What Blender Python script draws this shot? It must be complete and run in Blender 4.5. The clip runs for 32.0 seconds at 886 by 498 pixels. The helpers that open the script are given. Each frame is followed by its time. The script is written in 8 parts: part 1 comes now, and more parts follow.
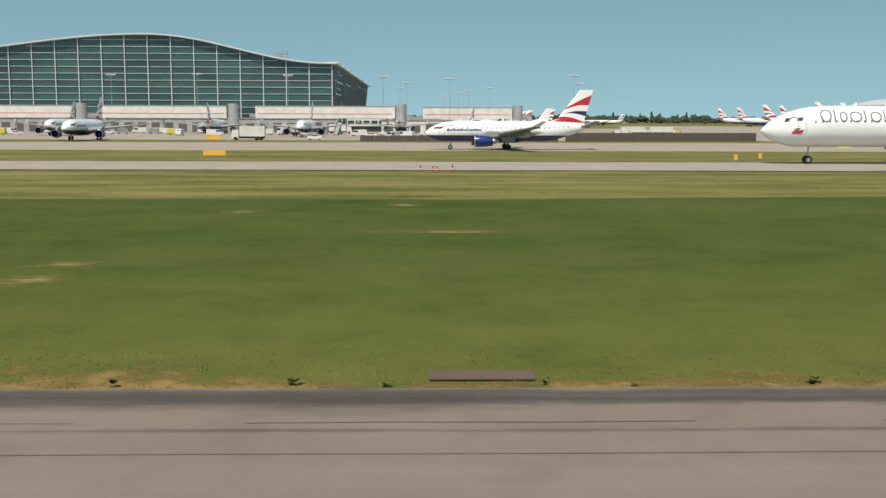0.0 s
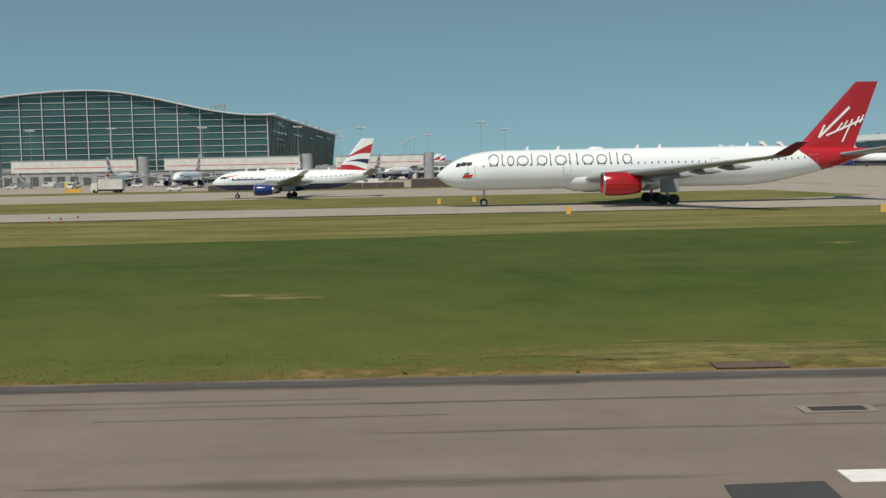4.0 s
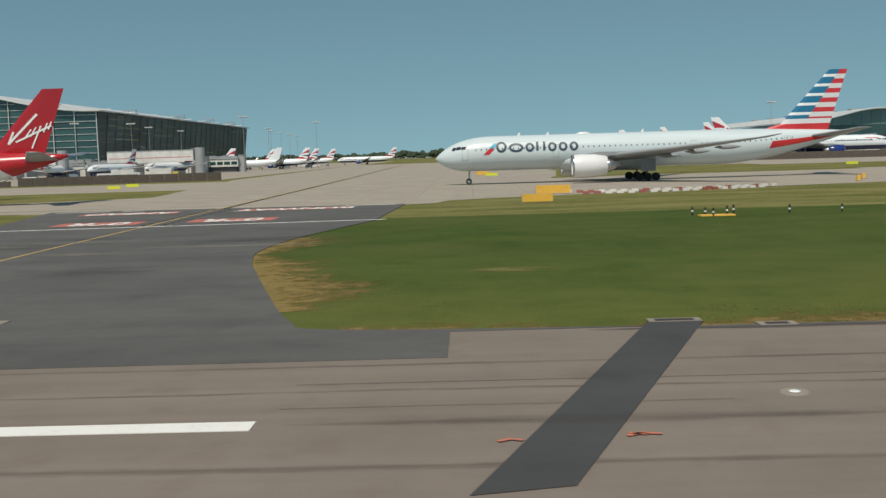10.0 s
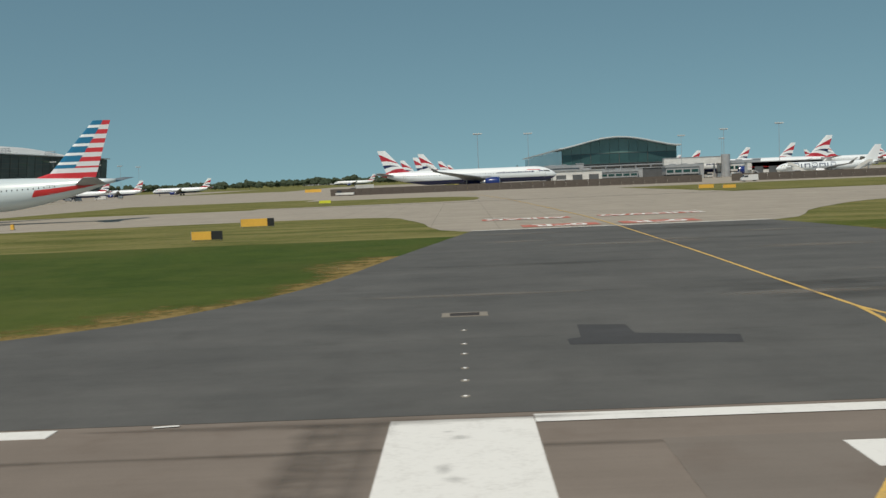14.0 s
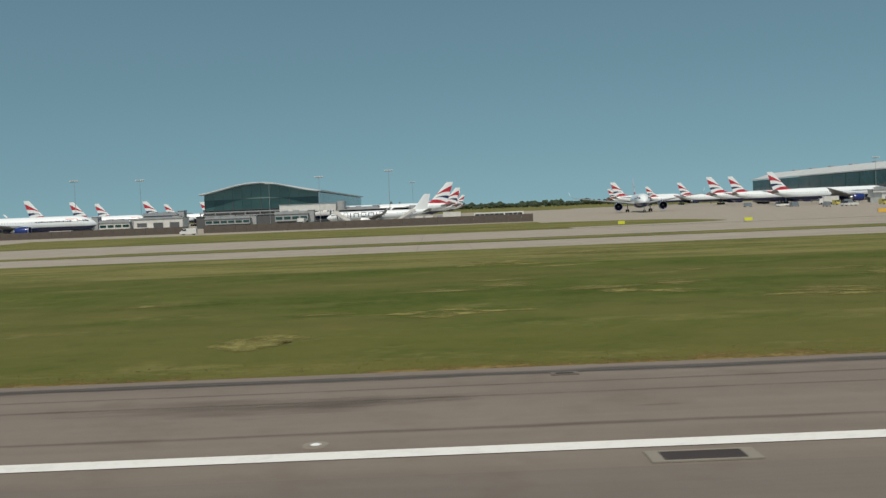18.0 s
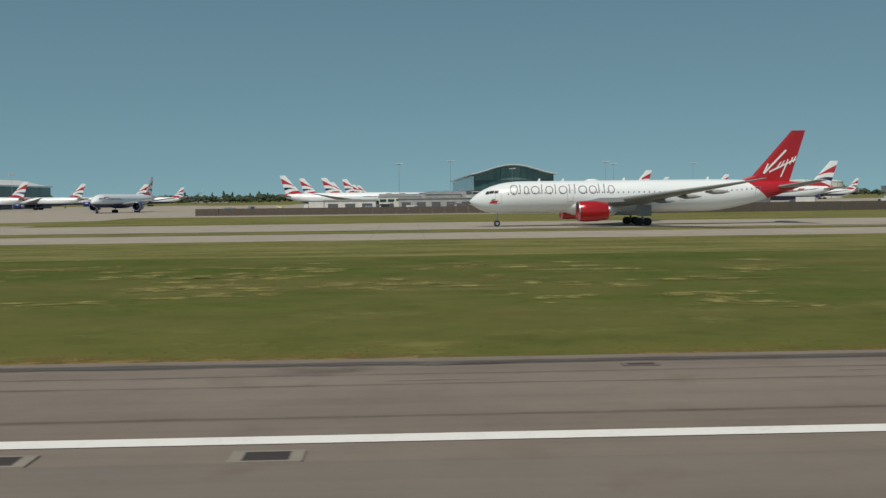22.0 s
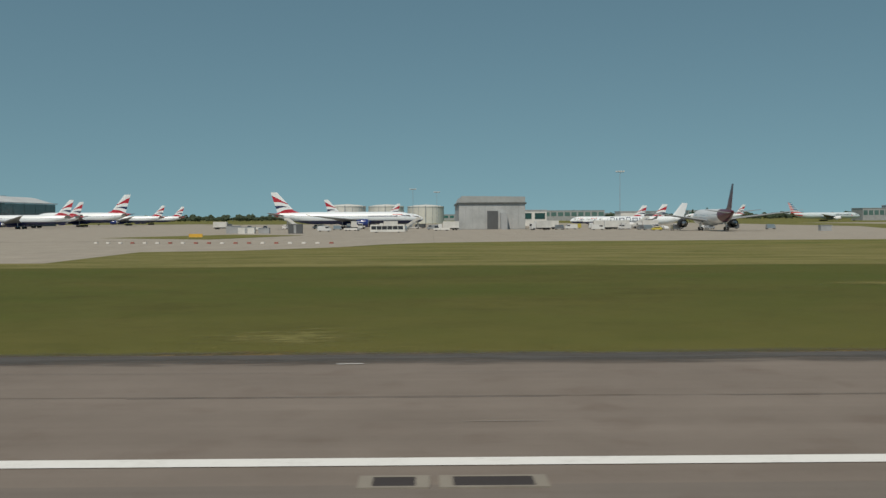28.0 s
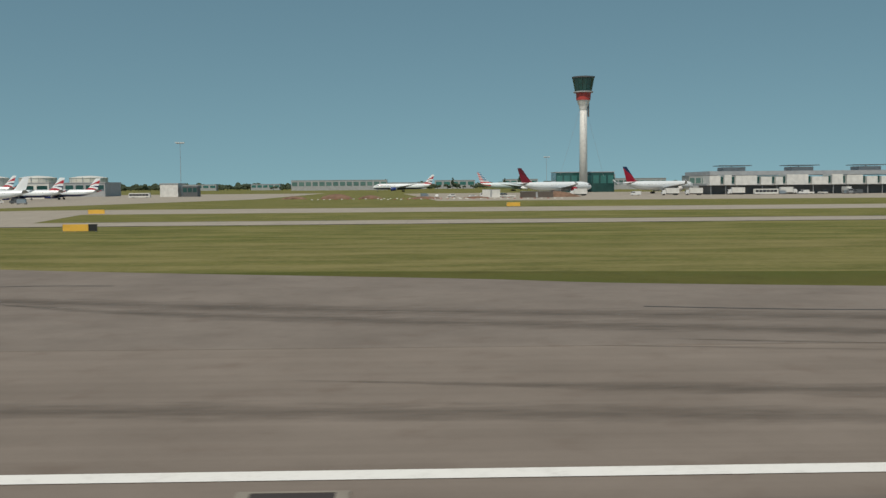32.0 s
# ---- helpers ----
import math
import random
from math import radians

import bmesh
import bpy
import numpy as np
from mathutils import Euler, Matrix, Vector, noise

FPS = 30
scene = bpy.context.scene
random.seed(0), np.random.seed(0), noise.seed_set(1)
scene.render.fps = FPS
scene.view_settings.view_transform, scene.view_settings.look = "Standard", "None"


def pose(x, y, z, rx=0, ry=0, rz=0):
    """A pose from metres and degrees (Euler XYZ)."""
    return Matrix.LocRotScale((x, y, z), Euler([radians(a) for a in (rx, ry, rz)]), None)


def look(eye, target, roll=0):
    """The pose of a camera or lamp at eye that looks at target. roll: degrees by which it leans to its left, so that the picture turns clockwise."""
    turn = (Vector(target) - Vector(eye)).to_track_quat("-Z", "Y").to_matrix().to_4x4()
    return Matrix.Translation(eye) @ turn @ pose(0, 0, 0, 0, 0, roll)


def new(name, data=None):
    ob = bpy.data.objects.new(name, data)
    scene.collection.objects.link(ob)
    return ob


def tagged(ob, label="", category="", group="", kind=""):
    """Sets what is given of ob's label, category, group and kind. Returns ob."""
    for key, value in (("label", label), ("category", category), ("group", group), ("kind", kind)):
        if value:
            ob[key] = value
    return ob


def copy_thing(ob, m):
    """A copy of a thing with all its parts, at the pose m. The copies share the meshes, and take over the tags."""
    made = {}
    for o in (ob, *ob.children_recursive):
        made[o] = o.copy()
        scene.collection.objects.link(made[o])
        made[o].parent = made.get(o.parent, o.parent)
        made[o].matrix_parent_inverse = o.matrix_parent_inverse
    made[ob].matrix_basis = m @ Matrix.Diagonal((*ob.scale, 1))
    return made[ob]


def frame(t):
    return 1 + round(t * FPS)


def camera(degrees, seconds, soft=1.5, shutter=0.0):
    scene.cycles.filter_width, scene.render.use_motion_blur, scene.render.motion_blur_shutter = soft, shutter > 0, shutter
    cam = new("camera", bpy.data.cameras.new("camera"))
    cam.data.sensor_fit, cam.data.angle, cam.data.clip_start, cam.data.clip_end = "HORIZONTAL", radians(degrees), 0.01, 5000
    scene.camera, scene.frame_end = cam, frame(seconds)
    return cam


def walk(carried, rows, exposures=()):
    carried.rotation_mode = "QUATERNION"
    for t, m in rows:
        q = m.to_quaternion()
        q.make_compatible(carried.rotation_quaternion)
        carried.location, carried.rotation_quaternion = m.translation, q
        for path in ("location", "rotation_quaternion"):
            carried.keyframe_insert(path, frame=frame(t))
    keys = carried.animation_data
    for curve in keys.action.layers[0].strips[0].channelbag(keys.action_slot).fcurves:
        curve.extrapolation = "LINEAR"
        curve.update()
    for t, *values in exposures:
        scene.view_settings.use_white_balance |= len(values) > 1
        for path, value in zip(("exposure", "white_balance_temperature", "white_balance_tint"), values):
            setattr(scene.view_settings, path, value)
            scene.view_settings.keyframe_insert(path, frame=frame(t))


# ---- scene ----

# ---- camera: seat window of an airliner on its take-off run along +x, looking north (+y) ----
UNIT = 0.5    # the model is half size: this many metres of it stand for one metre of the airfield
cam = camera(47.07, 32.0, soft=1.45, shutter=0.04)
# seconds, x, y, z, pitch, roll, yaw
ROWS = [
    (0, -4.71, 10.61, 5.99, -7.27, -0.19, -1.46), (0.5, -0.75, 9.75, 6.12, -6.38, 0.85, -0.85),
    (1, 3.73, 8.94, 6.24, -6.22, 1.05, -0.64), (1.5, 8.75, 8.08, 6.29, -6.12, 1.25, -1.75),
    (2, 14.12, 7.22, 6.30, -5.86, 2.2, -2.30), (2.5, 20.07, 6.40, 6.30, -5.37, 1.75, -1.86),
    (4.5, 49.72, 3.80, 5.99, -4.68, 0.95, -0.31), (5, 57.52, 3.80, 5.98, -4.86, 0.67, 0.02),
    (5.5, 65.79, 3.80, 5.96, -5.14, 0.59, 0.25), (6, 74.55, 3.81, 5.94, -6.93, 1.69, 0.42),
    (6.5, 83.82, 4.20, 5.91, -7.12, 1.11, 0.61), (7, 93.62, 4.60, 5.88, -7.18, 1.18, 0.76),
    (7.5, 103.95, 5.00, 5.84, -7.33, 1.63, 0.96), (8, 114.85, 5.40, 5.81, -7.38, 1.81, 0.92),
    (8.5, 126.32, 6.02, 5.86, -7.50, 1.45, 1.01), (9, 138.40, 6.64, 5.91, -7.54, 1.58, 1.01),
    (9.5, 151.09, 4.69, 5.79, -5.93, 2.78, 1.73), (10, 164.42, 2.58, 5.67, -5.32, 1.71, 1.39),
    (10.5, 178.41, 0.03, 5.63, -4.77, 1.69, 1.07), (11, 193.07, 0.01, 5.63, -4.56, 3.02, 0.99),
    (11.5, 208.42, -0.01, 5.63, -4.59, 3.05, 1.08), (12, 224.47, -0.03, 5.63, -4.75, 2.97, 1.00),
    (12.5, 241.25, -0.04, 5.63, -4.62, 3.17, 0.96), (13, 258.76, -0.05, 5.64, -4.36, 3.86, 0.90),
    (13.5, 277.02, -0.06, 5.64, -4.15, 1.84, 1.01), (14, 296.02, -0.07, 5.65, -4.05, 2.36, 0.94),
    (14.5, 315.79, -0.08, 5.65, -3.99, 1.01, 1.05), (16.5, 402.56, -0.22, 5.64, -3.72, 1.84, 0.11),
    (17, 426.17, -0.25, 5.64, -3.95, 1.66, -0.01), (17.5, 450.55, -0.28, 5.64, -3.85, 1.18, -0.11),
    (18, 475.68, -0.32, 5.64, -2.31, 2.31, -0.27), (18.5, 501.55, -0.35, 5.63, -1.53, 1.00, -0.53),
    (19, 528.16, -0.38, 5.63, -1.96, 1.25, -0.73), (19.5, 555.48, -0.42, 5.63, -2.81, 1.35, -0.97),
    (20, 583.50, -0.45, 5.63, -3.03, 1.52, -1.31), (20.5, 612.21, -0.47, 5.63, -3.12, 0.54, -1.50),
    (21, 641.58, -0.48, 5.63, -2.97, 0.82, -1.81), (21.5, 671.59, -0.50, 5.62, -3.00, 1.07, -2.00),
    (22, 702.23, -0.51, 5.62, -2.94, 0.68, -2.20), (22.5, 733.46, -0.52, 5.62, -2.81, 1.00, -2.31),
    (23, 765.26, -0.54, 5.62, -2.70, 0.72, -2.25), (23.5, 797.61, -0.55, 5.62, -2.60, 1.24, -2.27),
    (24, 830.48, -0.57, 5.62, -2.43, 0.87, -2.23), (24.5, 863.85, -0.58, 5.62, -2.35, 0.40, -1.97),
    (25, 897.69, -0.60, 5.62, -2.31, 0.22, -1.73), (25.5, 931.98, -0.61, 5.62, -2.08, 0.69, -1.54),
    (27.5, 1073.19, -0.34, 5.63, -1.94, 0.23, -0.70), (28, 1109.42, -0.24, 5.63, -1.78, 0.30, -0.65),
    (28.5, 1146.00, -0.14, 5.63, -1.81, 0.18, -0.58), (29, 1182.93, -0.04, 5.64, -1.75, 0.26, -0.68),
    (29.5, 1220.20, 0.03, 5.64, -1.80, 0.55, -0.77), (30, 1257.82, 0.11, 5.63, -1.79, 0.59, -0.85),
    (30.5, 1295.81, 0.19, 5.63, -2.09, 0.01, -0.86), (31, 1334.18, -0.03, 5.77, -3.20, -0.21, -0.97),
    (31.5, 1372.97, 0.04, 6.01, -3.22, 0.28, -0.92), (32, 1412.21, 0.35, 6.53, -3.60, 0.47, -1.35),
]
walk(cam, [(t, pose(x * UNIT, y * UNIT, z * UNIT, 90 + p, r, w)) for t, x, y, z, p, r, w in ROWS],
     exposures=[(0.0, 0.43, 6750, 13), (1.0, 0.38, 6750, 13), (2.5, 0.3, 6700, 12), (5.0, 0.04, 6500, 10), (7.0, 0.18, 6500, 10), (9.0, 0.14, 6500, 10), (11.0, -0.02, 6500, 10), (13.0, -0.05, 6500, 10), (17.0, -0.11, 6500, 10), (18.0, -0.05, 6500, 10), (19.0, -0.14, 6500, 10), (20.0, -0.14, 6500, 10), (23.0, -0.14, 6500, 10), (28.9, -0.18, 6500, 10), (30.0, -0.05, 6500, 10), (32.0, -0.06, 6500, 10)])

# ---- light: clear sky, high sun from the south-south-west ----
SUN_ELEV, SUN_AZ = 58.0, 200.0          # degrees; azimuth clockwise from north (+y)
world = bpy.data.worlds.new("world")
scene.world = world
world.use_nodes = True
wn, wl = world.node_tree.nodes, world.node_tree.links
sky = wn.new("ShaderNodeTexSky")
sky.sky_type = "NISHITA"
sky.sun_disc = False
sky.sun_elevation = radians(SUN_ELEV)
sky.sun_rotation = radians(SUN_AZ)
sky.altitude = 30
sky.air_density, sky.dust_density, sky.ozone_density = 1.1, 0.15, 3.0
lift = wn.new("ShaderNodeVectorMath")
lift.operation = "ADD"
lift.inputs[1].default_value = (0, 0, 0.24)
wl.new(wn.new("ShaderNodeTexCoord").outputs["Generated"], lift.inputs[0])
wl.new(lift.outputs[0], sky.inputs["Vector"])
haze = wn.new("ShaderNodeMix")
haze.data_type, haze.blend_type = "RGBA", "MULTIPLY"
haze.inputs[0].default_value = 1.0
haze.inputs[7].default_value = (1.03, 1.12, 0.81, 1)      # green-blue cast of the cabin window
wl.new(sky.outputs[0], haze.inputs[6])
wn["Background"].inputs["Strength"].default_value = 0.104
wl.new(haze.outputs[2], wn["Background"].inputs["Color"])
sun_data = bpy.data.lights.new("sun", "SUN")
sun_data.energy, sun_data.angle, sun_data.color = 3.6, radians(0.53), (1.0, 0.895, 0.755)
sun = new("sun", sun_data)
sa, se = radians(SUN_AZ), radians(SUN_ELEV)
sun.matrix_basis = look((0, 0, 100), Vector((0, 0, 100)) - Vector((math.sin(sa) * math.cos(se), math.cos(sa) * math.cos(se), math.sin(se))))


# ---- materials ----
def nodes_of(name):
    m = bpy.data.materials.new(name)
    m.use_nodes = True
    return m, m.node_tree.nodes, m.node_tree.links, m.node_tree.nodes["Principled BSDF"]


def mix_rgb(n, l, fac, a, b, mode="MIX"):
    x = n.new("ShaderNodeMix")
    x.data_type, x.blend_type = "RGBA", mode
    for sock, v in ((x.inputs[0], fac), (x.inputs[6], a), (x.inputs[7], b)):
        if isinstance(v, bpy.types.NodeSocket):
            l.new(v, sock)
        elif isinstance(v, (tuple, list)):
            sock.default_value = (*v[:3], 1)
        else:
            sock.default_value = v
    return x.outputs[2]


def math_node(n, l, op, a, b=0.0, clamp=False):
    x = n.new("ShaderNodeMath")
    x.operation, x.use_clamp = op, clamp
    for sock, v in ((x.inputs[0], a), (x.inputs[1], b)):
        if isinstance(v, bpy.types.NodeSocket):
            l.new(v, sock)
        else:
            sock.default_value = v
    return x.outputs[0]


def noise_node(n, l, vec, scale, detail=3.0, rough=0.55):
    x = n.new("ShaderNodeTexNoise")
    x.inputs["Scale"].default_value, x.inputs["Detail"].default_value, x.inputs["Roughness"].default_value = scale, detail, rough
    l.new(vec, x.inputs["Vector"])
    return x.outputs["Fac"]


def ramp(n, l, fac, stops, mode="LINEAR"):
    x = n.new("ShaderNodeValToRGB")
    x.color_ramp.interpolation = mode
    e = x.color_ramp.elements
    while len(e) < len(stops):
        e.new(0.5)
    for i, (p, c) in enumerate(stops):
        e[i].position = p
        e[i].color = (*c, 1) if len(c) == 3 else c
    l.new(fac, x.inputs[0])
    return x.outputs[0]


def scaled(n, l, vec, s):
    x = n.new("ShaderNodeMapping")
    x.inputs["Scale"].default_value = s
    l.new(vec, x.inputs["Vector"])
    return x.outputs[0]


def bumped(n, l, b, height, strength, dist):
    x = n.new("ShaderNodeBump")
    x.inputs["Strength"].default_value, x.inputs["Distance"].default_value = strength, dist
    l.new(height, x.inputs["Height"])
    l.new(x.outputs[0], b.inputs["Normal"])


def plain(name, col, rough=0.5, metal=0.0, vary=0.12, scale=1.5, bump=0.0, coat=0.0):
    """Paint, metal or plastic with soft grime at two scales."""
    m, n, l, b = nodes_of(name)
    tc = n.new("ShaderNodeTexCoord").outputs["Object"]
    big, small = noise_node(n, l, tc, scale * 0.25, 2), noise_node(n, l, tc, scale * 4, 4)
    f = math_node(n, l, "ADD", math_node(n, l, "MULTIPLY", big, 0.6), math_node(n, l, "MULTIPLY", small, 0.4))
    dark = tuple(c * (1 - vary * 1.6) for c in col)
    lite = tuple(min(1, c * (1 + vary * 0.6)) for c in col)
    l.new(ramp(n, l, f, [(0.3, dark), (0.7, lite)]), b.inputs["Base Color"])
    b.inputs["Roughness"].default_value, b.inputs["Metallic"].default_value = rough, metal
    b.inputs["Coat Weight"].default_value = coat
    if bump:
        bumped(n, l, b, small, 0.4, bump)
    return m


def by_object(name, stops, rough=0.6, metal=0.0):
    """A colour picked for each object out of a few."""
    m, n, l, b = nodes_of(name)
    r = n.new("ShaderNodeObjectInfo").outputs["Random"]
    tc = n.new("ShaderNodeTexCoord").outputs["Object"]
    c = ramp(n, l, r, stops, "CONSTANT")
    l.new(mix_rgb(n, l, math_node(n, l, "MULTIPLY", noise_node(n, l, tc, 3, 4), 0.35), c, (0.1, 0.09, 0.08)), b.inputs["Base Color"])
    b.inputs["Roughness"].default_value, b.inputs["Metallic"].default_value = rough, metal
    return m


def pane_mat(name, dark, lite, rough=0.12, gloss=0.5):
    """Coated glass whose tint differs from pane to pane and drifts over the wall by noise."""
    m, n, l, b = nodes_of(name)
    r = n.new("ShaderNodeObjectInfo").outputs["Random"]
    p = airfield_pos(n, l)
    drift = noise_node(n, l, scaled(n, l, p, (0.018, 0.018, 0.07)), 1.0, 3, 0.6)
    f = math_node(n, l, "ADD", math_node(n, l, "MULTIPLY", r, 0.22), math_node(n, l, "MULTIPLY", drift, 0.8))
    l.new(ramp(n, l, f, [(0.35, dark), (0.68, lite)]), b.inputs["Base Color"])
    b.inputs["Roughness"].default_value = rough
    b.inputs["Specular IOR Level"].default_value = gloss
    return m


def airfield_pos(n, l):
    """World position in metres of the airfield."""
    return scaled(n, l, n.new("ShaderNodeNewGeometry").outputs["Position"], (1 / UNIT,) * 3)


def grass_mat(name, deep, mid, dry, dry_at=0.62, streak=0.25, near=None, edge=(34.0, 80.0), stretch=0.05, olive=None):
    """Grass in two greens with straw-dry streaks, drying out towards the pavement edge."""
    m, n, l, b = nodes_of(name)
    p = airfield_pos(n, l)
    band = noise_node(n, l, scaled(n, l, p, (0.03, 0.1, 1)), 1.0, 5, 0.6)
    patch = noise_node(n, l, scaled(n, l, p, (stretch, 0.2, 1)), 1.0, 6, 0.65)
    fine = noise_node(n, l, scaled(n, l, p, (1.3, 2.4, 1)), 1.0, 6, 0.75)
    blade = noise_node(n, l, scaled(n, l, p, (9, 5, 1)), 1.0, 3, 0.7)
    mottle = noise_node(n, l, scaled(n, l, p, (0.22, 0.24, 1)), 1.0, 6, 0.72)
    f = math_node(n, l, "ADD", math_node(n, l, "MULTIPLY", band, 0.22), math_node(n, l, "ADD", math_node(n, l, "MULTIPLY", mottle, 0.36), math_node(n, l, "MULTIPLY", fine, 0.42)))
    c = ramp(n, l, f, [(0.40, tuple(x * 0.86 for x in deep)), (0.52, tuple((x + y) / 2 for x, y in zip(deep, mid))), (0.64, tuple(x * q for x, q in zip(mid, (1.1, 1.06, 1.05))))])
    if olive:
        wide = math_node(n, l, "ADD", math_node(n, l, "MULTIPLY", noise_node(n, l, scaled(n, l, p, (0.045, 0.07, 1)), 1.0, 3, 0.6), 0.7), math_node(n, l, "MULTIPLY", mottle, 0.3))
        c = mix_rgb(n, l, math_node(n, l, "MULTIPLY", ramp(n, l, wide, [(0.42, (0, 0, 0)), (0.62, (1, 1, 1))]), 0.75), c, olive)
    if near:
        sx = n.new("ShaderNodeSeparateXYZ")
        l.new(p, sx.inputs[0])
        g = math_node(n, l, "DIVIDE", math_node(n, l, "SUBTRACT", edge[1], sx.outputs[1]), edge[1] - edge[0], True)
        g = math_node(n, l, "MULTIPLY", math_node(n, l, "POWER", g, 1.7), math_node(n, l, "ADD", math_node(n, l, "MULTIPLY", mottle, 1.6), -0.05), True)
        c = mix_rgb(n, l, g, c, near)
    dryf = ramp(n, l, math_node(n, l, "ADD", math_node(n, l, "MULTIPLY", patch, 0.72), math_node(n, l, "MULTIPLY", fine, 0.28)),
                [(dry_at - 0.1, (0, 0, 0)), (dry_at + 0.08, (1, 1, 1))])
    c = mix_rgb(n, l, math_node(n, l, "MULTIPLY", dryf, 0.6), c, dry)
    c = mix_rgb(n, l, math_node(n, l, "MULTIPLY", blade, streak), c, tuple(x * 0.4 for x in deep))
    l.new(c, b.inputs["Base Color"])
    b.inputs["Roughness"].default_value = 0.95
    b.inputs["Specular IOR Level"].default_value = 0.1
    bumped(n, l, b, math_node(n, l, "ADD", fine, blade), 0.6, 0.06)
    return m


def pave_mat(name, dark, lite, joint=0.0, streak=0.5, tint=(0.12, 0.085, 0.065), rough=0.88):
    """Asphalt or concrete: aggregate, wear streaks along the runway, stains, and joints where it is slabbed."""
    m, n, l, b = nodes_of(name)
    p = airfield_pos(n, l)
    run = noise_node(n, l, scaled(n, l, p, (0.018, 0.35, 1)), 1.0, 5, 0.6)
    blot = noise_node(n, l, p, 0.14, 7, 0.72)
    grit = noise_node(n, l, p, 22, 5, 0.7)
    thin = noise_node(n, l, scaled(n, l, p, (0.03, 1.7, 1)), 1.0, 4, 0.65)
    run = math_node(n, l, "ADD", math_node(n, l, "MULTIPLY", run, 0.7), math_node(n, l, "MULTIPLY", thin, 0.3))
    f = math_node(n, l, "ADD", math_node(n, l, "MULTIPLY", run, streak), math_node(n, l, "ADD", math_node(n, l, "MULTIPLY", blot, 0.75 - streak), math_node(n, l, "MULTIPLY", grit, 0.25)))
    c = ramp(n, l, f, [(0.36, dark), (0.62, lite)])
    c = mix_rgb(n, l, math_node(n, l, "MULTIPLY", ramp(n, l, noise_node(n, l, p, 0.45, 4), [(0.55, (0, 0, 0)), (0.75, (1, 1, 1))]), 0.35), c, tint)
    if joint:
        br = n.new("ShaderNodeTexBrick")
        br.inputs["Scale"].default_value, br.inputs["Mortar Size"].default_value = 1.0 / joint, 0.006
        br.inputs["Brick Width"].default_value, br.inputs["Row Height"].default_value, br.offset = 1.0, 1.0, 0.0
        l.new(p, br.inputs["Vector"])
        c = mix_rgb(n, l, math_node(n, l, "MULTIPLY", br.outputs["Fac"], 0.45), c, tuple(x * 0.4 for x in dark))
    l.new(c, b.inputs["Base Color"])
    b.inputs["Roughness"].default_value = rough
    b.inputs["Specular IOR Level"].default_value = 0.25
    bumped(n, l, b, grit, 0.35, 0.01)
    return m


def feathered(m, floor=0.0, gain=1.0, scale=(0.12, 1.6, 1), ragged=0.5):
    """Let a surface wear out towards the sides of its strip, where its v reaches 1, by patches of noise."""
    n, l = m.node_tree.nodes, m.node_tree.links
    sx = n.new("ShaderNodeSeparateXYZ")
    l.new(n.new("ShaderNodeUVMap").outputs[0], sx.inputs[0])
    k = noise_node(n, l, scaled(n, l, airfield_pos(n, l), scale), 1.0, 5, 0.7)
    a = math_node(n, l, "ADD", math_node(n, l, "SUBTRACT", 1.0, sx.outputs[1]), math_node(n, l, "MULTIPLY", math_node(n, l, "SUBTRACT", k, 0.55), ragged * 4))
    a = math_node(n, l, "ADD", math_node(n, l, "MULTIPLY", a, gain), floor, True)
    l.new(a, n["Principled BSDF"].inputs["Alpha"])
    return m


def paint_mat(name, col, worn=(0.2, 0.18, 0.16), amount=0.5):
    """Road paint, chipped and tyre-marked."""
    m, n, l, b = nodes_of(name)
    p = airfield_pos(n, l)
    f = math_node(n, l, "ADD", math_node(n, l, "MULTIPLY", noise_node(n, l, p, 1.2, 5, 0.7), 0.5), math_node(n, l, "MULTIPLY", noise_node(n, l, p, 9, 4, 0.7), 0.5))
    l.new(mix_rgb(n, l, math_node(n, l, "MULTIPLY", ramp(n, l, f, [(0.5, (0, 0, 0)), (0.66, (1, 1, 1))]), amount), col, worn), b.inputs["Base Color"])
    b.inputs["Roughness"].default_value = 0.75
    return m


def hull_mat(name, top, belly=None, belly_z=0.0, rough=0.28, tail=None):
    """Airliner skin: clear-coated paint over a belly colour below belly_z, with faint frame lines and soot."""
    m, n, l, b = nodes_of(name)
    tc = n.new("ShaderNodeTexCoord").outputs["Object"]
    c = ramp(n, l, noise_node(n, l, scaled(n, l, tc, (0.06, 0.3, 1.4)), 1.0, 4), [(0.3, tuple(x * 0.9 for x in top)), (0.65, top)])
    if belly:
        sx = n.new("ShaderNodeSeparateXYZ")
        l.new(tc, sx.inputs[0])
        c = mix_rgb(n, l, math_node(n, l, "LESS_THAN", sx.outputs[2], belly_z), c, belly)
    if tail:
        colour, x0, z0, lean = tail
        sx = n.new("ShaderNodeSeparateXYZ")
        l.new(tc, sx.inputs[0])
        edge = math_node(n, l, "ADD", math_node(n, l, "MULTIPLY", math_node(n, l, "SUBTRACT", z0, sx.outputs[2]), lean), x0)
        c = mix_rgb(n, l, math_node(n, l, "GREATER_THAN", sx.outputs[0], edge), c, colour)
    l.new(c, b.inputs["Base Color"])
    b.inputs["Roughness"].default_value = rough
    b.inputs["Coat Weight"].default_value = 0.25
    b.inputs["Coat Roughness"].default_value = 0.12
    return m


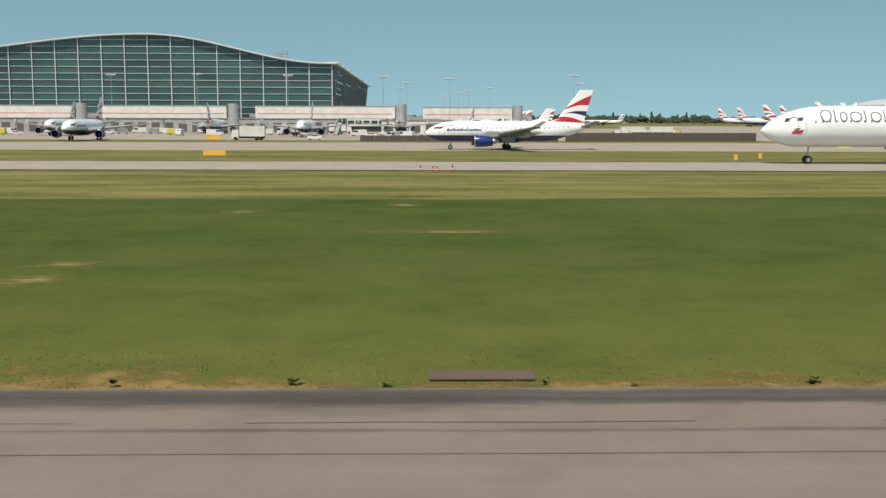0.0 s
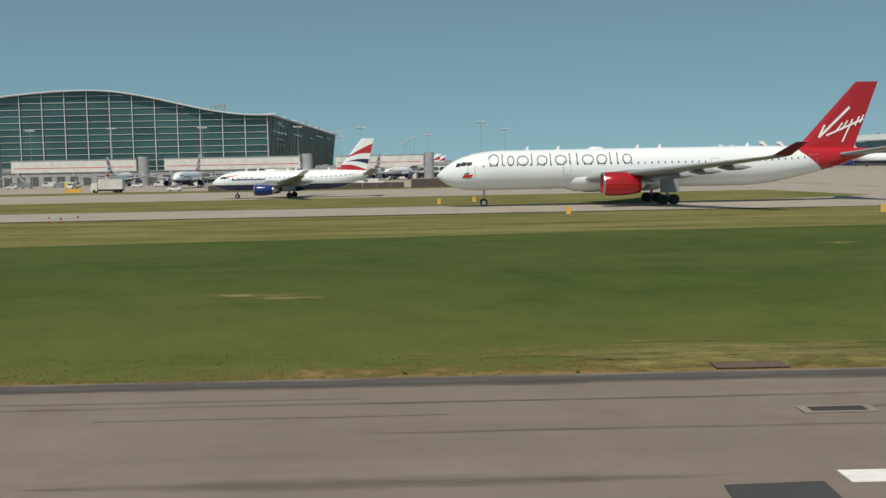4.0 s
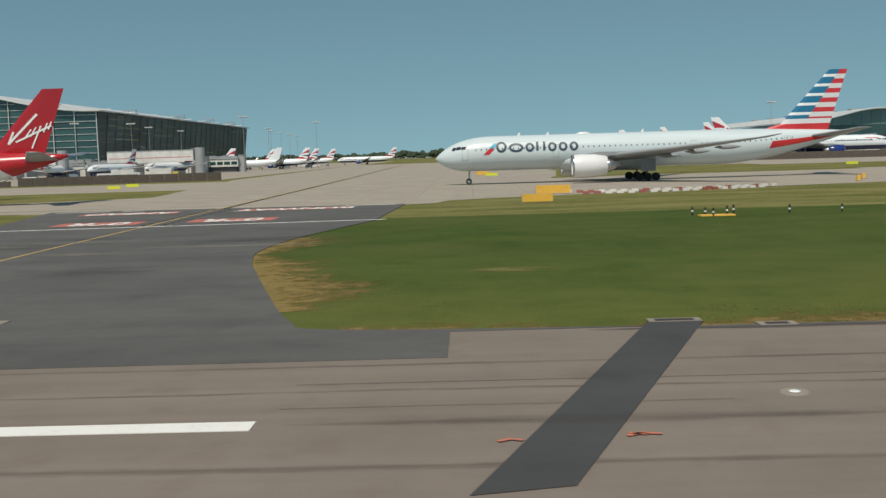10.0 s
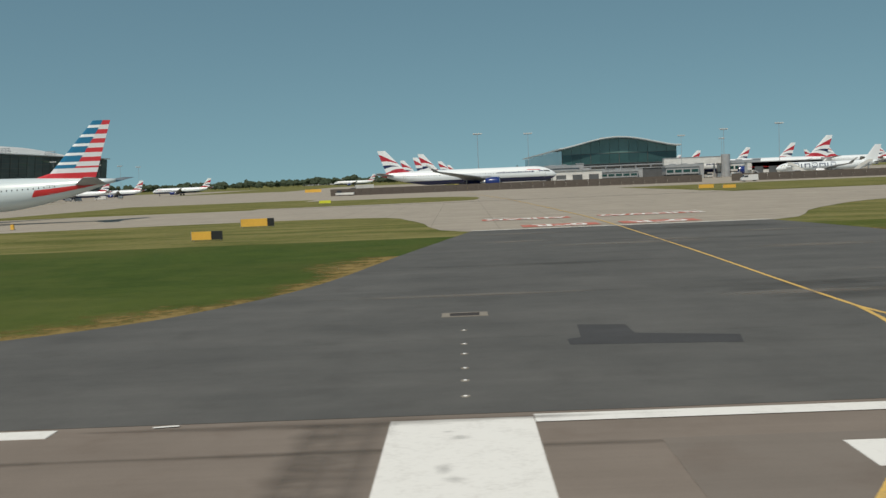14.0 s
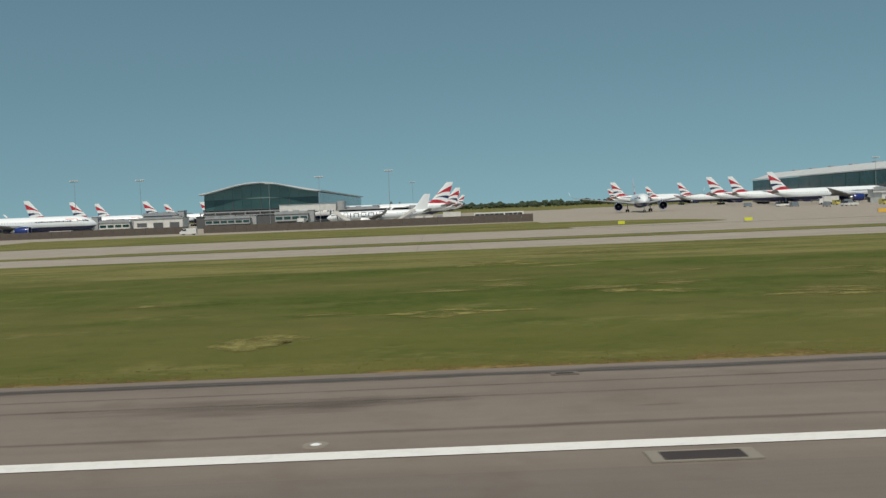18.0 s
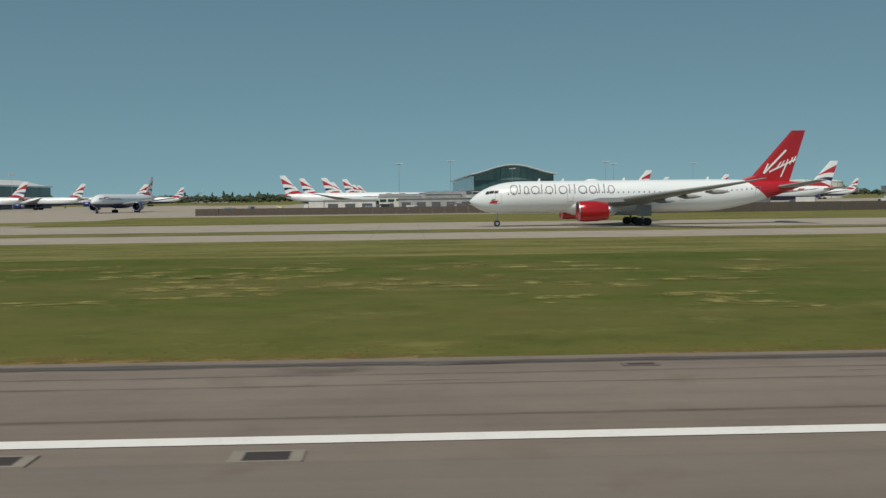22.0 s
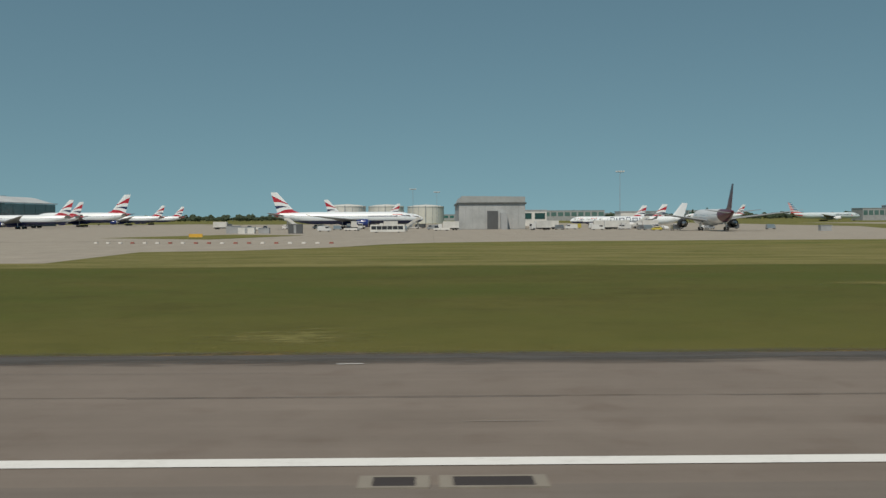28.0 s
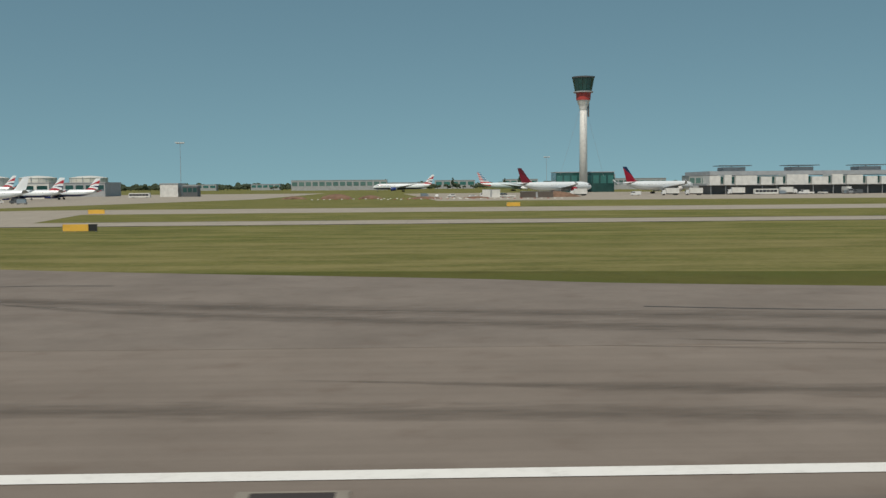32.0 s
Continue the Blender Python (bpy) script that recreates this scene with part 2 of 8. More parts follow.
def fin_mat(name, build):
    """A tail painted by a pattern in chord (u) and height (v)."""
    m, n, l, b = nodes_of(name)
    sx = n.new("ShaderNodeSeparateXYZ")
    l.new(n.new("ShaderNodeUVMap").outputs[0], sx.inputs[0])
    l.new(build(n, l, sx.outputs[0], sx.outputs[1]), b.inputs["Base Color"])
    b.inputs["Roughness"].default_value = 0.3
    b.inputs["Coat Weight"].default_value = 0.2
    return m


RED, BLUE, WHITE = (0.46, 0.026, 0.042), (0.018, 0.026, 0.09), (0.8, 0.83, 0.84)


def between(n, l, v, u, low, high):
    """1 where v lies between two straight lines over u, each given as (start, slope)."""
    line = lambda q: math_node(n, l, "ADD", math_node(n, l, "MULTIPLY", u, q[1]), q[0])
    return math_node(n, l, "MULTIPLY", math_node(n, l, "GREATER_THAN", v, line(low)), math_node(n, l, "LESS_THAN", v, line(high)))


def ribbon(n, l, u, v):
    # a white fin with a red band that widens towards the trailing edge, a navy wedge below it and a red band along the root
    bow = math_node(n, l, "MULTIPLY", math_node(n, l, "SINE", math_node(n, l, "MULTIPLY", u, 3.6)), 0.045)
    w = math_node(n, l, "SUBTRACT", v, bow)
    c = mix_rgb(n, l, between(n, l, w, u, (0.42, 0.14), (0.47, 0.40)), WHITE, RED)
    c = mix_rgb(n, l, between(n, l, w, u, (0.275, -0.04), (0.262, 0.12)), c, BLUE)
    return mix_rgb(n, l, between(n, l, w, u, (0.03, -0.22), (0.2, -0.14)), c, RED)


def stripes(n, l, u, v):
    k = math_node(n, l, "FRACT", math_node(n, l, "MULTIPLY", v, 6.5))
    fore = ramp(n, l, k, [(0.0, (0.02, 0.16, 0.3)), (0.7, WHITE)], "CONSTANT")
    aft = ramp(n, l, k, [(0.0, (0.58, 0.036, 0.045)), (0.5, (0.7, 0.7, 0.72))], "CONSTANT")
    edge = math_node(n, l, "ADD", math_node(n, l, "MULTIPLY", v, 0.12), 0.45)
    c = mix_rgb(n, l, math_node(n, l, "GREATER_THAN", u, edge), fore, aft)
    low = ramp(n, l, v, [(0.0, (0.58, 0.036, 0.045)), (0.12, (0.7, 0.7, 0.72)), (0.22, (0.58, 0.036, 0.045))], "CONSTANT")
    return mix_rgb(n, l, math_node(n, l, "LESS_THAN", v, 0.2), c, low)


def two_tone(a, b_, at):
    return lambda n, l, u, v: mix_rgb(n, l, math_node(n, l, "GREATER_THAN", math_node(n, l, "ADD", v, math_node(n, l, "MULTIPLY", u, -0.5)), at), a, b_)


M = {
    "runway": pave_mat("runway_asphalt", (0.15, 0.124, 0.103), (0.23, 0.194, 0.165), streak=0.42),
    "asphalt": pave_mat("dark_asphalt", (0.07, 0.07, 0.068), (0.122, 0.12, 0.114), streak=0.3, tint=(0.055, 0.053, 0.05)),
    "concrete": pave_mat("taxiway_concrete", (0.255, 0.227, 0.19), (0.382, 0.341, 0.283), joint=7.5, streak=0.3, tint=(0.17, 0.145, 0.125)),
    "patch": pave_mat("fresh_asphalt_patch", (0.045, 0.045, 0.047), (0.07, 0.07, 0.072), streak=0.2, tint=(0.04, 0.04, 0.04)),
    "exit": pave_mat("exit_asphalt", (0.15, 0.126, 0.107), (0.22, 0.188, 0.162), streak=0.12),
    "collar_old": pave_mat("drain_collar_stained", (0.12, 0.105, 0.088), (0.19, 0.165, 0.14), streak=0.1),
    "mud": pave_mat("dried_mud", (0.095, 0.068, 0.053), (0.14, 0.1, 0.076), streak=0.1),
    "runway_core": pave_mat("runway_core_asphalt", (0.137, 0.117, 0.1), (0.205, 0.177, 0.153), streak=0.5),
    "seam": feathered(pave_mat("shoulder_seam", (0.07, 0.066, 0.062), (0.105, 0.099, 0.092), streak=0.3, tint=(0.08, 0.07, 0.06)), 0.0, 1.1, (0.2, 1.2, 1), 0.45),
    "smear": feathered(pave_mat("rubber_smear", (0.08, 0.068, 0.058), (0.115, 0.097, 0.083), streak=0.4, tint=(0.07, 0.06, 0.052)), 0.0, 0.33, (0.3, 1.6, 1), 0.6),
    "stain": feathered(pave_mat("tar_stain", (0.035, 0.034, 0.033), (0.055, 0.053, 0.05), streak=0.3, tint=(0.03, 0.03, 0.03)), 0.0, 0.24, (0.25, 0.9, 1), 0.6),
    "scuff": feathered(pave_mat("pale_scuff", (0.24, 0.215, 0.185), (0.3, 0.27, 0.235), streak=0.3), 0.0, 0.55, (0.6, 2.5, 1), 0.35),
    "pit": plain("drain_grate_iron", (0.052, 0.042, 0.039), 0.8, 0.2),
    "collar": pave_mat("drain_collar_concrete", (0.19, 0.172, 0.145), (0.29, 0.262, 0.22), streak=0.1),
    "grass_long": grass_mat("long_green_grass", (0.046, 0.077, 0.014), (0.078, 0.11, 0.023), (0.2, 0.18, 0.06), 0.7, 0.2, (0.135, 0.147, 0.037), (32.0, 64.0), olive=(0.09, 0.105, 0.028)),
    "grass_streaked": grass_mat("streaked_dry_grass", (0.066, 0.09, 0.016), (0.11, 0.13, 0.028), (0.3, 0.26, 0.11), 0.65, 0.2, (0.15, 0.14, 0.04), (33.0, 62.0), 0.1, (0.15, 0.135, 0.046)),
    "grass_olive": grass_mat("olive_dry_grass", (0.088, 0.09, 0.024), (0.134, 0.124, 0.038), (0.22, 0.185, 0.07), 0.7, 0.2, (0.14, 0.13, 0.038), (40.0, 75.0), olive=(0.078, 0.1, 0.022)),
    "grass_mown": grass_mat("mown_grass", (0.09, 0.102, 0.025), (0.156, 0.16, 0.049), (0.3, 0.255, 0.11), 0.53, 0.13),
    "grass_pale": grass_mat("pale_mown_grass", (0.115, 0.118, 0.034), (0.17, 0.165, 0.058), (0.29, 0.245, 0.11), 0.53, 0.12),
    "grass_verge": grass_mat("dry_verge_grass", (0.11, 0.105, 0.03), (0.19, 0.165, 0.05), (0.3, 0.235, 0.1), 0.5),
    "verge_fade": feathered(grass_mat("dry_verge_grass_thin", (0.19, 0.14, 0.045), (0.25, 0.18, 0.062), (0.3, 0.22, 0.09), 0.5), 0.0, 1.5, (0.9, 0.9, 1), 0.6),
    "straw_fade": feathered(grass_mat("straw_patch_thin", (0.165, 0.158, 0.05), (0.235, 0.22, 0.08), (0.3, 0.272, 0.11), 0.5), 0.0, 1.05, (0.5, 1.3, 1), 0.7),
    "straw_bold": feathered(grass_mat("straw_patch_bare", (0.19, 0.18, 0.055), (0.27, 0.248, 0.084), (0.34, 0.308, 0.118), 0.5), 0.0, 1.2, (0.5, 0.42, 1), 0.85),
    "white_paint": paint_mat("white_marking", (0.74, 0.73, 0.7), (0.42, 0.4, 0.37), 0.35),
    "yellow_paint": paint_mat("yellow_marking", (0.62, 0.4, 0.1), amount=0.5),
    "red_paint": paint_mat("red_marking", (0.46, 0.13, 0.09), (0.3, 0.23, 0.19), 0.8),
    "red_spray": paint_mat("red_spray_paint", (0.5, 0.15, 0.09), amount=0.9),
    "green_paint": paint_mat("green_spray_paint", (0.25, 0.7, 0.1), amount=0.6),
    "hull": hull_mat("white_hull", (0.8, 0.84, 0.86)),
    "hull_silver": hull_mat("silver_hull", (0.6, 0.68, 0.705), rough=0.34),
    "hull_red_330": hull_mat("white_hull_red_tail", (0.8, 0.84, 0.86), tail=((0.42, 0.012, 0.02), 50.6, 7.9, 1.3)),
    "hull_red_787": hull_mat("white_hull_red_end", (0.8, 0.84, 0.86), tail=((0.42, 0.012, 0.02), 50.2, 8.2, 1.3)),
    "hull_maroon": hull_mat("white_hull_maroon_end", (0.8, 0.8, 0.8), tail=((0.1, 0.012, 0.025), 46.0, 8.2, 0.8)),
    "fin_ribbon": fin_mat("ribbon_tail", ribbon),
    "fin_stripes": fin_mat("striped_tail", stripes),
    "fin_red": fin_mat("red_tail", lambda n, l, u, v: ramp(n, l, v, [(0.0, (0.42, 0.012, 0.02)), (1.0, (0.34, 0.01, 0.016))])),
    "fin_dark": fin_mat("dark_tail", two_tone((0.09, 0.012, 0.02), (0.045, 0.012, 0.025), 0.4)),
    "fin_maroon": fin_mat("maroon_tail", two_tone((0.2, 0.012, 0.025), (0.13, 0.012, 0.02), 0.3)),
    "fin_blue": fin_mat("blue_tail", two_tone((0.35, 0.01, 0.03), (0.012, 0.03, 0.09), 0.45)),
    "fin_white": fin_mat("white_tail", lambda n, l, u, v: ramp(n, l, v, [(0.0, WHITE), (1.0, (0.75, 0.77, 0.8))])),
    "wing": plain("wing_grey_paint", (0.3, 0.315, 0.325), 0.42, 0.0, 0.12, 0.6),
    "red_gloss": plain("red_gloss_paint", (0.5, 0.012, 0.018), 0.22, 0.35, 0.1, 0.6, coat=0.5),
    "blue_gloss": plain("blue_gloss_paint", (0.012, 0.03, 0.17), 0.25, 0.0, 0.1, 0.6, coat=0.4),
    "white_gloss": plain("white_gloss_paint", (0.78, 0.78, 0.78), 0.28, 0.0, 0.06, 0.6, coat=0.3),
    "metal": plain("bare_metal", (0.5, 0.5, 0.51), 0.3, 0.9, 0.1),
    "steel": plain("galvanised_steel", (0.42, 0.43, 0.44), 0.5, 0.5, 0.15),
    "dark": plain("dark_void", (0.018, 0.018, 0.02), 0.7),
    "rubber": plain("tyre_rubber", (0.022, 0.022, 0.022), 0.85),
    "cabin": plain("cabin_window_glass", (0.04, 0.042, 0.05), 0.12),
    "lettering": plain("grey_lettering", (0.13, 0.135, 0.15), 0.4),
    "slate": plain("slate_blue_lettering", (0.045, 0.07, 0.1), 0.4),
    "navy": plain("navy_lettering", (0.015, 0.03, 0.1), 0.4),
    "white_logo": plain("white_logo_paint", (0.82, 0.82, 0.82), 0.4, vary=0.04),
    "red_logo": plain("red_logo_paint", (0.55, 0.03, 0.03), 0.4),
    "cyan_logo": plain("cyan_logo_paint", (0.03, 0.35, 0.5), 0.4),
    "glass": plain("tinted_facade_glass", (0.024, 0.08, 0.075), 0.14, 0.0, 0.35, 0.06),
    "glass_high": plain("clear_facade_glass", (0.05, 0.17, 0.155), 0.1, 0.0, 0.25, 0.05),
    # pale tone holds painted reflections: satellite upper panes, streaks on the east wall
    "glass_pale": pane_mat("pale_upper_glass", (0.07, 0.135, 0.125), (0.13, 0.22, 0.2)),
    "glass_pane": pane_mat("terminal_glass", (0.023, 0.053, 0.056), (0.042, 0.106, 0.104)),
    "glass_east": pane_mat("east_glass", (0.03, 0.05, 0.054), (0.085, 0.125, 0.128), 0.4, 0.15),
    "roof_light": plain("roof_sheet_white", (0.62, 0.63, 0.62), 0.5, 0.1, 0.12, 0.2),
    "mullion": plain("facade_steel_white", (0.6, 0.63, 0.62), 0.45),
    "roof": plain("roof_sheet_pale", (0.4, 0.41, 0.4), 0.5, 0.2, 0.12, 0.2),
    # grey of the imitated reflection streaks on the east wall
    "streak_grey": plain("reflection_streak_grey", (0.2, 0.2, 0.19), 0.7),
    "louvre": plain("louvre_grey", (0.1, 0.105, 0.1), 0.55, 0.2),
    "wall_white": plain("white_cladding", (0.68, 0.67, 0.64), 0.6, vary=0.15),
    "wall_grey": plain("grey_cladding", (0.36, 0.37, 0.38), 0.6, vary=0.15),
    "wall_dark": plain("dark_cladding", (0.1, 0.105, 0.11), 0.6),
    "fence": plain("blast_wall_brown", (0.115, 0.095, 0.08), 0.8, vary=0.3, scale=0.4),
    "sign_yellow": plain("sign_yellow_panel", (0.82, 0.47, 0.07), 0.5, vary=0.15),
    "sign_black": plain("sign_black_panel", (0.02, 0.02, 0.02), 0.5),
    "sign_lime": plain("sign_lime_panel", (0.7, 0.72, 0.05), 0.5),
    "barrier": by_object("barrier_red_white", [(0.0, (0.26, 0.055, 0.035)), (0.4, (0.62, 0.6, 0.56))]),
    "vehicle": by_object("vehicle_paint", [(0.0, (0.75, 0.75, 0.74)), (0.5, (0.7, 0.7, 0.7)), (0.72, (0.08, 0.09, 0.1)), (0.82, (0.6, 0.5, 0.08)), (0.92, (0.3, 0.32, 0.34))], 0.35),
    "tower_red": plain("red_brown_cladding", (0.42, 0.055, 0.045), 0.5),
    "shed_sheet": plain("pale_shed_cladding", (0.47, 0.48, 0.48), 0.55, 0.1, 0.2, 0.5),
    "tank": plain("pale_tank_steel", (0.7, 0.69, 0.64), 0.55, 0.1, 0.12, 0.1),
    # leaf greens are lifted and greyed to stand in for distance haze
    "leaf": grass_mat("tree_leaves", (0.045, 0.062, 0.04), (0.075, 0.095, 0.06), (0.085, 0.1, 0.065), 0.7, 0.2),
    "bark": plain("tree_bark", (0.08, 0.06, 0.045), 0.9),
    "soil": plain("heaped_soil", (0.2, 0.12, 0.08), 0.95, vary=0.3),
}


# ---- mesh helpers ----
def part(name, bm, material, parent=None, label="", smooth=False):
    me = bpy.data.meshes.new(name)
    bm.to_mesh(me)
    bm.free()
    return piece(name, me, material, parent, label, smooth)


def piece(name, me, material, parent=None, label="", smooth=False):
    if not me.materials:
        me.materials.append(material)
    if smooth:
        me.shade_smooth()
    ob = new(name, me)
    ob.parent = parent
    if label:
        tagged(ob, label)
    return ob


def empty(name, label, category, group="", at=(0, 0, 0), rz=0.0):
    ob = new(name)
    ob.empty_display_size = 0.2
    ob.matrix_basis = pose(*at, 0, 0, rz)
    return tagged(ob, label, category, group)


def box(bm, x0, x1, y0, y1, z0, z1, rot=None):
    v = [bm.verts.new((x, y, z)) for z in (z0, z1) for x, y in ((x0, y0), (x1, y0), (x1, y1), (x0, y1))]
    for f in ((3, 2, 1, 0), (4, 5, 6, 7), (0, 1, 5, 4), (1, 2, 6, 5), (2, 3, 7, 6), (3, 0, 4, 7)):
        bm.faces.new([v[i] for i in f])
    return bm


def loft(bm, rings, cap=True, closed=True):
    """Skin a list of rings of equally many points."""
    vs = [[bm.verts.new(p) for p in r] for r in rings]
    k = len(vs[0])
    for a, b in zip(vs, vs[1:]):
        for i in range(k if closed else k - 1):
            j = (i + 1) % k
            bm.faces.new((a[i], a[j], b[j], b[i]))
    if cap and closed:
        bm.faces.new(vs[0][::-1])
        bm.faces.new(vs[-1])
    return bm


def tube(bm, a, b, r, r2=None, seg=8):
    a, b = Vector(a), Vector(b)
    q = (b - a).to_track_quat("Z", "Y").to_matrix()
    r2 = r if r2 is None else r2
    ring = lambda c, rr: [c + q @ Vector((rr * math.cos(t), rr * math.sin(t), 0)) for t in (2 * math.pi * i / seg for i in range(seg))]
    return loft(bm, [ring(a, r), ring(b, r2)])


def new_bm():
    return bmesh.new()


def slab(name, pts, z, material, label="", depth=0.05, kind="structure", parent=None):
    """A flat sheet with edges, from a plan outline."""
    bm = new_bm()
    top = [bm.verts.new((x, y, z)) for x, y in pts]
    low = [bm.verts.new((x, y, z - depth)) for x, y in pts]
    bm.faces.new(top)
    for i in range(len(pts)):
        j = (i + 1) % len(pts)
        bm.faces.new((top[i], low[i], low[j], top[j]))
    bmesh.ops.recalc_face_normals(bm, faces=bm.faces)
    bmesh.ops.triangulate(bm, faces=[f for f in bm.faces if len(f.verts) > 4])
    ob = part(name, bm, material, parent)
    if parent is None:
        tagged(ob, label, kind=kind)
    return ob


def smooth_line(pts, n=6):
    """Catmull-Rom through plan points."""
    out = []
    p = [pts[0], *pts, pts[-1]]
    for i in range(1, len(p) - 2):
        for k in range(n):
            t = k / n
            out.append(tuple(0.5 * ((2 * b) + (c - a) * t + (2 * a - 5 * b + 4 * c - d) * t * t + (3 * b - a - 3 * c + d) * t ** 3)
                             for a, b, c, d in zip(p[i - 1], p[i], p[i + 1], p[i + 2])))
    out.append(tuple(pts[-1]))
    return out


def ribbon_line(bm, pts, w, z):
    """A painted line of width w along plan points."""
    rows = []
    for i, p in enumerate(pts):
        a, b = Vector(pts[max(i - 1, 0)]), Vector(pts[min(i + 1, len(pts) - 1)])
        d = (b - a).normalized()
        s = Vector((-d.y, d.x)) * w / 2
        rows.append((bm.verts.new((p[0] + s.x, p[1] + s.y, z)), bm.verts.new((p[0] - s.x, p[1] - s.y, z))))
    for a, b in zip(rows, rows[1:]):
        bm.faces.new((a[0], a[1], b[1], b[0]))
    return bm


# ---- ground: one grass sheet to the horizon, with pavements laid on it ----


def bands(name, label, y0, y1, material, x0=-900.0, x1=2700.0, z=0.012):
    return slab(name, [(x0, y0), (x1, y0), (x1, y1), (x0, y1)], z, material, label)


slab("ground", [(-4500, -900), (4800, -900), (4800, 4700), (-4500, 4700)], 0.0, M["grass_mown"], "flat airfield ground of short pale grass", 1.0)
slab("grass_field_1", [(-900, 30), (312, 30), (312, 95.5), (90, 95.5), (50, 92.5), (30, 90), (0, 87), (-900, 84)], 0.012, M["grass_long"], "tall dark green grass strip beside the runway")
bands("grass_field_2", "streaky half-dry grass strip beside the runway", 30, 96.5, M["grass_streaked"], 312, 1000)
bands("grass_field_3", "olive dry grass strip beside the runway", 38, 117, M["grass_olive"], 1000, 2700)
slab("grass_field_5", [(1318, 117), (1325, 105), (1345, 92), (1376, 76), (1404, 78), (1441, 74), (1560, 70), (2700, 70), (2700, 117)], 0.018, M["grass_pale"], "paler mown grass inside the bend of the exit")
bands("grass_field_4", "paler mown grass beyond the olive strip", 117, 194.5, M["grass_pale"], 960, 1290)
bands("grass_track", "pale worn track across the mown grass", 194.5, 197, M["grass_verge"], 1090, 1262)


def feather_strip(bm, line, w0, w1, z):
    """A strip along a plan line from w0 to w1 beside it (numbers or functions of the length run), its v from 0 to 1 across."""
    uv = bm.loops.layers.uv.get("UVMap") or bm.loops.layers.uv.new("UVMap")
    run, rows = 0.0, []
    for i, p in enumerate(line):
        a, b = Vector(line[max(i - 1, 0)]), Vector(line[min(i + 1, len(line) - 1)])
        run += (Vector(p) - a).length
        d = (b - a).normalized()
        s = Vector((-d.y, d.x))
        e = [f(run) if callable(f) else f for f in (w0, w1)]
        rows.append([bm.verts.new((p[0] + s.x * k, p[1] + s.y * k, z)) for k in e])
    for p, q in zip(rows, rows[1:]):
        f = bm.faces.new((p[0], q[0], q[1], p[1]))
        if f.calc_center_median().z and f.normal.z < 0:
            f.normal_flip()
        for lp in f.loops:
            lp[uv].uv = (0.5, 0.0 if lp.vert in (p[0], q[0]) else 1.0)
    return bm


def ragged(name, line, width, z=0.022, seed=1):
    """A dry verge along one side of a plan line, thinning out into the field."""
    wide = lambda r: width * (1.5 + 0.6 * math.sin(r * 0.21 + seed) + 0.4 * math.sin(r * 0.53 + 2 * seed) + 0.25 * math.sin(r * 1.7 + seed))
    bm = feather_strip(new_bm(), line, -0.6, wide, z)
    return tagged(part(name, bm, M["verge_fade"]), "dry yellowed grass verge along the pavement edge", kind="structure")


def steps_of(x0, x1, y, step=1.6):
    n = int((x1 - x0) / step)
    return [(x0 + (x1 - x0) * i / n, y) for i in range(n + 1)]


ragged("grass_verge_1", steps_of(-200, 20, 32.6), 1.4, seed=1)
ragged("grass_verge_2", steps_of(20, 106, 32.65), 1.3, seed=2)
ragged("grass_verge_3", steps_of(160, 264, 34.6), 1.4, seed=3)
ragged("grass_verge_4", steps_of(346, 752, 34.6), 0.9, seed=4)
ragged("grass_verge_5", steps_of(1000, 1385, 41.2), 0.7, seed=5)

# runway 50 m wide with paved shoulders; wider where aircraft line up
slab("runway", [(-900, -46), (2700, -46), (2700, 41.2), (1015, 41.2), (985, 34.6), (172, 34.6), (118, 34.0), (111, 33.3), (104, 32.72), (-900, 32.6)], 0.045, M["runway"], "wide grey-brown asphalt runway with dark wear streaks")
slab("runway_core", [(300, -30), (2700, -30), (2700, 20.85), (300, 20.85)], 0.052, M["runway_core"], "slightly darker asphalt along the middle of the runway", 0.03)
L1 = smooth_line([(100, 32.5), (108, 32.95), (112.4, 33.7), (113.6, 35.2), (115, 39.7), (116.7, 46), (118.6, 54), (120.3, 64), (120.6, 74), (119.6, 83), (120.7, 90.5)])
R1 = smooth_line([(156, 92), (152.2, 75), (151.4, 65), (152.4, 58), (153.8, 52.5), (155.8, 45), (158, 37.6), (160, 35.4), (170, 34.7)])
J1 = L1 + [(114, 124), (157, 121)] + R1
slab("pavement_1", J1, 0.06, M["asphalt"], "dark grey asphalt taxiway entry between grass corners")
L2 = smooth_line([(260, 34.7), (274.5, 36.8), (281, 40.8), (284.8, 46.3), (288.2, 55.5), (291.5, 74), (297, 103)])
R2 = smooth_line([(327, 103), (329.5, 85), (331, 60), (336, 46), (347, 38), (368, 34.7)])
J2 = L2 + R2
slab("pavement_2", J2, 0.06, M["asphalt"], "dark grey asphalt taxiway entry between grass corners")
L3 = smooth_line([(746, 34.7), (755.7, 41), (763, 42.5), (772, 52), (789, 73), (803, 92.5), (812, 118)])
R3 = smooth_line([(985, 116), (946, 103), (928, 96), (916, 85), (909.5, 77), (908.2, 66), (909, 57), (914, 49), (925, 41.5), (945, 37), (990, 34.7)])
J3 = L3 + [(840, 137), (906, 140), (960, 140)] + R3
slab("pavement_3", J3, 0.06, M["asphalt"], "broad dark grey asphalt runway exit")
J4 = smooth_line([(1560, 40.5), (1391, 41), (1383, 45), (1375, 55), (1364, 64), (1345, 74.6), (1329, 85), (1308, 103), (1295, 124), (1285, 165), (1262, 182)]) + [(1262, 200), (1326, 200)] + smooth_line([(1326, 170), (1329, 145), (1332, 127), (1345, 102), (1376, 83.5), (1414, 70.8), (1441, 62.6), (1560, 41.4)])
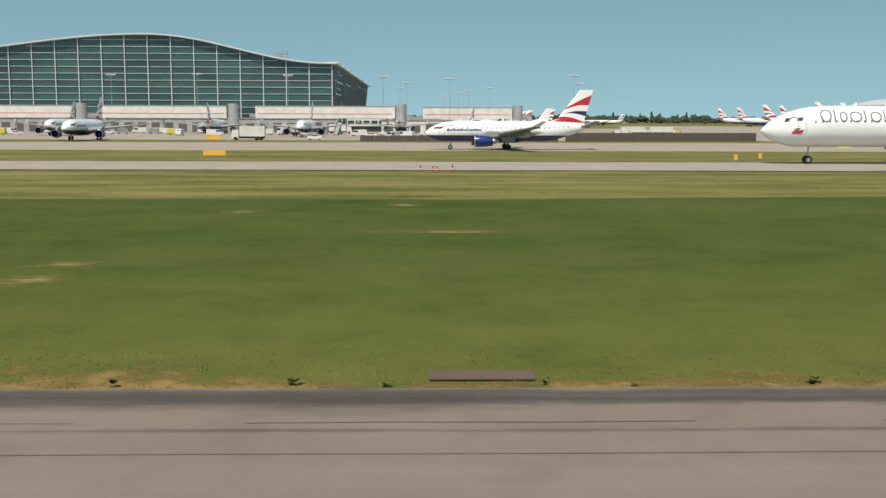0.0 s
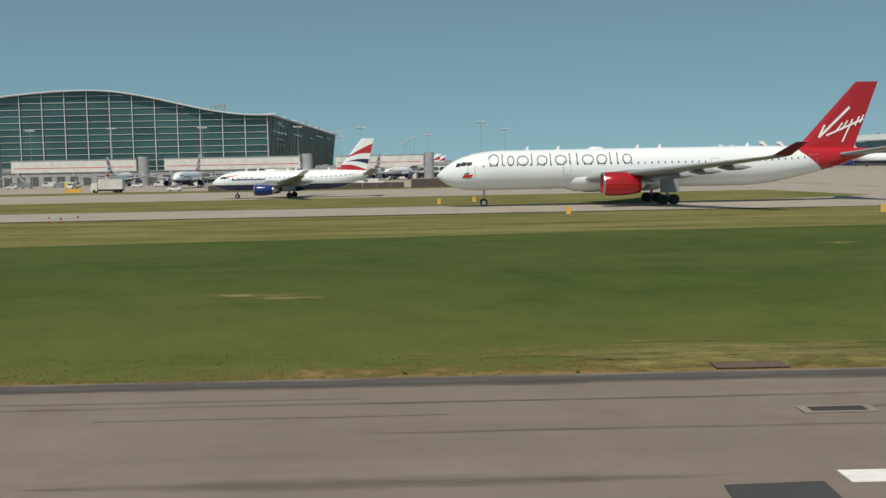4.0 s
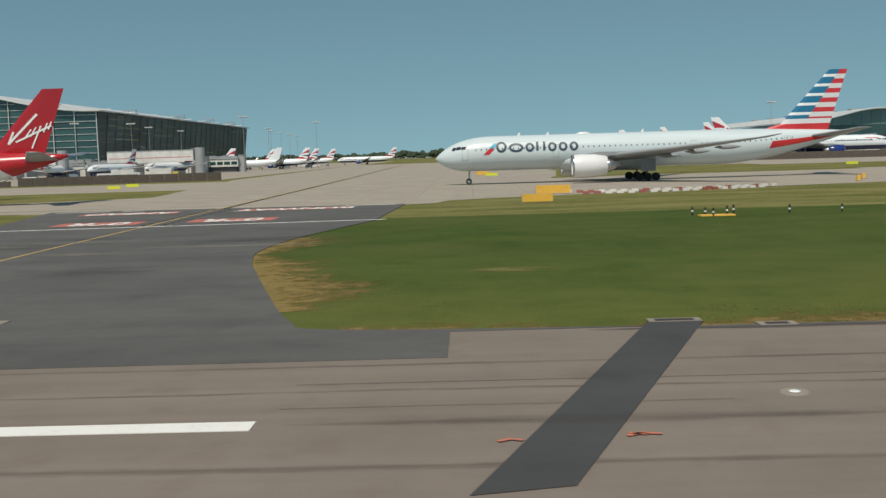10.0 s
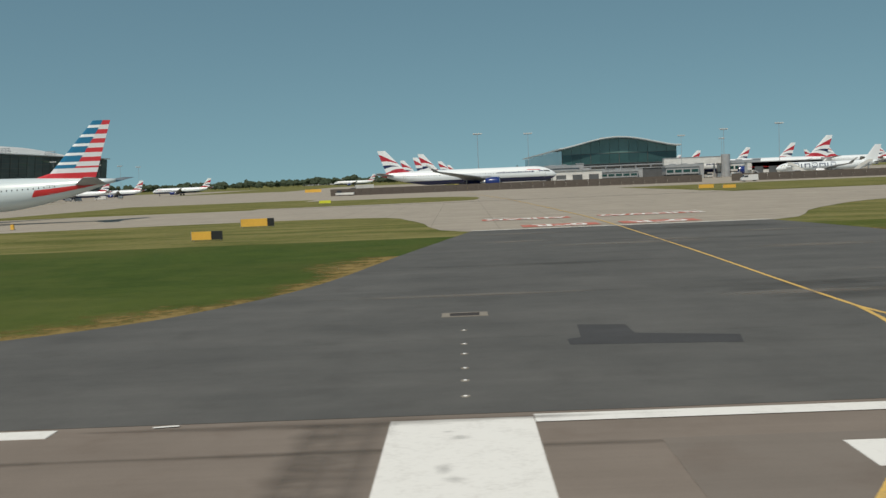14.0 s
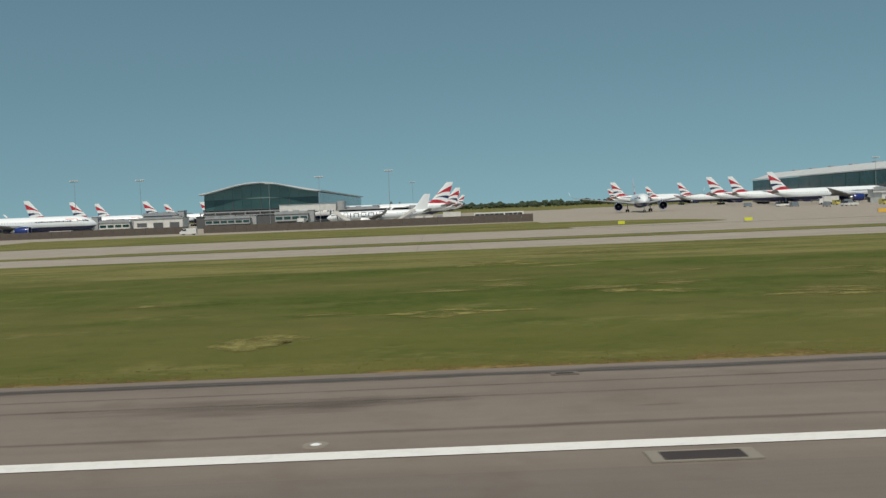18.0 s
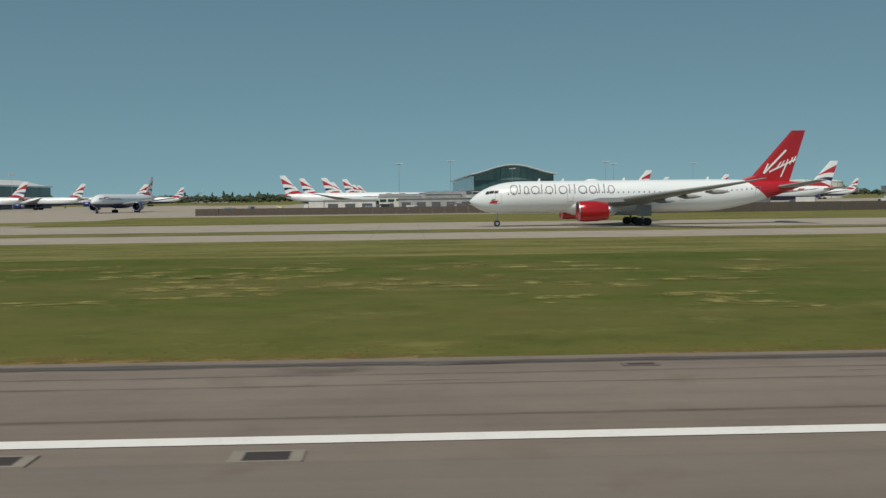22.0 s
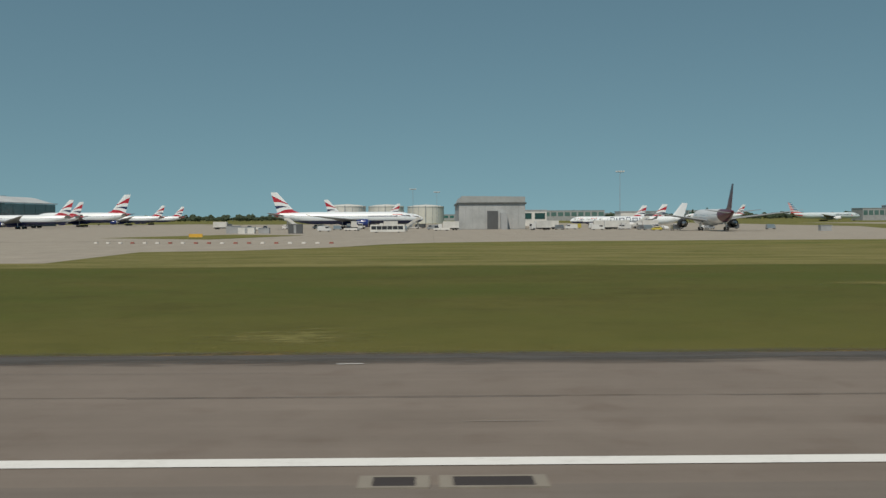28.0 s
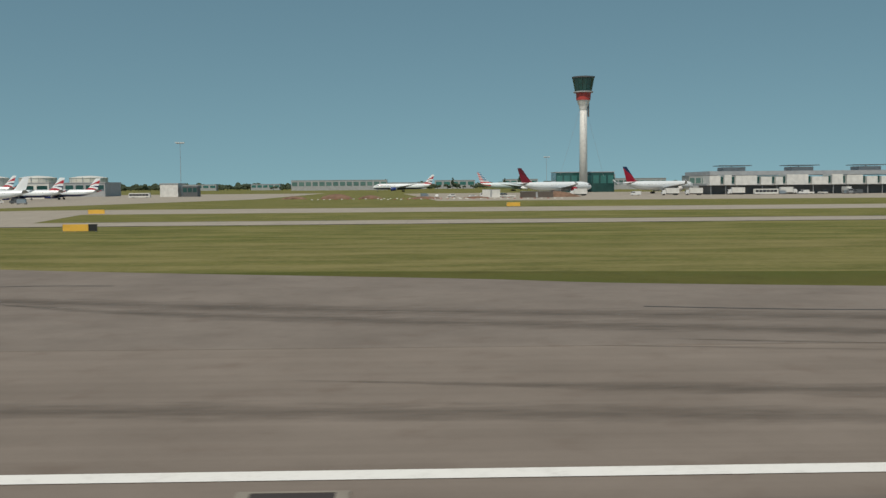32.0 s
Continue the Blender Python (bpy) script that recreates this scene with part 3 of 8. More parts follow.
slab("pavement_4", J4, 0.06, M["exit"], "grey asphalt rapid exit curving off the runway")

for k, (line, wide) in enumerate(((L1[:-6], 2.2), (R1[6:-14], 2.6), (L2[:-6], 2.2), (R2[6:], 2.2), (L3, 1.6), (R3, 2.6))):
    ragged("grass_verge_%d" % (6 + k), line, wide, 0.024, 20 + k)

# parallel taxiways of pale concrete
slab("kerb_strip", [(757.4, 41.3), (760.0, 42.2), (764.6, 45.4), (769.2, 48.3), (772.4, 51.6), (771.8, 52.4), (768.8, 49.6), (764.2, 47.0), (759.8, 43.3)], 0.064, M["exit"], "worn pale concrete strip at the edge of the grass", 0.02)
slab("taxiway_1", smooth_line([(-900, 130), (60, 130), (100, 128), (113, 121), (157, 120), (168, 131), (235, 150), (280, 152), (290, 132), (297, 102.5), (327, 102.5), (340, 126), (362, 150), (420, 170), (700, 172), (1040, 166), (1110, 226), (1180, 236), (1260, 236)], 4)
     + [(1260, 262), (1120, 262), (1040, 255)] + smooth_line([(700, 222), (420, 222), (340, 222), (250, 222), (180, 216), (120, 172), (90, 157), (60, 155), (-900, 155)], 4), 0.035, M["concrete"], "long pale concrete taxiway with slab joints")
bands("taxiway_2", "thin strip of old concrete beside the taxiway", 134, 158, M["concrete"], 395, 845, 0.035)
slab("taxiway_3", [(-900, 206), (120, 206), (150, 200), (190, 236), (190, 280), (-900, 240)], 0.03, M["concrete"], "pale concrete taxiway beside the apron")
slab("taxiway_4", [(1240, 168), (1300, 172), (2700, 174), (2700, 192), (1340, 192), (1330, 250), (2700, 252), (2700, 270), (1300, 300), (1262, 262)], 0.03, M["concrete"], "narrow pale concrete taxiways")
slab("taxiway_5", [(115, 150), (175, 150), (190, 300), (176, 700), (90, 700), (96, 300)], 0.025, M["concrete"], "pale concrete taxiway running away between the stands")
slab("taxiway_6", [(250, 180), (360, 180), (345, 330), (250, 330)], 0.025, M["concrete"], "pale concrete taxiway link")
slab("taxiway_7", [(505, 200), (620, 200), (600, 900), (515, 900)], 0.025, M["concrete"], "pale concrete taxiway running away between the stands")
slab("taxiway_8", [(880, 130), (1060, 130), (1060, 900), (905, 900)], 0.025, M["concrete"], "pale concrete taxiway running away between the stands")
slab("apron_1", [(-900, 300), (90, 300), (90, 1050), (-900, 1050)], 0.02, M["concrete"], "pale concrete apron of the main terminal")
slab("apron_2", [(180, 325), (510, 325), (515, 1000), (178, 1000)], 0.02, M["concrete"], "pale concrete apron round a satellite terminal")
slab("apron_3", [(605, 325), (905, 325), (905, 1000), (600, 1000)], 0.02, M["concrete"], "pale concrete apron round a satellite terminal")
slab("apron_4", [(1060, 235), (1250, 260), (1330, 520), (1330, 900), (1060, 900)], 0.02, M["concrete"], "pale concrete apron of the remote stands")
slab("apron_5", [(1420, 420), (2300, 360), (2300, 800), (1400, 800)], 0.02, M["concrete"], "pale concrete apron of the central terminals")
slab("grass_island_1", smooth_line([(184, 232), (280, 232), (300, 245), (286, 290), (190, 300)], 4), 0.06, M["grass_mown"], "short grass island between taxiways")
slab("grass_island_2", smooth_line([(352, 240), (380, 228), (520, 235), (545, 252), (515, 300), (360, 312)], 4), 0.06, M["grass_mown"], "short grass island between taxiways")
slab("grass_island_3", smooth_line([(590, 262), (620, 232), (900, 208), (928, 210), (905, 262), (640, 300)], 4), 0.06, M["grass_mown"], "short grass island between taxiways")
bands("grass_island_4", "thin strip of grass between the taxiways", 159, 171, M["grass_mown"], 420, 700, 0.05)
slab("grass_island_5", [(1012, 300), (1050, 272), (1068, 330), (1040, 350)], 0.06, M["grass_mown"], "short grass island on the apron edge")

# ---- airliners ----
TYPES = {
    # length, radius, axis height, half span, fin top, nose gear, main gear, gear half track, axles,
    # wing (root lead, root chord, tip lead, tip chord, tip z), engine (x, length, y, z, radius), fin (root lead, root trail, tip lead, tip trail), wheel radius
    "a319": (33.8, 1.98, 3.65, 17.0, 11.8, 5.1, 16.3, 3.8, 1, (11.0, 6.8, 19.4, 1.6, 4.6), (9.6, 4.4, 5.75, 1.75, 1.08), (25.6, 31.6, 30.8, 33.4), 0.56),
    "a330": (63.4, 2.82, 5.15, 30.1, 16.8, 6.67, 32.05, 5.3, 2, (19.8, 11.0, 38.4, 2.2, 6.4), (22.2, 6.4, 9.4, 3.1, 1.58), (51.6, 60.0, 60.2, 63.4), 0.7),
    "b777": (73.9, 3.1, 5.5, 32.4, 18.6, 5.9, 37.1, 5.5, 3, (23.6, 13.8, 50.5, 1.2, 6.9), (23.6, 7.4, 9.7, 2.9, 1.98), (60.6, 70.2, 70.4, 73.6), 0.68),
    "b787": (62.4, 2.92, 5.3, 30.0, 17.0, 5.0, 30.8, 4.9, 2, (19.0, 12.0, 42.5, 1.2, 7.6), (18.2, 6.6, 9.8, 2.75, 1.78), (51.2, 59.2, 59.6, 62.2), 0.7),
    "a380": (72.0, 3.9, 6.6, 39.5, 23.6, 5.5, 36.0, 6.0, 3, (22.0, 17.5, 47.0, 3.0, 8.6), (24.0, 6.6, 14.8, 3.0, 1.75), (56.5, 68.0, 67.5, 72.0), 0.7),
    "a321": (44.5, 1.98, 3.65, 17.0, 11.8, 5.1, 22.0, 3.8, 1, (16.0, 6.8, 24.4, 1.6, 4.6), (14.6, 4.4, 5.75, 1.75, 1.08), (36.3, 42.3, 41.5, 44.1), 0.56),
    "a350": (73.4, 3.0, 5.5, 32.2, 17.2, 4.7, 37.0, 5.4, 3, (24.0, 13.0, 48.5, 1.8, 7.8), (23.6, 7.2, 10.2, 2.8, 1.95), (60.8, 69.6, 69.8, 73.0), 0.68),
}


def hull_ring(T, x):
    """Radius and axis height of the fuselage at x from the nose."""
    L, R, zc = T[:3]
    tail = L - 0.30 * L
    if x < 3.4 * R:
        rise = lambda reach: 1 - (1 - min(1.0, x / (reach * R)) ** 0.82) ** 2.25
        crown, keel = -0.24 + 1.24 * rise(3.4), -0.24 - 0.76 * rise(2.0)
        return R * max(crown - keel, 0.0) / 2, zc + R * (crown + keel) / 2
    if x > tail:
        v = (x - tail) / (L - tail)
        r = R * (1 - 0.93 * v ** 1.55)
        return r, zc + (R - r) * 0.72
    return R, zc


def skin(T, x, deg, side, off=0.015):
    """The point on the fuselage skin at x, deg above the axis, on one side."""
    r, z = hull_ring(T, x)
    a = radians(deg)
    return (x, side * (r + off) * math.cos(a), z + (r + off) * math.sin(a))


def skin_patch(bm, T, x0, x1, d0, d1, side, off=0.015, nx=2, nd=2, lean=0.0):
    g = [[bm.verts.new(skin(T, x0 + (x1 - x0) * i / nx + lean * (j / nd), d0 + (d1 - d0) * j / nd, side, off)) for i in range(nx + 1)] for j in range(nd + 1)]
    for j in range(nd):
        for i in range(nx):
            q = (g[j][i], g[j][i + 1], g[j + 1][i + 1], g[j + 1][i])
            bm.faces.new(q if side < 0 else q[::-1])


def wing_rings(stations, seg=5):
    """Airfoil rings; a station is (lead, chord, y, z, thickness)."""
    prof = [(0, 0), (0.08, 0.42), (0.3, 0.5), (0.65, 0.3), (1, 0.03), (1, -0.03), (0.65, -0.2), (0.3, -0.42), (0.08, -0.36)]
    return [[(x + c * u, y, z + th * w) for u, w in prof] for x, c, y, z, th in stations]


def wheel_mesh(r, w):
    bm = new_bm()
    seg = 16
    rings = [[(rr * math.cos(2 * math.pi * i / seg), y, rr * math.sin(2 * math.pi * i / seg)) for i in range(seg)]
             for rr, y in ((r * 0.5, -w * 0.5), (r * 0.9, -w * 0.5), (r, -w * 0.25), (r, w * 0.25), (r * 0.9, w * 0.5), (r * 0.5, w * 0.5))]
    loft(bm, rings)
    return bm


def word_bars(bm, T, x0, x1, deg, hi, side, widths, stroke, hollow):
    """A word mark drawn as plain upright shapes: solid blocks, or open frames of a thin stroke."""
    total = sum(widths) + 0.35 * (len(widths) - 1)
    k, x = (x1 - x0) / total, x0
    for i, w in enumerate(widths):
        d0, d1 = (deg - hi * 0.5, deg + hi * (0.5 if i % 3 else 0.75))
        a, b = x, x + w * k
        if hollow:
            skin_patch(bm, T, a, a + stroke, d0, d1, side, 0.02, 1, 3)
            if w > 0.5:
                skin_patch(bm, T, b - stroke, b, d0, d1, side, 0.02, 1, 3)
                sd = math.degrees(stroke / T[1])
                skin_patch(bm, T, a + stroke, b - stroke, d1 - sd, d1, side, 0.02, 3, 1)
                if i % 2:
                    skin_patch(bm, T, a + stroke, b - stroke, d0, d0 + sd, side, 0.02, 3, 1)
        else:
            skin_patch(bm, T, a, b, d0, d1, side, 0.02, 2, 3)
        x = b + 0.35 * k


def glyph_frame(bm, T, a, b, d0, d1, side, stroke, form):
    """One plain shape of a thin stroke on the skin: an upright bar or a ring."""
    if form == "bar":
        path = [(a + stroke / 2, d0 + (d1 - d0) * i / 8) for i in range(9)]
    else:
        m, r, e = (a + b) / 2, (b - a - stroke) / 2, (d1 - d0) / 2
        path = [(m - r * math.cos(math.pi * i / 8), d0 + e + e * math.sin(math.pi * i / 8)) for i in range(17)]
    rad = math.radians(1) * T[1]
    rows = []
    for i, (x, d) in enumerate(path):
        p, q = path[max(i - 1, 0)], path[min(i + 1, len(path) - 1)]
        if form == "ring" and i in (0, len(path) - 1):
            p, q = path[-2], path[1]
        t = Vector((q[0] - p[0], (q[1] - p[1]) * rad)).normalized() * stroke / 2
        rows.append([bm.verts.new(skin(T, x - k * t.y, d + k * t.x / rad, side, 0.03)) for k in (-1, 1)])
    for u, v in zip(rows, rows[1:]):
        f = (u[0], v[0], v[1], u[1])
        bm.faces.new(f if side < 0 else f[::-1])


def airliner(kind, label, livery, fine=True, group=""):
    """One airliner, nose at its origin and tail along +x, standing on its wheels."""
    T = TYPES[kind]
    L, R, zc, half, top, ng, mg, track, axles, W, E, F, wr = T
    ob = empty("airliner", label, "airplane", group)
    # fuselage
    bm = new_bm()
    seg = 28
    xs = [R * q for q in (0.004, 0.03, 0.09, 0.2, 0.38, 0.62, 0.95, 1.35, 1.8, 2.3, 2.9, 3.4)]
    xs += [xs[-1] + (L * 0.7 - xs[-1]) * i / 4 for i in range(1, 5)] + [L * 0.7 + L * 0.3 * i / 10 for i in range(1, 11)]
    rings = []
    for x in xs:
        r, z = hull_ring(T, x)
        rings.append([(x, r * math.sin(2 * math.pi * i / seg), z + r * math.cos(2 * math.pi * i / seg)) for i in range(seg)])
    loft(bm, rings)
    bmesh.ops.recalc_face_normals(bm, faces=bm.faces)
    part("fuselage", bm, livery["hull"], ob, smooth=True)
    # wing, winglet, belly fairing
    rl, rc, tl, tc, tz = W
    wing = None
    for s in (-1, 1):
        bm = new_bm()
        st = [(rl, rc * 1.15, 0, zc - R * 0.62, 1.7), (rl + 1.2, rc, s * R, zc - R * 0.5, 1.45)]
        ky = 0.36 * half
        st.append((rl + (tl - rl) * (ky - R) / (half - R) + 0.8, rc * 0.62, s * ky, zc - R * 0.5 + (tz - zc + R * 0.5) * 0.3, 0.85))
        st.append((tl - (tl - rl) * 0.05, tc * 1.25, s * half * 0.95, tz - 0.2, 0.26))
        if livery.get("winglet") == "fence":
            st.append((tl, tc, s * half * 0.985, tz, 0.2))
        else:
            st.append((tl + 1.2, tc * 0.55, s * half, tz + (0.25 if livery.get("winglet") != "curl" else 1.2), 0.12))
        loft(bm, wing_rings(st))
        bmesh.ops.recalc_face_normals(bm, faces=bm.faces)
        wing = part("wing", bm, M["wing"], ob, "light grey swept wing", True)
        if livery.get("winglet") in ("fence", "curl"):
            bm = new_bm()
            hgt = 1.5 if kind not in ("a319", "a321") else 1.0
            c0 = tc if livery["winglet"] == "fence" else tc * 0.6
            x0 = tl if livery["winglet"] == "fence" else tl + 1.2
            y0, z0 = (half * 0.985, tz) if livery["winglet"] == "fence" else (half, tz + 1.1)
            a = [(x0, s * y0, z0), (x0 + c0, s * y0, z0), (x0 + c0 + hgt * 1.1, s * (y0 + 0.5), z0 + hgt), (x0 + c0 * 0.55 + hgt * 0.9, s * (y0 + 0.5), z0 + hgt)]
            loft(bm, [a, [(x, y + 0.09 * s, z) for x, y, z in a]])
            bmesh.ops.recalc_face_normals(bm, faces=bm.faces)
            part("winglet", bm, livery.get("winglet_mat", M["white_gloss"]), wing, "upturned wing tip")
        if fine:
            for k in (0.3, 0.48, 0.66):
                y = s * half * k
                zz = zc - R * 0.5 + (tz - zc + R * 0.5) * (k * half - R) / (half - R)
                te = rl + 1.2 + (tl - rl) * (k * half - R) / (half - R) + rc * (0.9 - 0.75 * k)
                bm = new_bm()
                loft(bm, [[(te + dx, y + 0.28 * q * math.sin(a), zz - 0.35 + 0.4 * q * math.cos(a)) for a in (i * math.pi / 3 for i in range(6))] for dx, q in ((-2.2, 0.15), (-0.8, 1), (0.8, 0.8), (2.0, 0.1))])
                part("flap_fairing", bm, M["wing"], wing, smooth=True)
    bm = new_bm()
    loft(bm, [[(rl + dx, q * R * 0.98 * math.cos(a), zc - R * 0.52 + q * R * 0.66 * math.sin(a)) for a in (i * math.pi / 8 for i in range(16))] for dx, q in ((-2.5, 0.55), (0, 0.95), (rc * 0.5, 1.02), (rc, 1.0), (rc + 3.5, 0.55))])
    part("belly_fairing", bm, livery["hull"], ob, smooth=True)
    # engines
    ex, el, ey, ez, er = E
    for s in (-1, 1):
        bm = new_bm()
        sg = 24
        loft(bm, [[(ex + dx * el, s * ey + er * q * math.cos(2 * math.pi * i / sg), ez + er * q * math.sin(2 * math.pi * i / sg)) for i in range(sg)]
                  for dx, q in ((0.16, 0.80), (0.02, 0.86), (0.0, 0.92), (0.03, 0.985), (0.2, 1.03), (0.5, 1.0), (0.78, 0.84), (0.8, 0.78))], cap=False)
        eng = part("engine", bm, livery["engine"], ob, livery.get("engine_label", "engine nacelle"), True)
        bm = new_bm()
        loft(bm, [[(ex + dx * el, s * ey + er * q * math.cos(2 * math.pi * i / sg), ez + er * q * math.sin(2 * math.pi * i / sg)) for i in range(sg)] for dx, q in ((0.17, 0.8), (0.175, 0.3), (0.06, 0.04))])
        part("fan", bm, M["dark"], eng, "dark engine fan", True)
        bm = new_bm()
        loft(bm, [[(ex + dx * el, s * ey + er * q * math.cos(2 * math.pi * i / sg), ez + er * q * math.sin(2 * math.pi * i / sg)) for i in range(sg)] for dx, q in ((0.0, 0.90), (-0.012, 0.945), (0.02, 0.985), (0.035, 0.995))], cap=False)
        part("intake_lip", bm, M["metal"], eng, "bare metal intake lip", True)
        bm = new_bm()
        loft(bm, [[(ex + dx * el, s * ey + er * q * math.cos(2 * math.pi * i / sg), ez + er * q * math.sin(2 * math.pi * i / sg)) for i in range(sg)] for dx, q in ((0.74, 0.66), (0.9, 0.5), (1.0, 0.3), (1.12, 0.06))])
        part("exhaust_cone", bm, M["metal"], eng, "bare metal exhaust", True)
        bm = new_bm()
        zt = zc - R * 0.25
        loft(bm, [[(x, s * ey + w, z) for w in (-0.22, 0.22)] + [(x, s * ey + w, z2) for w in (0.22, -0.22)] for x, z, z2 in ((ex + el * 0.22, ez + er * 0.9, ez + er * 1.0), (ex + el * 0.6, ez + er * 0.8, zt + 0.5), (ex + el * 1.25, ez + er * 0.9, zt + 0.45))])
        part("pylon", bm, M["wing"], eng)
    # fin with painted pattern, tailplanes
    r0, r1, t0, t1 = F
    zr = hull_ring(T, (r0 + r1) / 2)[1] + hull_ring(T, (r0 + r1) / 2)[0] * 0.8
    bm = new_bm()
    uv = bm.loops.layers.uv.new("UVMap")
    prof = [(0, 0), (0.12, 0.5), (0.4, 0.6), (1, 0.05), (1, -0.05), (0.4, -0.6), (0.12, -0.5)]
    for sgn in (1,):
        rows = []
        nv = 8
        for j in range(nv + 1):
            v = j / nv
            xl, xt, zz = r0 + (t0 - r0) * v, r1 + (t1 - r1) * v, zr + (top - zr) * v
            if j == 0:
                xl -= 0.36 * (r1 - r0)
            th = 0.9 * (1 - 0.7 * v) * (R / 2.9)
            rows.append([(bm.verts.new((xl + (xt - xl) * u, th * 0.55 * w, zz)), u, v) for u, w in prof])
        k = len(prof)
        for a, b in zip(rows, rows[1:]):
            for i in range(k):
                j = (i + 1) % k
                q = (a[i], a[j], b[j], b[i])
                f = bm.faces.new([x[0] for x in q])
                for lp, x in zip(f.loops, q):
                    lp[uv].uv = (x[1], x[2])
        f = bm.faces.new([x[0] for x in rows[-1]])
        for lp, x in zip(f.loops, rows[-1]):
            lp[uv].uv = (x[1], 0.999)
    bmesh.ops.recalc_face_normals(bm, faces=bm.faces)
    fin = part("tail_fin", bm, livery["fin"], ob, livery["fin_label"])
    if livery.get("scribble"):
        # a white flourish of slanted plain strokes on both sides
        bm = new_bm()
        hh = top - zr
        def fin_pt(u, v, s):
            xl, xt = r0 + (t0 - r0) * v, r1 + (t1 - r1) * v
            return Vector((xl + (xt - xl) * u, s * (0.3 * (1 - 0.7 * v) * (R / 2.9) * (1.15 - 0.65 * u) + 0.06), zr + hh * v))
        for s in (-1, 1):
            for (u0, v0), (u1, v1), w in (((0.16, 0.36), (0.24, 0.17), 0.3), ((0.24, 0.17), (0.46, 0.62), 0.34), ((0.36, 0.2), (0.97, 0.44), 0.26), ((0.5, 0.25), (0.53, 0.39), 0.2),
                                          ((0.6, 0.28), (0.62, 0.42), 0.2), ((0.74, 0.1), (0.72, 0.44), 0.22), ((0.84, 0.34), (0.85, 0.48), 0.2), ((0.93, 0.38), (0.94, 0.5), 0.2)):
                a, b = fin_pt(u0, v0, s), fin_pt(u1, v1, s)
                d = (b - a).normalized()
                nrm = Vector((-d.z, 0, d.x)) * w / 2
                q = [bm.verts.new(p) for p in (a - nrm, b - nrm, b + nrm, a + nrm)]
                bm.faces.new(q if s < 0 else q[::-1])
        part("flourish", bm, M["white_logo"], fin, "white flourish on the tail")
    for s in (-1, 1):
        bm = new_bm()
        hx = L * 0.895
        loft(bm, wing_rings([(hx, L * 0.085, s * 0.2, zc + R * 0.45, 0.7), (hx + 1, L * 0.075, s * R * 0.6, zc + R * 0.5, 0.55), (hx + L * 0.075, L * 0.032, s * half * 0.325, zc + R * 0.5 + 1.0, 0.18)]))
        bmesh.ops.recalc_face_normals(bm, faces=bm.faces)
        part("tailplane", bm, M["wing"], ob, "light grey tailplane", True)
    # undercarriage
    gear = part("nose_gear", tube(new_bm(), (ng, 0, wr), (ng + 0.15, 0, zc - R * 0.8), 0.13), M["steel"], ob, "nose wheel leg")
    wm = bpy.data.meshes.new("wheel")
    b2 = wheel_mesh(wr * 0.8, wr * 0.5)
    b2.to_mesh(wm)
    b2.free()
    for s in (-1, 1):
        w = piece("wheel", wm, M["rubber"], gear)
        w.location = (ng, s * 0.35, wr * 0.8)
        w = part("hub", tube(new_bm(), (0, -0.12 * 0, 0), (0, s * wr * 0.28, 0), wr * 0.42, seg=10), M["metal"], gear)
        w.location = (ng, s * 0.35, wr * 0.8)
    wm = bpy.data.meshes.new("wheel")
    b2 = wheel_mesh(wr, wr * 0.62)
    b2.to_mesh(wm)
    b2.free()
    for s in (-1, 1):
        bm = tube(new_bm(), (mg, s * track, wr), (mg - 0.2, s * track * 0.95, zc - R * 0.5), 0.22)
        span = (axles - 1) * wr * 2.15
        box(bm, mg - span / 2 - 0.2, mg + span / 2 + 0.2, s * track - 0.14, s * track + 0.14, wr - 0.13, wr + 0.15)
        gear = part("main_gear", bm, M["steel"], ob, "main wheel bogie leg")
        for a in range(axles):
            for d in (-1, 1):
                w = piece("wheel", wm, M["rubber"], gear)
                w.location = (mg - span / 2 + a * wr * 2.15, s * track + d * wr * 0.75, wr)
        if fine:
            part("gear_door", box(new_bm(), mg - 1.3, mg + 1.3, s * (track + 0.9) - 0.05, s * (track + 0.9) + 0.05, wr + 1.0, zc - R * 0.55), M["wing"], gear)
    # cockpit glass, cabin windows, doors
    up = lambda x, z: math.degrees(math.asin(max(-1.0, min(0.97, (zc + R * z - hull_ring(T, x)[1]) / hull_ring(T, x)[0]))))
    for s in (-1, 1):
        for q0, q1, z0, z1 in ((0.94, 1.14, 0.2, 0.38), (1.18, 1.42, 0.24, 0.42), (1.46, 1.72, 0.27, 0.42)):
            bm = new_bm()
            g = [[bm.verts.new(skin(T, R * (q + 0.1 * j), up(R * (q + 0.1 * j), z0 + (z1 - z0) * j), s, 0.03)) for q in (q0, (q0 + q1) / 2, q1)] for j in (0, 0.5, 1)]
            for j in range(2):
                for i in range(2):
                    f = (g[j][i], g[j][i + 1], g[j + 1][i + 1], g[j + 1][i])
                    bm.faces.new(f if s < 0 else f[::-1])
            part("cockpit_window", bm, M["cabin"], ob)
    wdeg = 14 if R > 2.5 else 18
    pitch = 0.95 if fine else 1.1
    xs = [x for x in np.arange(6.8 * R / 2.9, L * 0.86, pitch) if not (abs(x - L * 0.29) < 1.3 or abs(x - L * 0.62) < 1.3)]
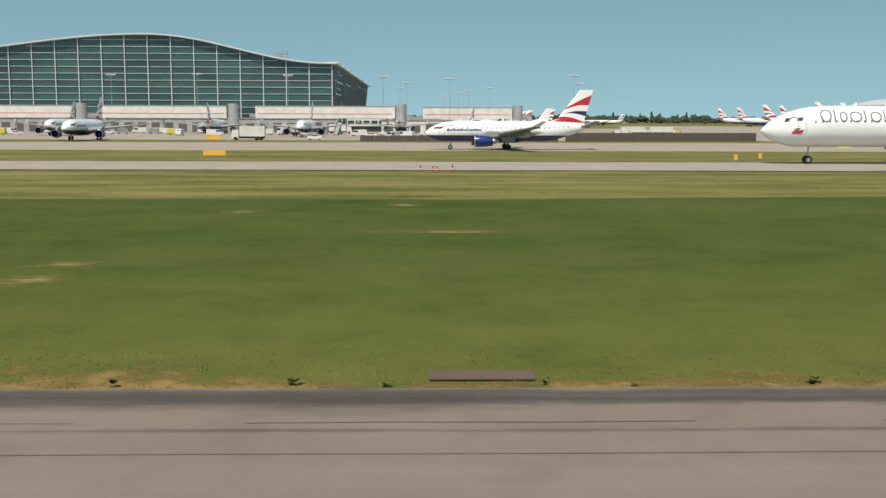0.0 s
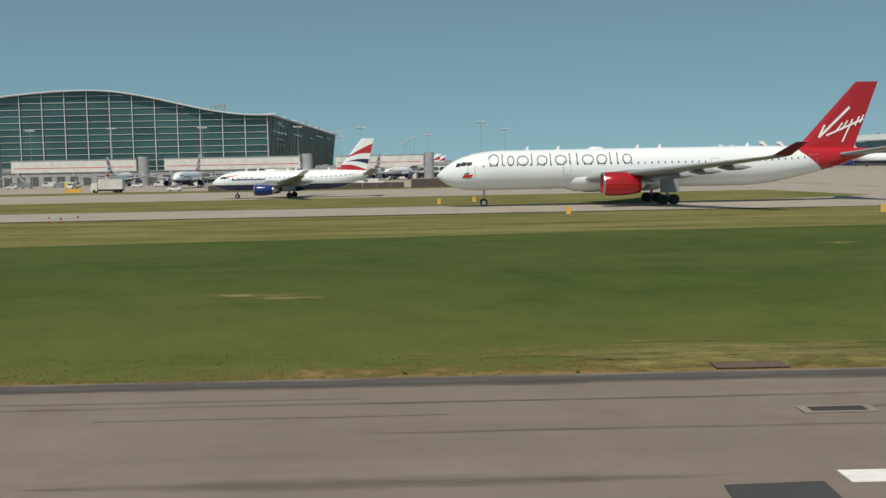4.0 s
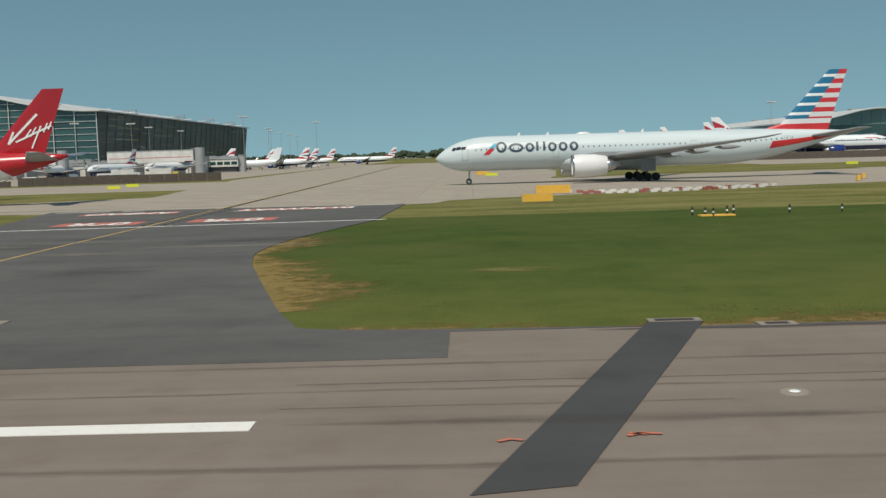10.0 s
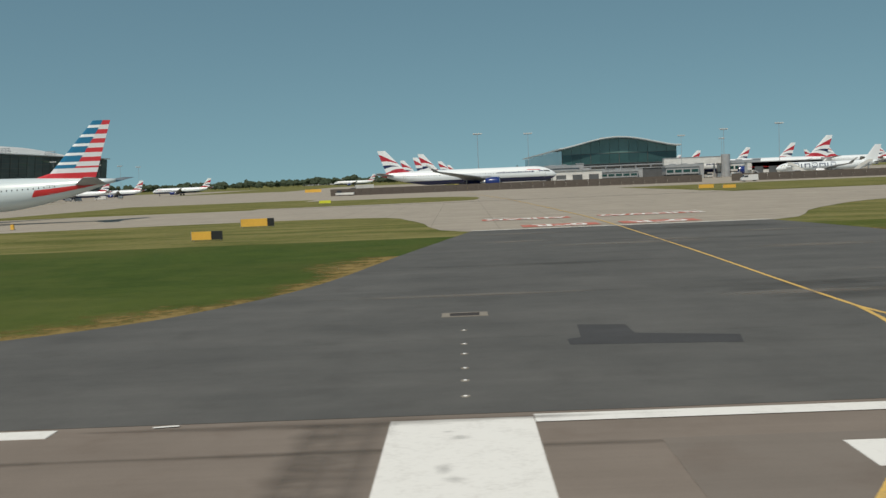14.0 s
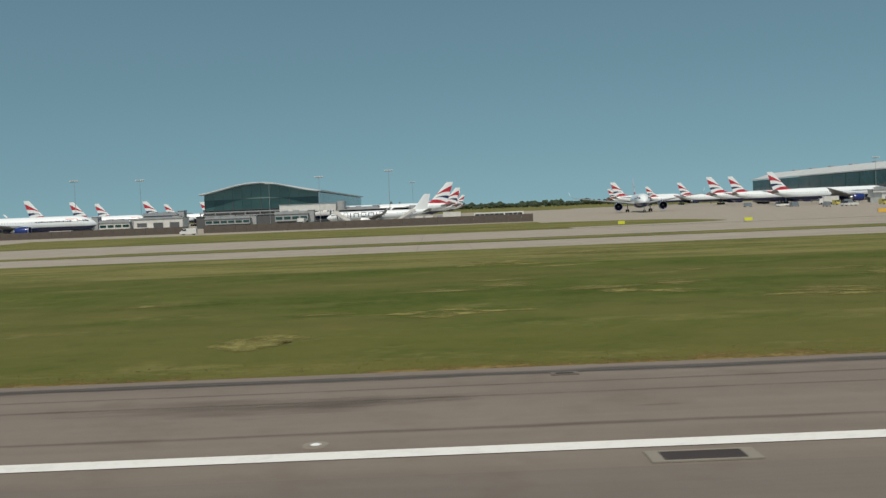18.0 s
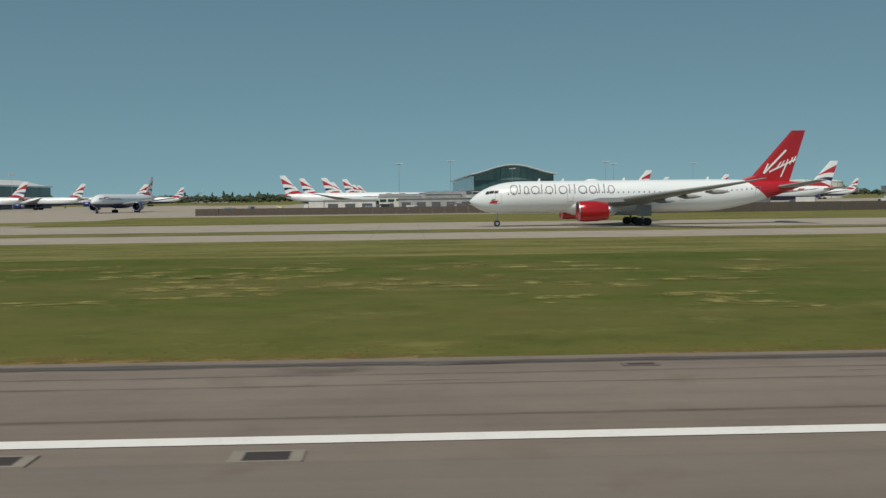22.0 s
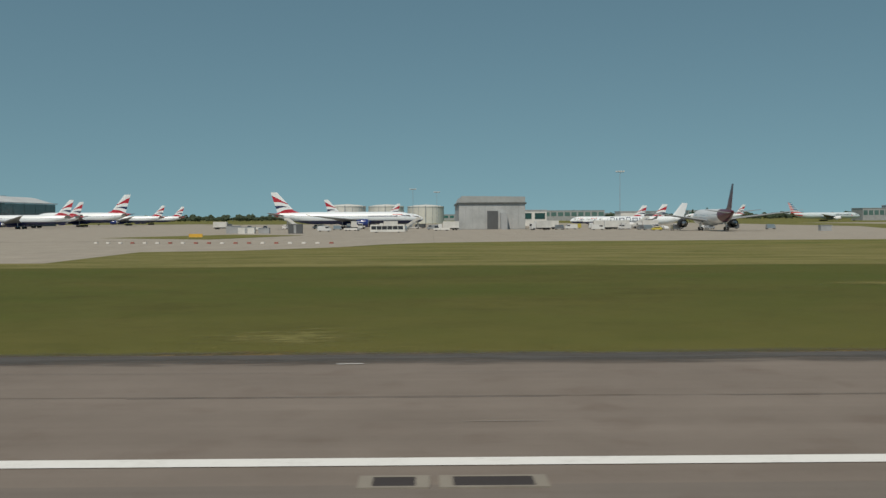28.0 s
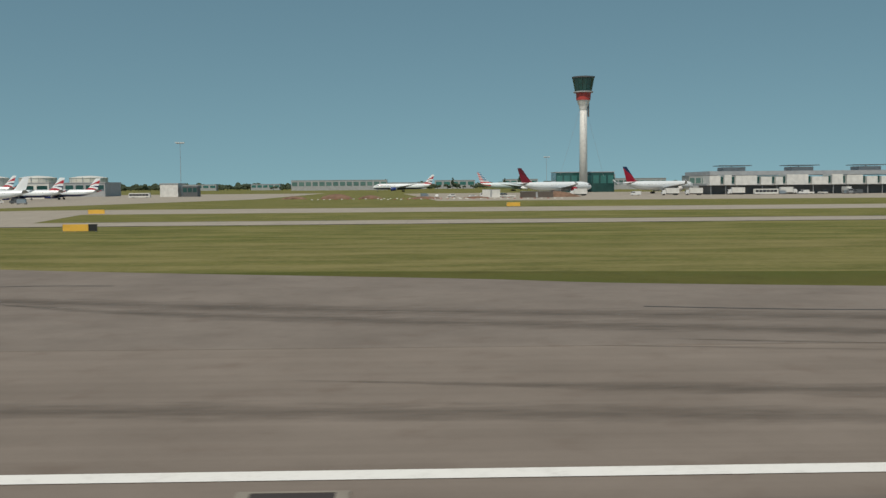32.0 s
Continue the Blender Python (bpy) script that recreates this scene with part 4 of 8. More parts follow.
    if fine:
        bm = new_bm()
        for x in xs:
            skin_patch(bm, T, x - 0.1, x + 0.1, wdeg - 3, wdeg + 3, 1, 0.02, 1, 1)
        tagged(part("window_row", bm, M["cabin"], ob, "row of cabin windows"), kind="stuff")
        for s in (-1,):
            wmesh = bpy.data.meshes.new("cabin_window")
            b2 = new_bm()
            a = 0.0
            z0, r = hull_ring(T, L * 0.4)[1], R
            lean = math.sin(radians(wdeg))
            q = [b2.verts.new((dx, -s * dz * lean * 0.9, dz)) for dx, dz in ((-0.09, -0.08), (-0.05, -0.14), (0.05, -0.14), (0.09, -0.08), (0.09, 0.08), (0.05, 0.14), (-0.05, 0.14), (-0.09, 0.08))]
            b2.faces.new(q if s < 0 else q[::-1])
            b2.to_mesh(wmesh)
            b2.free()
            for x in xs:
                w = piece("cabin_window", wmesh, M["cabin"], ob)
                w.location = skin(T, x, wdeg, s, 0.03)
    else:
        for s in (-1, 1):
            bm = new_bm()
            for x in xs:
                skin_patch(bm, T, x - 0.11, x + 0.11, wdeg - 3, wdeg + 3, s, 0.02, 1, 1)
            tagged(part("window_row", bm, M["cabin"], ob, "row of cabin windows"), kind="stuff")
    dm = livery.get("door", M["wing"])
    for s in (-1, 1):
        for dx in ([5.0 * R / 2.9, L * 0.29, L * 0.62, L * 0.845] if fine else [5.0 * R / 2.9, L * 0.845]):
            bm = new_bm()
            for a, b, c, d in ((-0.55, -0.5, -18, 24), (0.5, 0.55, -18, 24), (-0.5, 0.5, 23, 24), (-0.5, 0.5, -18, -17)):
                skin_patch(bm, T, dx + a, dx + b, c, d, s, 0.018, 1, 3)
            part("door_outline", bm, dm, ob, "outline of a cabin door")
    if livery.get("word"):
        x0, x1, deg, hi, widths, stroke, hollow, wmat = livery["word"]
        for s in (-1, 1):
            if fine:
                total = sum(widths) + 0.2 * (len(widths) - 1)
                k, x = (x1 - x0) * L / total, x0 * L
                for i, w in enumerate(widths):
                    bm = new_bm()
                    if hollow:
                        tall = 1.0 if w > 0.5 and i else 1.3
                        glyph_frame(bm, T, x, x + max(w * k, stroke * 1.01), deg - hi / 2, deg - hi / 2 + hi * tall, s, stroke, "bar" if w <= 0.5 else "ring")
                    else:
                        skin_patch(bm, T, x, x + w * k, deg - hi * 0.5, deg + hi * (0.5 if i % 3 else 0.8), s, 0.02, 2, 3)
                    part("name_bar", bm, wmat, ob)
                    x += (w + 0.2) * k
            else:
                bm = new_bm()
                word_bars(bm, T, x0 * L, x1 * L, deg, hi, s, widths, stroke, hollow)
                tagged(part("name_mark", bm, wmat, ob, "airline name drawn as plain bars"), kind="stuff")
    for spec in livery.get("marks", ()):
        x0, x1, d0, d1, lean, mmat = spec
        for s in (-1, 1):
            bm = new_bm()
            skin_patch(bm, T, x0 * L, x1 * L, d0, d1, s, 0.022, 4, 4, lean)
            part("logo_mark", bm, mmat, ob, "plain coloured emblem")
    if fine:
        for x in (L * 0.2, L * 0.27, L * 0.45, L * 0.5, L * 0.7):
            r, z = hull_ring(T, x)
            bm = new_bm()
            loft(bm, [[(x + dx, dy, z + r - 0.05) for dx, dy in ((0, 0.02), (0.5, 0.04), (0.5, -0.04), (0, -0.02))], [(x + 0.25 + dx, dy * 0.5, z + r + 0.45) for dx, dy in ((0, 0.02), (0.3, 0.04), (0.3, -0.04), (0, -0.02))]])
            part("antenna", bm, M["white_gloss"], ob)
        r, z = hull_ring(T, L * 0.36)
        bm = new_bm()
        loft(bm, [[(L * 0.36 + dx, 0.5 * q * math.cos(a), z + R - 0.1 + 0.42 * q * max(math.sin(a), -0.2)) for a in (i * math.pi / 6 for i in range(12))] for dx, q in ((-1.3, 0.2), (-0.6, 0.9), (0.6, 0.9), (1.5, 0.2))])
        part("radome_dome", bm, M["white_gloss"], ob, smooth=True)
    return ob


BA_HULL = {k: hull_mat("white_over_navy_hull", (0.8, 0.84, 0.86), (0.012, 0.022, 0.1), TYPES[k][2] - TYPES[k][1] * 0.42, tail=(RED, TYPES[k][0] * 0.93, TYPES[k][2] + TYPES[k][1], 0.5)) for k in TYPES}


def union_livery(kind, flowers=False):
    """White over navy with a ribbon tail."""
    d = dict(hull=BA_HULL[kind], fin=M["fin_ribbon"], fin_label="tail fin with red, white and blue bands", engine=M["blue_gloss"], engine_label="dark blue engine",
             winglet="curl" if kind == "a350" else ("fence" if kind in ("a319", "a321") else ""), word=(0.13, 0.33, 16 if kind not in ("a319", "a321") else 6, 9, [1, .9, .4, .9, .4, 1, 1, .7, 1, .4, .9, 1, 1, 1, .9], 0.2, False, M["navy"]),
             marks=[(0.09, 0.16, 30, 36, 0.6, M["red_logo"]), (0.075, 0.1, 22, 30, 0.4, M["navy"])])
    if flowers:
        d["marks"] = d["marks"] + [(0.2 + 0.055 * i, 0.225 + 0.055 * i + 0.01 * (i % 3), 8 + 9 * (i % 3), 24 + 9 * (i % 3), 0.8, M["red_logo"] if i > 5 else M["lettering"]) for i in range(11)]
    return d


RED_TAIL = dict(hull=M["hull_red_330"], fin=M["fin_red"], fin_label="glossy red tail fin", engine=M["red_gloss"], engine_label="glossy red engine", scribble=True,
                winglet="fence", winglet_mat=plain("maroon_winglet", (0.11, 0.012, 0.02), 0.35),
                word=(0.115, 0.435, 28, 30, [.9, .25, .6, 1, .25, .9, .2, 1, .4, .25, 1, .9, .4, .25, .8], 0.16, True, M["lettering"]), marks=[(0.055, 0.076, -16, -6, 0.3, M["red_logo"]), (0.06, 0.07, -4, 1, 0.2, M["lettering"])])
RED_TAIL_787 = dict(RED_TAIL, hull=M["hull_red_787"], winglet="", word=(0.115, 0.42, 26, 30, [.9, .25, .6, 1, .25, .9, .2, 1, .4, .25, 1, .9, .4, .25, .8], 0.16, True, M["lettering"]))
SILVER = dict(hull=M["hull_silver"], fin=M["fin_stripes"], fin_label="tail fin with red, white and blue stripes", engine=M["white_gloss"], engine_label="white engine",
              word=(0.147, 0.344, 17, 24, [1.1, 1.5, .9, .5, .3, .9, .9, .9], 0.42, True, M["slate"]),
              marks=[(0.116, 0.13, -4, 16, 1.1, M["red_logo"]), (0.13, 0.142, 16, 34, 0.9, M["cyan_logo"]), (0.80, 0.955, -22, 6, 0.6, M["red_logo"])])
NORDIC = dict(hull=M["hull"], fin=M["fin_white"], fin_label="white tail fin with a dark blue emblem", engine=M["white_gloss"], engine_label="white engine", winglet="curl",
              word=(0.16, 0.55, 14, 52, [1, .35, 1.1, 1.1, 1.2, .35, 1], 0.42, True, M["navy"]))
DARK_TAIL = dict(hull=M["hull_maroon"], fin=M["fin_dark"], fin_label="dark maroon tail fin", engine=M["dark"], engine_label="dark engine")
MAROON_TAIL = dict(hull=M["hull"], fin=M["fin_maroon"], fin_label="dark red tail fin", engine=M["red_gloss"], engine_label="red engine", winglet="fence")
BLUE_TAIL = dict(hull=M["hull"], fin=M["fin_blue"], fin_label="blue and red tail fin", engine=M["white_gloss"], engine_label="white engine", winglet="curl")


def stand(ob, x, y, rz):
    ob.matrix_basis = pose(x, y, 0.06, 0, 0, rz)
    return ob


# taxiing aircraft
stand(airliner("a319", "white and navy narrow-body airliner on the taxiway", union_livery("a319")), -3.2, 213.5, 0)
stand(airliner("a330", "white wide-body airliner with glossy red tail on the taxiway", RED_TAIL), 42.6, 150.5, 0)
stand(airliner("b777", "long silver airliner with striped tail on the taxiway", SILVER), 158.6, 187.2, 0)
stand(airliner("b787", "white airliner with red tail and red engines on the taxiway", RED_TAIL_787), 714.2, 185.3, 0)
stand(airliner("a350", "white and navy wide-body airliner taxiing nose-on across concrete", union_livery("a350"), False), 566.8, 448, 83)

# parked aircraft: one built of each kind, the rest copied
PARKED = {
    "ribbon_a350": ("a350", "white and navy wide-body airliner with ribbon tail parked nose-in", lambda: union_livery("a350")),
    "ribbon_777": ("b777", "white and navy long airliner with ribbon tail parked nose-in", lambda: union_livery("b777")),
    "ribbon_787": ("b787", "white and navy airliner with ribbon tail parked nose-in", lambda: union_livery("b787")),
    "ribbon_a380": ("a380", "white and navy double-deck airliner with tall ribbon tail", lambda: union_livery("a380")),
    "ribbon_a319": ("a319", "small white and navy airliner with ribbon tail on a stand", lambda: union_livery("a319")),
    "ribbon_a321": ("a321", "white and navy narrow-body airliner with ribbon tail", lambda: union_livery("a321")),
    "flowers_777": ("b777", "white long airliner with red flower decals and ribbon tail", lambda: union_livery("b777", True)),
    "nordic_a350": ("a321", "white airliner with large navy lettering and white tail", lambda: NORDIC),
    "silver_777": ("b777", "distant silver airliner with striped tail", lambda: SILVER),
    "red_a330": ("a330", "white airliner with dark red tail parked by the terminal", lambda: MAROON_TAIL),
    "blue_a330": ("a330", "white airliner with blue and red tail parked by the terminal", lambda: BLUE_TAIL),
    "dark_787": ("b787", "white airliner with dark maroon tail seen from behind", lambda: DARK_TAIL),
}
BUILT = {}


def park(key, tail_x, y, rz, group):
    """Park so that the fin tip is at tail_x when broadside, or the tail at y when end-on."""
    kind, label, livery = PARKED[key]
    L = TYPES[kind][0]
    if rz == 0:
        m = pose(tail_x - L, y, 0.06)
    elif rz == 180:
        m = pose(tail_x + L, y, 0.06, 0, 0, 180)
    else:
        a = radians(rz)
        m = pose(tail_x - L * math.cos(a), y - L * math.sin(a), 0.06, 0, 0, rz)
    if key not in BUILT:
        BUILT[key] = airliner(kind, label, livery(), False, group)
        BUILT[key].matrix_basis = m
        return BUILT[key]
    return tagged(copy_thing(BUILT[key], m), group=group)


for key, x, y, rz in (("ribbon_a350", 262.2, 418, 180), ("ribbon_787", 276, 491, 180), ("ribbon_787", 270, 568, 180), ("ribbon_787", 258.5, 644, 180), ("ribbon_777", 269, 712, 180), ("ribbon_787", 267, 775, 180), ("ribbon_777", 278, 845, 180), ("ribbon_787", 279, 915, 180), ("ribbon_787", 284, 990, 180)):
    park(key, x, y, rz, "airliners on the west side of the first satellite")
for key, x, y, rz in (("nordic_a350", 473, 430, 0), ("ribbon_777", 484, 516, 0), ("ribbon_787", 489, 588, 0), ("ribbon_787", 491, 686, 0), ("ribbon_777", 494.5, 840, 0), ("ribbon_787", 501, 945, 0)):
    park(key, x, y, rz, "airliners on the east side of the first satellite")
for key, x, y, rz in (("ribbon_787", 640.5, 509, 180), ("ribbon_787", 642.4, 584.5, 180), ("ribbon_777", 649, 657, 180), ("ribbon_787", 649, 737, 180), ("ribbon_a380", 643, 985, 180), ("ribbon_787", 657, 890, 180), ("ribbon_777", 653, 1065, 180)):
    park(key, x, y, rz, "airliners on the west side of the second satellite")
for key, x, y, rz in (("flowers_777", 883.5, 418, 0), ("ribbon_787", 898, 605, 0), ("ribbon_787", 880, 675, 0), ("ribbon_a380", 887.5, 754, 0), ("ribbon_787", 880, 880, 0), ("ribbon_787", 876, 965, 0)):
    park(key, x, y, rz, "airliners on the east side of the second satellite")
for key, x, y, rz in (("ribbon_777", 1028, 515, 180), ("ribbon_787", 1042, 638, 180), ("ribbon_787", 1084, 840, 0), ("nordic_a350", 1231, 480, 0), ("ribbon_a321", 1232, 525, 0), ("ribbon_a321", 1233, 580, 0), ("dark_787", 1216.4, 359, -93)):
    park(key, x, y, rz, "airliners on the remote stands")
for key, x, y, rz in (("ribbon_787", 1428, 1028, 0), ("silver_777", 1470.5, 1028, 180), ("red_a330", 1474.9, 648, 213), ("blue_a330", 1537, 622, 213)):
    park(key, x, y, rz, "airliners by the central terminal")
for key, x, y, rz in (("ribbon_a319", 47, 520, 0), ("nordic_a350", 66, 545, 0), ("ribbon_a319", 50.8, 610, 0), ("ribbon_a319", 74, 590, 0), ("ribbon_a321", 69, 660, 0), ("ribbon_a319", 72, 720, 0), ("ribbon_a321", 113, 750, 0), ("ribbon_a321", 209, 1060, 0),
                      ("ribbon_a319", -94.7, 308, 90), ("ribbon_a319", -41, 372, 88), ("ribbon_a319", -84, 400, -90), ("ribbon_a319", -12, 420, -90), ("ribbon_a319", -128, 385, 92), ("ribbon_a319", 20, 446, 72), ("ribbon_a319", 36, 482, 64)):
    park(key, x, y, rz, "airliners round the main terminal")


# ---- buildings ----
def main_terminal():
    x0, x1, y0, y1 = -287.0, -53.0, 600.0, 1005.0
    ob = empty("terminal_building", "glass and steel terminal with a wave-shaped roof", "terminal")

    def top(x):
        if x > -158:
            return 37.2 + 15.8 * (0.5 + 0.5 * math.cos(math.pi * min(1.0, (x + 158) / 103.0)))
        return 40.0 + 13.0 * (0.5 + 0.5 * math.cos(math.pi * max(-1.0, (x + 158) / 150.0)))

    # thin roof shell, its edge a little proud of the glass
    bm = new_bm()
    xs = [x0 - 6 + (x1 - x0 + 9) * i / 48 for i in range(49)]
    prof = [(x, top(x) + 0.35) for x in xs] + [(x, top(x) - 0.4) for x in xs[::-1]]
    loft(bm, [[(x, y, z) for x, z in prof] for y in (y0 - 2.6, y0 + 1, y1 + 4)])
    bmesh.ops.recalc_face_normals(bm, faces=bm.faces)
    part("roof", bm, M["roof_light"], ob, "pale curved metal roof")
    bm = new_bm()
    for u, v in zip(xs, xs[1:]):
        tube(bm, (u, y0 - 2.7, top(u) + 0.1), (v, y0 - 2.7, top(v) + 0.1), 0.42, seg=5)
    part("roof_rim", bm, M["mullion"], ob, "white tubular roof edge")
    # south glass wall: panes between columns and transoms
    step, storey = 13.0, 3.75
    cols = [x1 - step * i for i in range(19)]
    rows = [5.0 + storey * k for k in range(14)]
    for u, v in zip(cols[1:], cols):
        low = min(top(u), top(v)) - 0.9
        for r in rows:
            zt = min(r + storey - 0.12, low)
            if zt - r > 0.4:
                part("glass_pane", box(new_bm(), u + 0.15, v - 0.15, y0 + 0.1, y0 + 0.35, r + 0.1, zt), M["glass_pane"], ob)
        part("glass_crown", loft(new_bm(), [[(u, y, low), (v, y, low), (v, y, top(v) - 0.5), (u, y, top(u) - 0.5)] for y in (y0 + 0.12, y0 + 0.4)]), M["glass_pane"], ob)
    for x in cols:
        part("column", tube(new_bm(), (x, y0 - 0.7, 0), (x, y0 - 0.7, top(x) - 0.3), 0.34, 0.28), M["mullion"], ob)
    for r in rows:
        lim = [x for x in [x1 - 1.0 * i for i in range(234)] if top(x) - 1.2 > r]
        if lim:
            part("transom", box(new_bm(), min(lim), max(lim), y0 - 0.35, y0, r - 0.13, r + 0.11), M["mullion"], ob)
    part("base_wall", box(new_bm(), x0, x1, y0 + 0.1, y0 + 0.6, 0, 5), M["wall_dark"], ob)
    # east wall, leaning out, in dark glazing behind louvres and raking fins
    lean = lambda z: x1 - 3.0 + 4.0 * z / 36.0
    n = 26
    for k in range(n):
        ya, yb = y0 + 0.7 + (y1 - y0 - 0.7) * k / n, y0 + 0.7 + (y1 - y0 - 0.7) * (k + 1) / n
        part("east_pane", loft(new_bm(), [[(lean(0) - 1, y, 0), (lean(0), y, 0), (lean(36.4), y, 36.4), (lean(36.4) - 1, y, 36.4)] for y in (ya + 0.15, yb - 0.15)]), M["glass_east"], ob)
        part("east_fin", loft(new_bm(), [[(lean(z) + d, ya + w, z) for d, w in ((-0.2, -0.2), (0.3, -0.2), (0.3, 0.2), (-0.2, 0.2))] for z in (2.0, 36.5)]), M["louvre"], ob)
    for k in range(9):
        z = 3.5 + 3.75 * k
        part("louvre", box(new_bm(), lean(z) - 0.1, lean(z) + 0.5, y0 + 1, y1, z, z + 0.3), M["louvre"], ob)
    # added pale and grey streaks just off the panes imitate reflections in the glass
    rnd = random.Random(12)
    for k in range(34):
        z, ya = 5.0 + 3.75 * rnd.randint(0, 7) + rnd.uniform(0, 2.2), y0 + 5 + 330 * rnd.random() ** 1.5
        n, dz = rnd.uniform(12, 60), rnd.uniform(0.4, 1.3)
        part("sun_blind", loft(new_bm(), [[(lean(z) + 0.05, y, z - d), (lean(z) + 0.12, y, z - d), (lean(z + dz) + 0.12, y, z + dz - d), (lean(z + dz) + 0.05, y, z + dz - d)] for y, d in ((ya, 0), (ya + n, rnd.uniform(-0.6, 0.9)))]), M["glass_pale"] if k % 3 else M["streak_grey"], ob, "pale streak standing in for a reflection on the glass")
    for k in range(9):
        y = y0 + 18 + 45 * k
        part("roof_tie", tube(new_bm(), (x1 - 16, y, top(x1 - 16) + 0.3), (x1 + 2.4, y, 38.9), 0.3, seg=5), M["mullion"], ob)
    for x, y in ((-84, 612), (-66, 700), (-58, 790), (-58, 880), (-58, 960)):
        z = top(x) + 0.3
        bm = new_bm()
        for d in (-4, -1.3, 1.3, 4):
            tube(bm, (x + d, y, z - 0.3), (x + d, y, z + 4.2), 0.18, seg=5)
        box(bm, x - 5.2, x + 5.2, y - 1.6, y + 1.6, z + 1.5, z + 1.9)
        box(bm, x - 4.6, x + 4.6, y - 1.6, y + 1.6, z + 2.6, z + 2.8)
        box(bm, x - 3.5, x + 4.2, y - 1.4, y + 1.4, z + 3.8, z + 4.3)
        part("roof_gantry", bm, M["steel"], ob, "steel cleaning gantry on the roof")
    part("core", box(new_bm(), x0, x1 - 6, y0 + 2, y1 - 2, 0, 35), M["wall_dark"], ob)
    return ob


main_terminal()


def satellite(x0, x1, y0, y1, eave, crest, label):
    ob = empty("satellite_building", label, "terminal")
    w = x1 - x0
    top = lambda x: eave + (crest - eave) * (0.5 - 0.5 * math.cos(2 * math.pi * min(max((x - x0) / w * 0.92 + 0.06, 0), 1))) ** 0.8
    xs = [x0 - 2 + (w + 4) * i / 28 for i in range(29)]
    prof = [(x, top(x) + 0.35) for x in xs] + [(x, top(x) - 0.45) for x in xs[::-1]]
    bm = new_bm()
    loft(bm, [[(x, y, z) for x, z in prof] for y in (y0 - 4, y0 + 1, y1)])
    bmesh.ops.recalc_face_normals(bm, faces=bm.faces)
    part("roof", bm, M["roof_light"], ob, "pale curved roof with thin edge")
    bm = new_bm()
    for u, v in zip(xs, xs[1:]):
        tube(bm, (u, y0 - 4.1, top(u) + 0.05), (v, y0 - 4.1, top(v) + 0.05), 0.3, seg=5)
    part("roof_rim", bm, M["mullion"], ob, "white roof edge")
    mid = crest * 0.49
    n = 12
    for i in range(n):
        a, b = x0 + w * i / n, x0 + w * (i + 1) / n
        # upper panes are coloured paler to imitate the roof underside reflected in them
        part("upper_pane", loft(new_bm(), [[(a + 0.06, y, mid + 3.4), (b - 0.06, y, mid + 3.4), (b - 0.06, y, top(b) - 0.5), (a + 0.06, y, top(a) - 0.5)] for y in (y0, y0 + 0.3)]), M["glass_pale"], ob, "glazing coloured pale green for the roof's reflection")
        part("lower_pane", box(new_bm(), a + 0.06, b - 0.06, y0, y0 + 0.3, mid - 2.2, mid + 3.2), M["glass_pane"], ob)
        if i % 3 == 0:
            part("mullion", box(new_bm(), a - 0.12, a + 0.12, y0 - 0.3, y0 + 0.1, 0, mid + 3.4), M["louvre"], ob)
    for z in (mid - 2.3, mid + 3.2):
        part("transom", box(new_bm(), x0, x1, y0 - 0.15, y0, z, z + 0.2), M["louvre"], ob)
    part("balcony", box(new_bm(), x0 - 2, x1 + 2, y0 - 5, y0 - 0.3, mid - 3.6, mid - 3.0), M["wall_grey"], ob, "grey service balcony")
    for i in range(9):
        x = x0 - 1.5 + (w + 3) * i / 8
        part("pillar", tube(new_bm(), (x, y0 - 4.6, 0), (x, y0 - 4.6, mid - 3.6), 0.35, seg=8), M["wall_grey"], ob)
    part("base_wall", box(new_bm(), x0 - 1, x1 + 1, y0 + 0.35, y1 - 1, 0, mid - 2.4), M["wall_dark"], ob)
    for z0, z1 in ((3.0, 4.2), (6.0, 7.2)):
        part("floor_band", box(new_bm(), x0 - 1.2, x1 + 1.2, y0 - 0.6, y0 + 0.34, z0, z1), M["wall_grey"], ob)
    for s, x in ((-1, x0), (1, x1)):
        for k in range(12):
            ya, yb = y0 + (y1 - y0) * k / 12, y0 + (y1 - y0) * (k + 1) / 12
            part("side_pane", box(new_bm(), x - 0.25, x + 0.25, ya + 0.3, yb - 0.3, mid - 2.4, eave - 0.6), M["glass"], ob)
    part("core", box(new_bm(), x0 + 1, x1 - 1, y0 + 1, y1 - 1, 0.1, eave - 0.8), M["wall_dark"], ob)
    for k in range(6):
        y = y0 + 25 + 38 * k
        part("roof_vent", box(new_bm(), x0 + w * 0.4, x0 + w * 0.5, y, y + 6, crest - 0.3, crest + 0.9), M["steel"], ob)
    return ob


satellite(351, 411.5, 545, 850, 17.6, 23.0, "glass satellite terminal with a low wave roof")
satellite(744, 791, 602, 865, 18.6, 24.0, "glass satellite terminal with an arched pale roof")


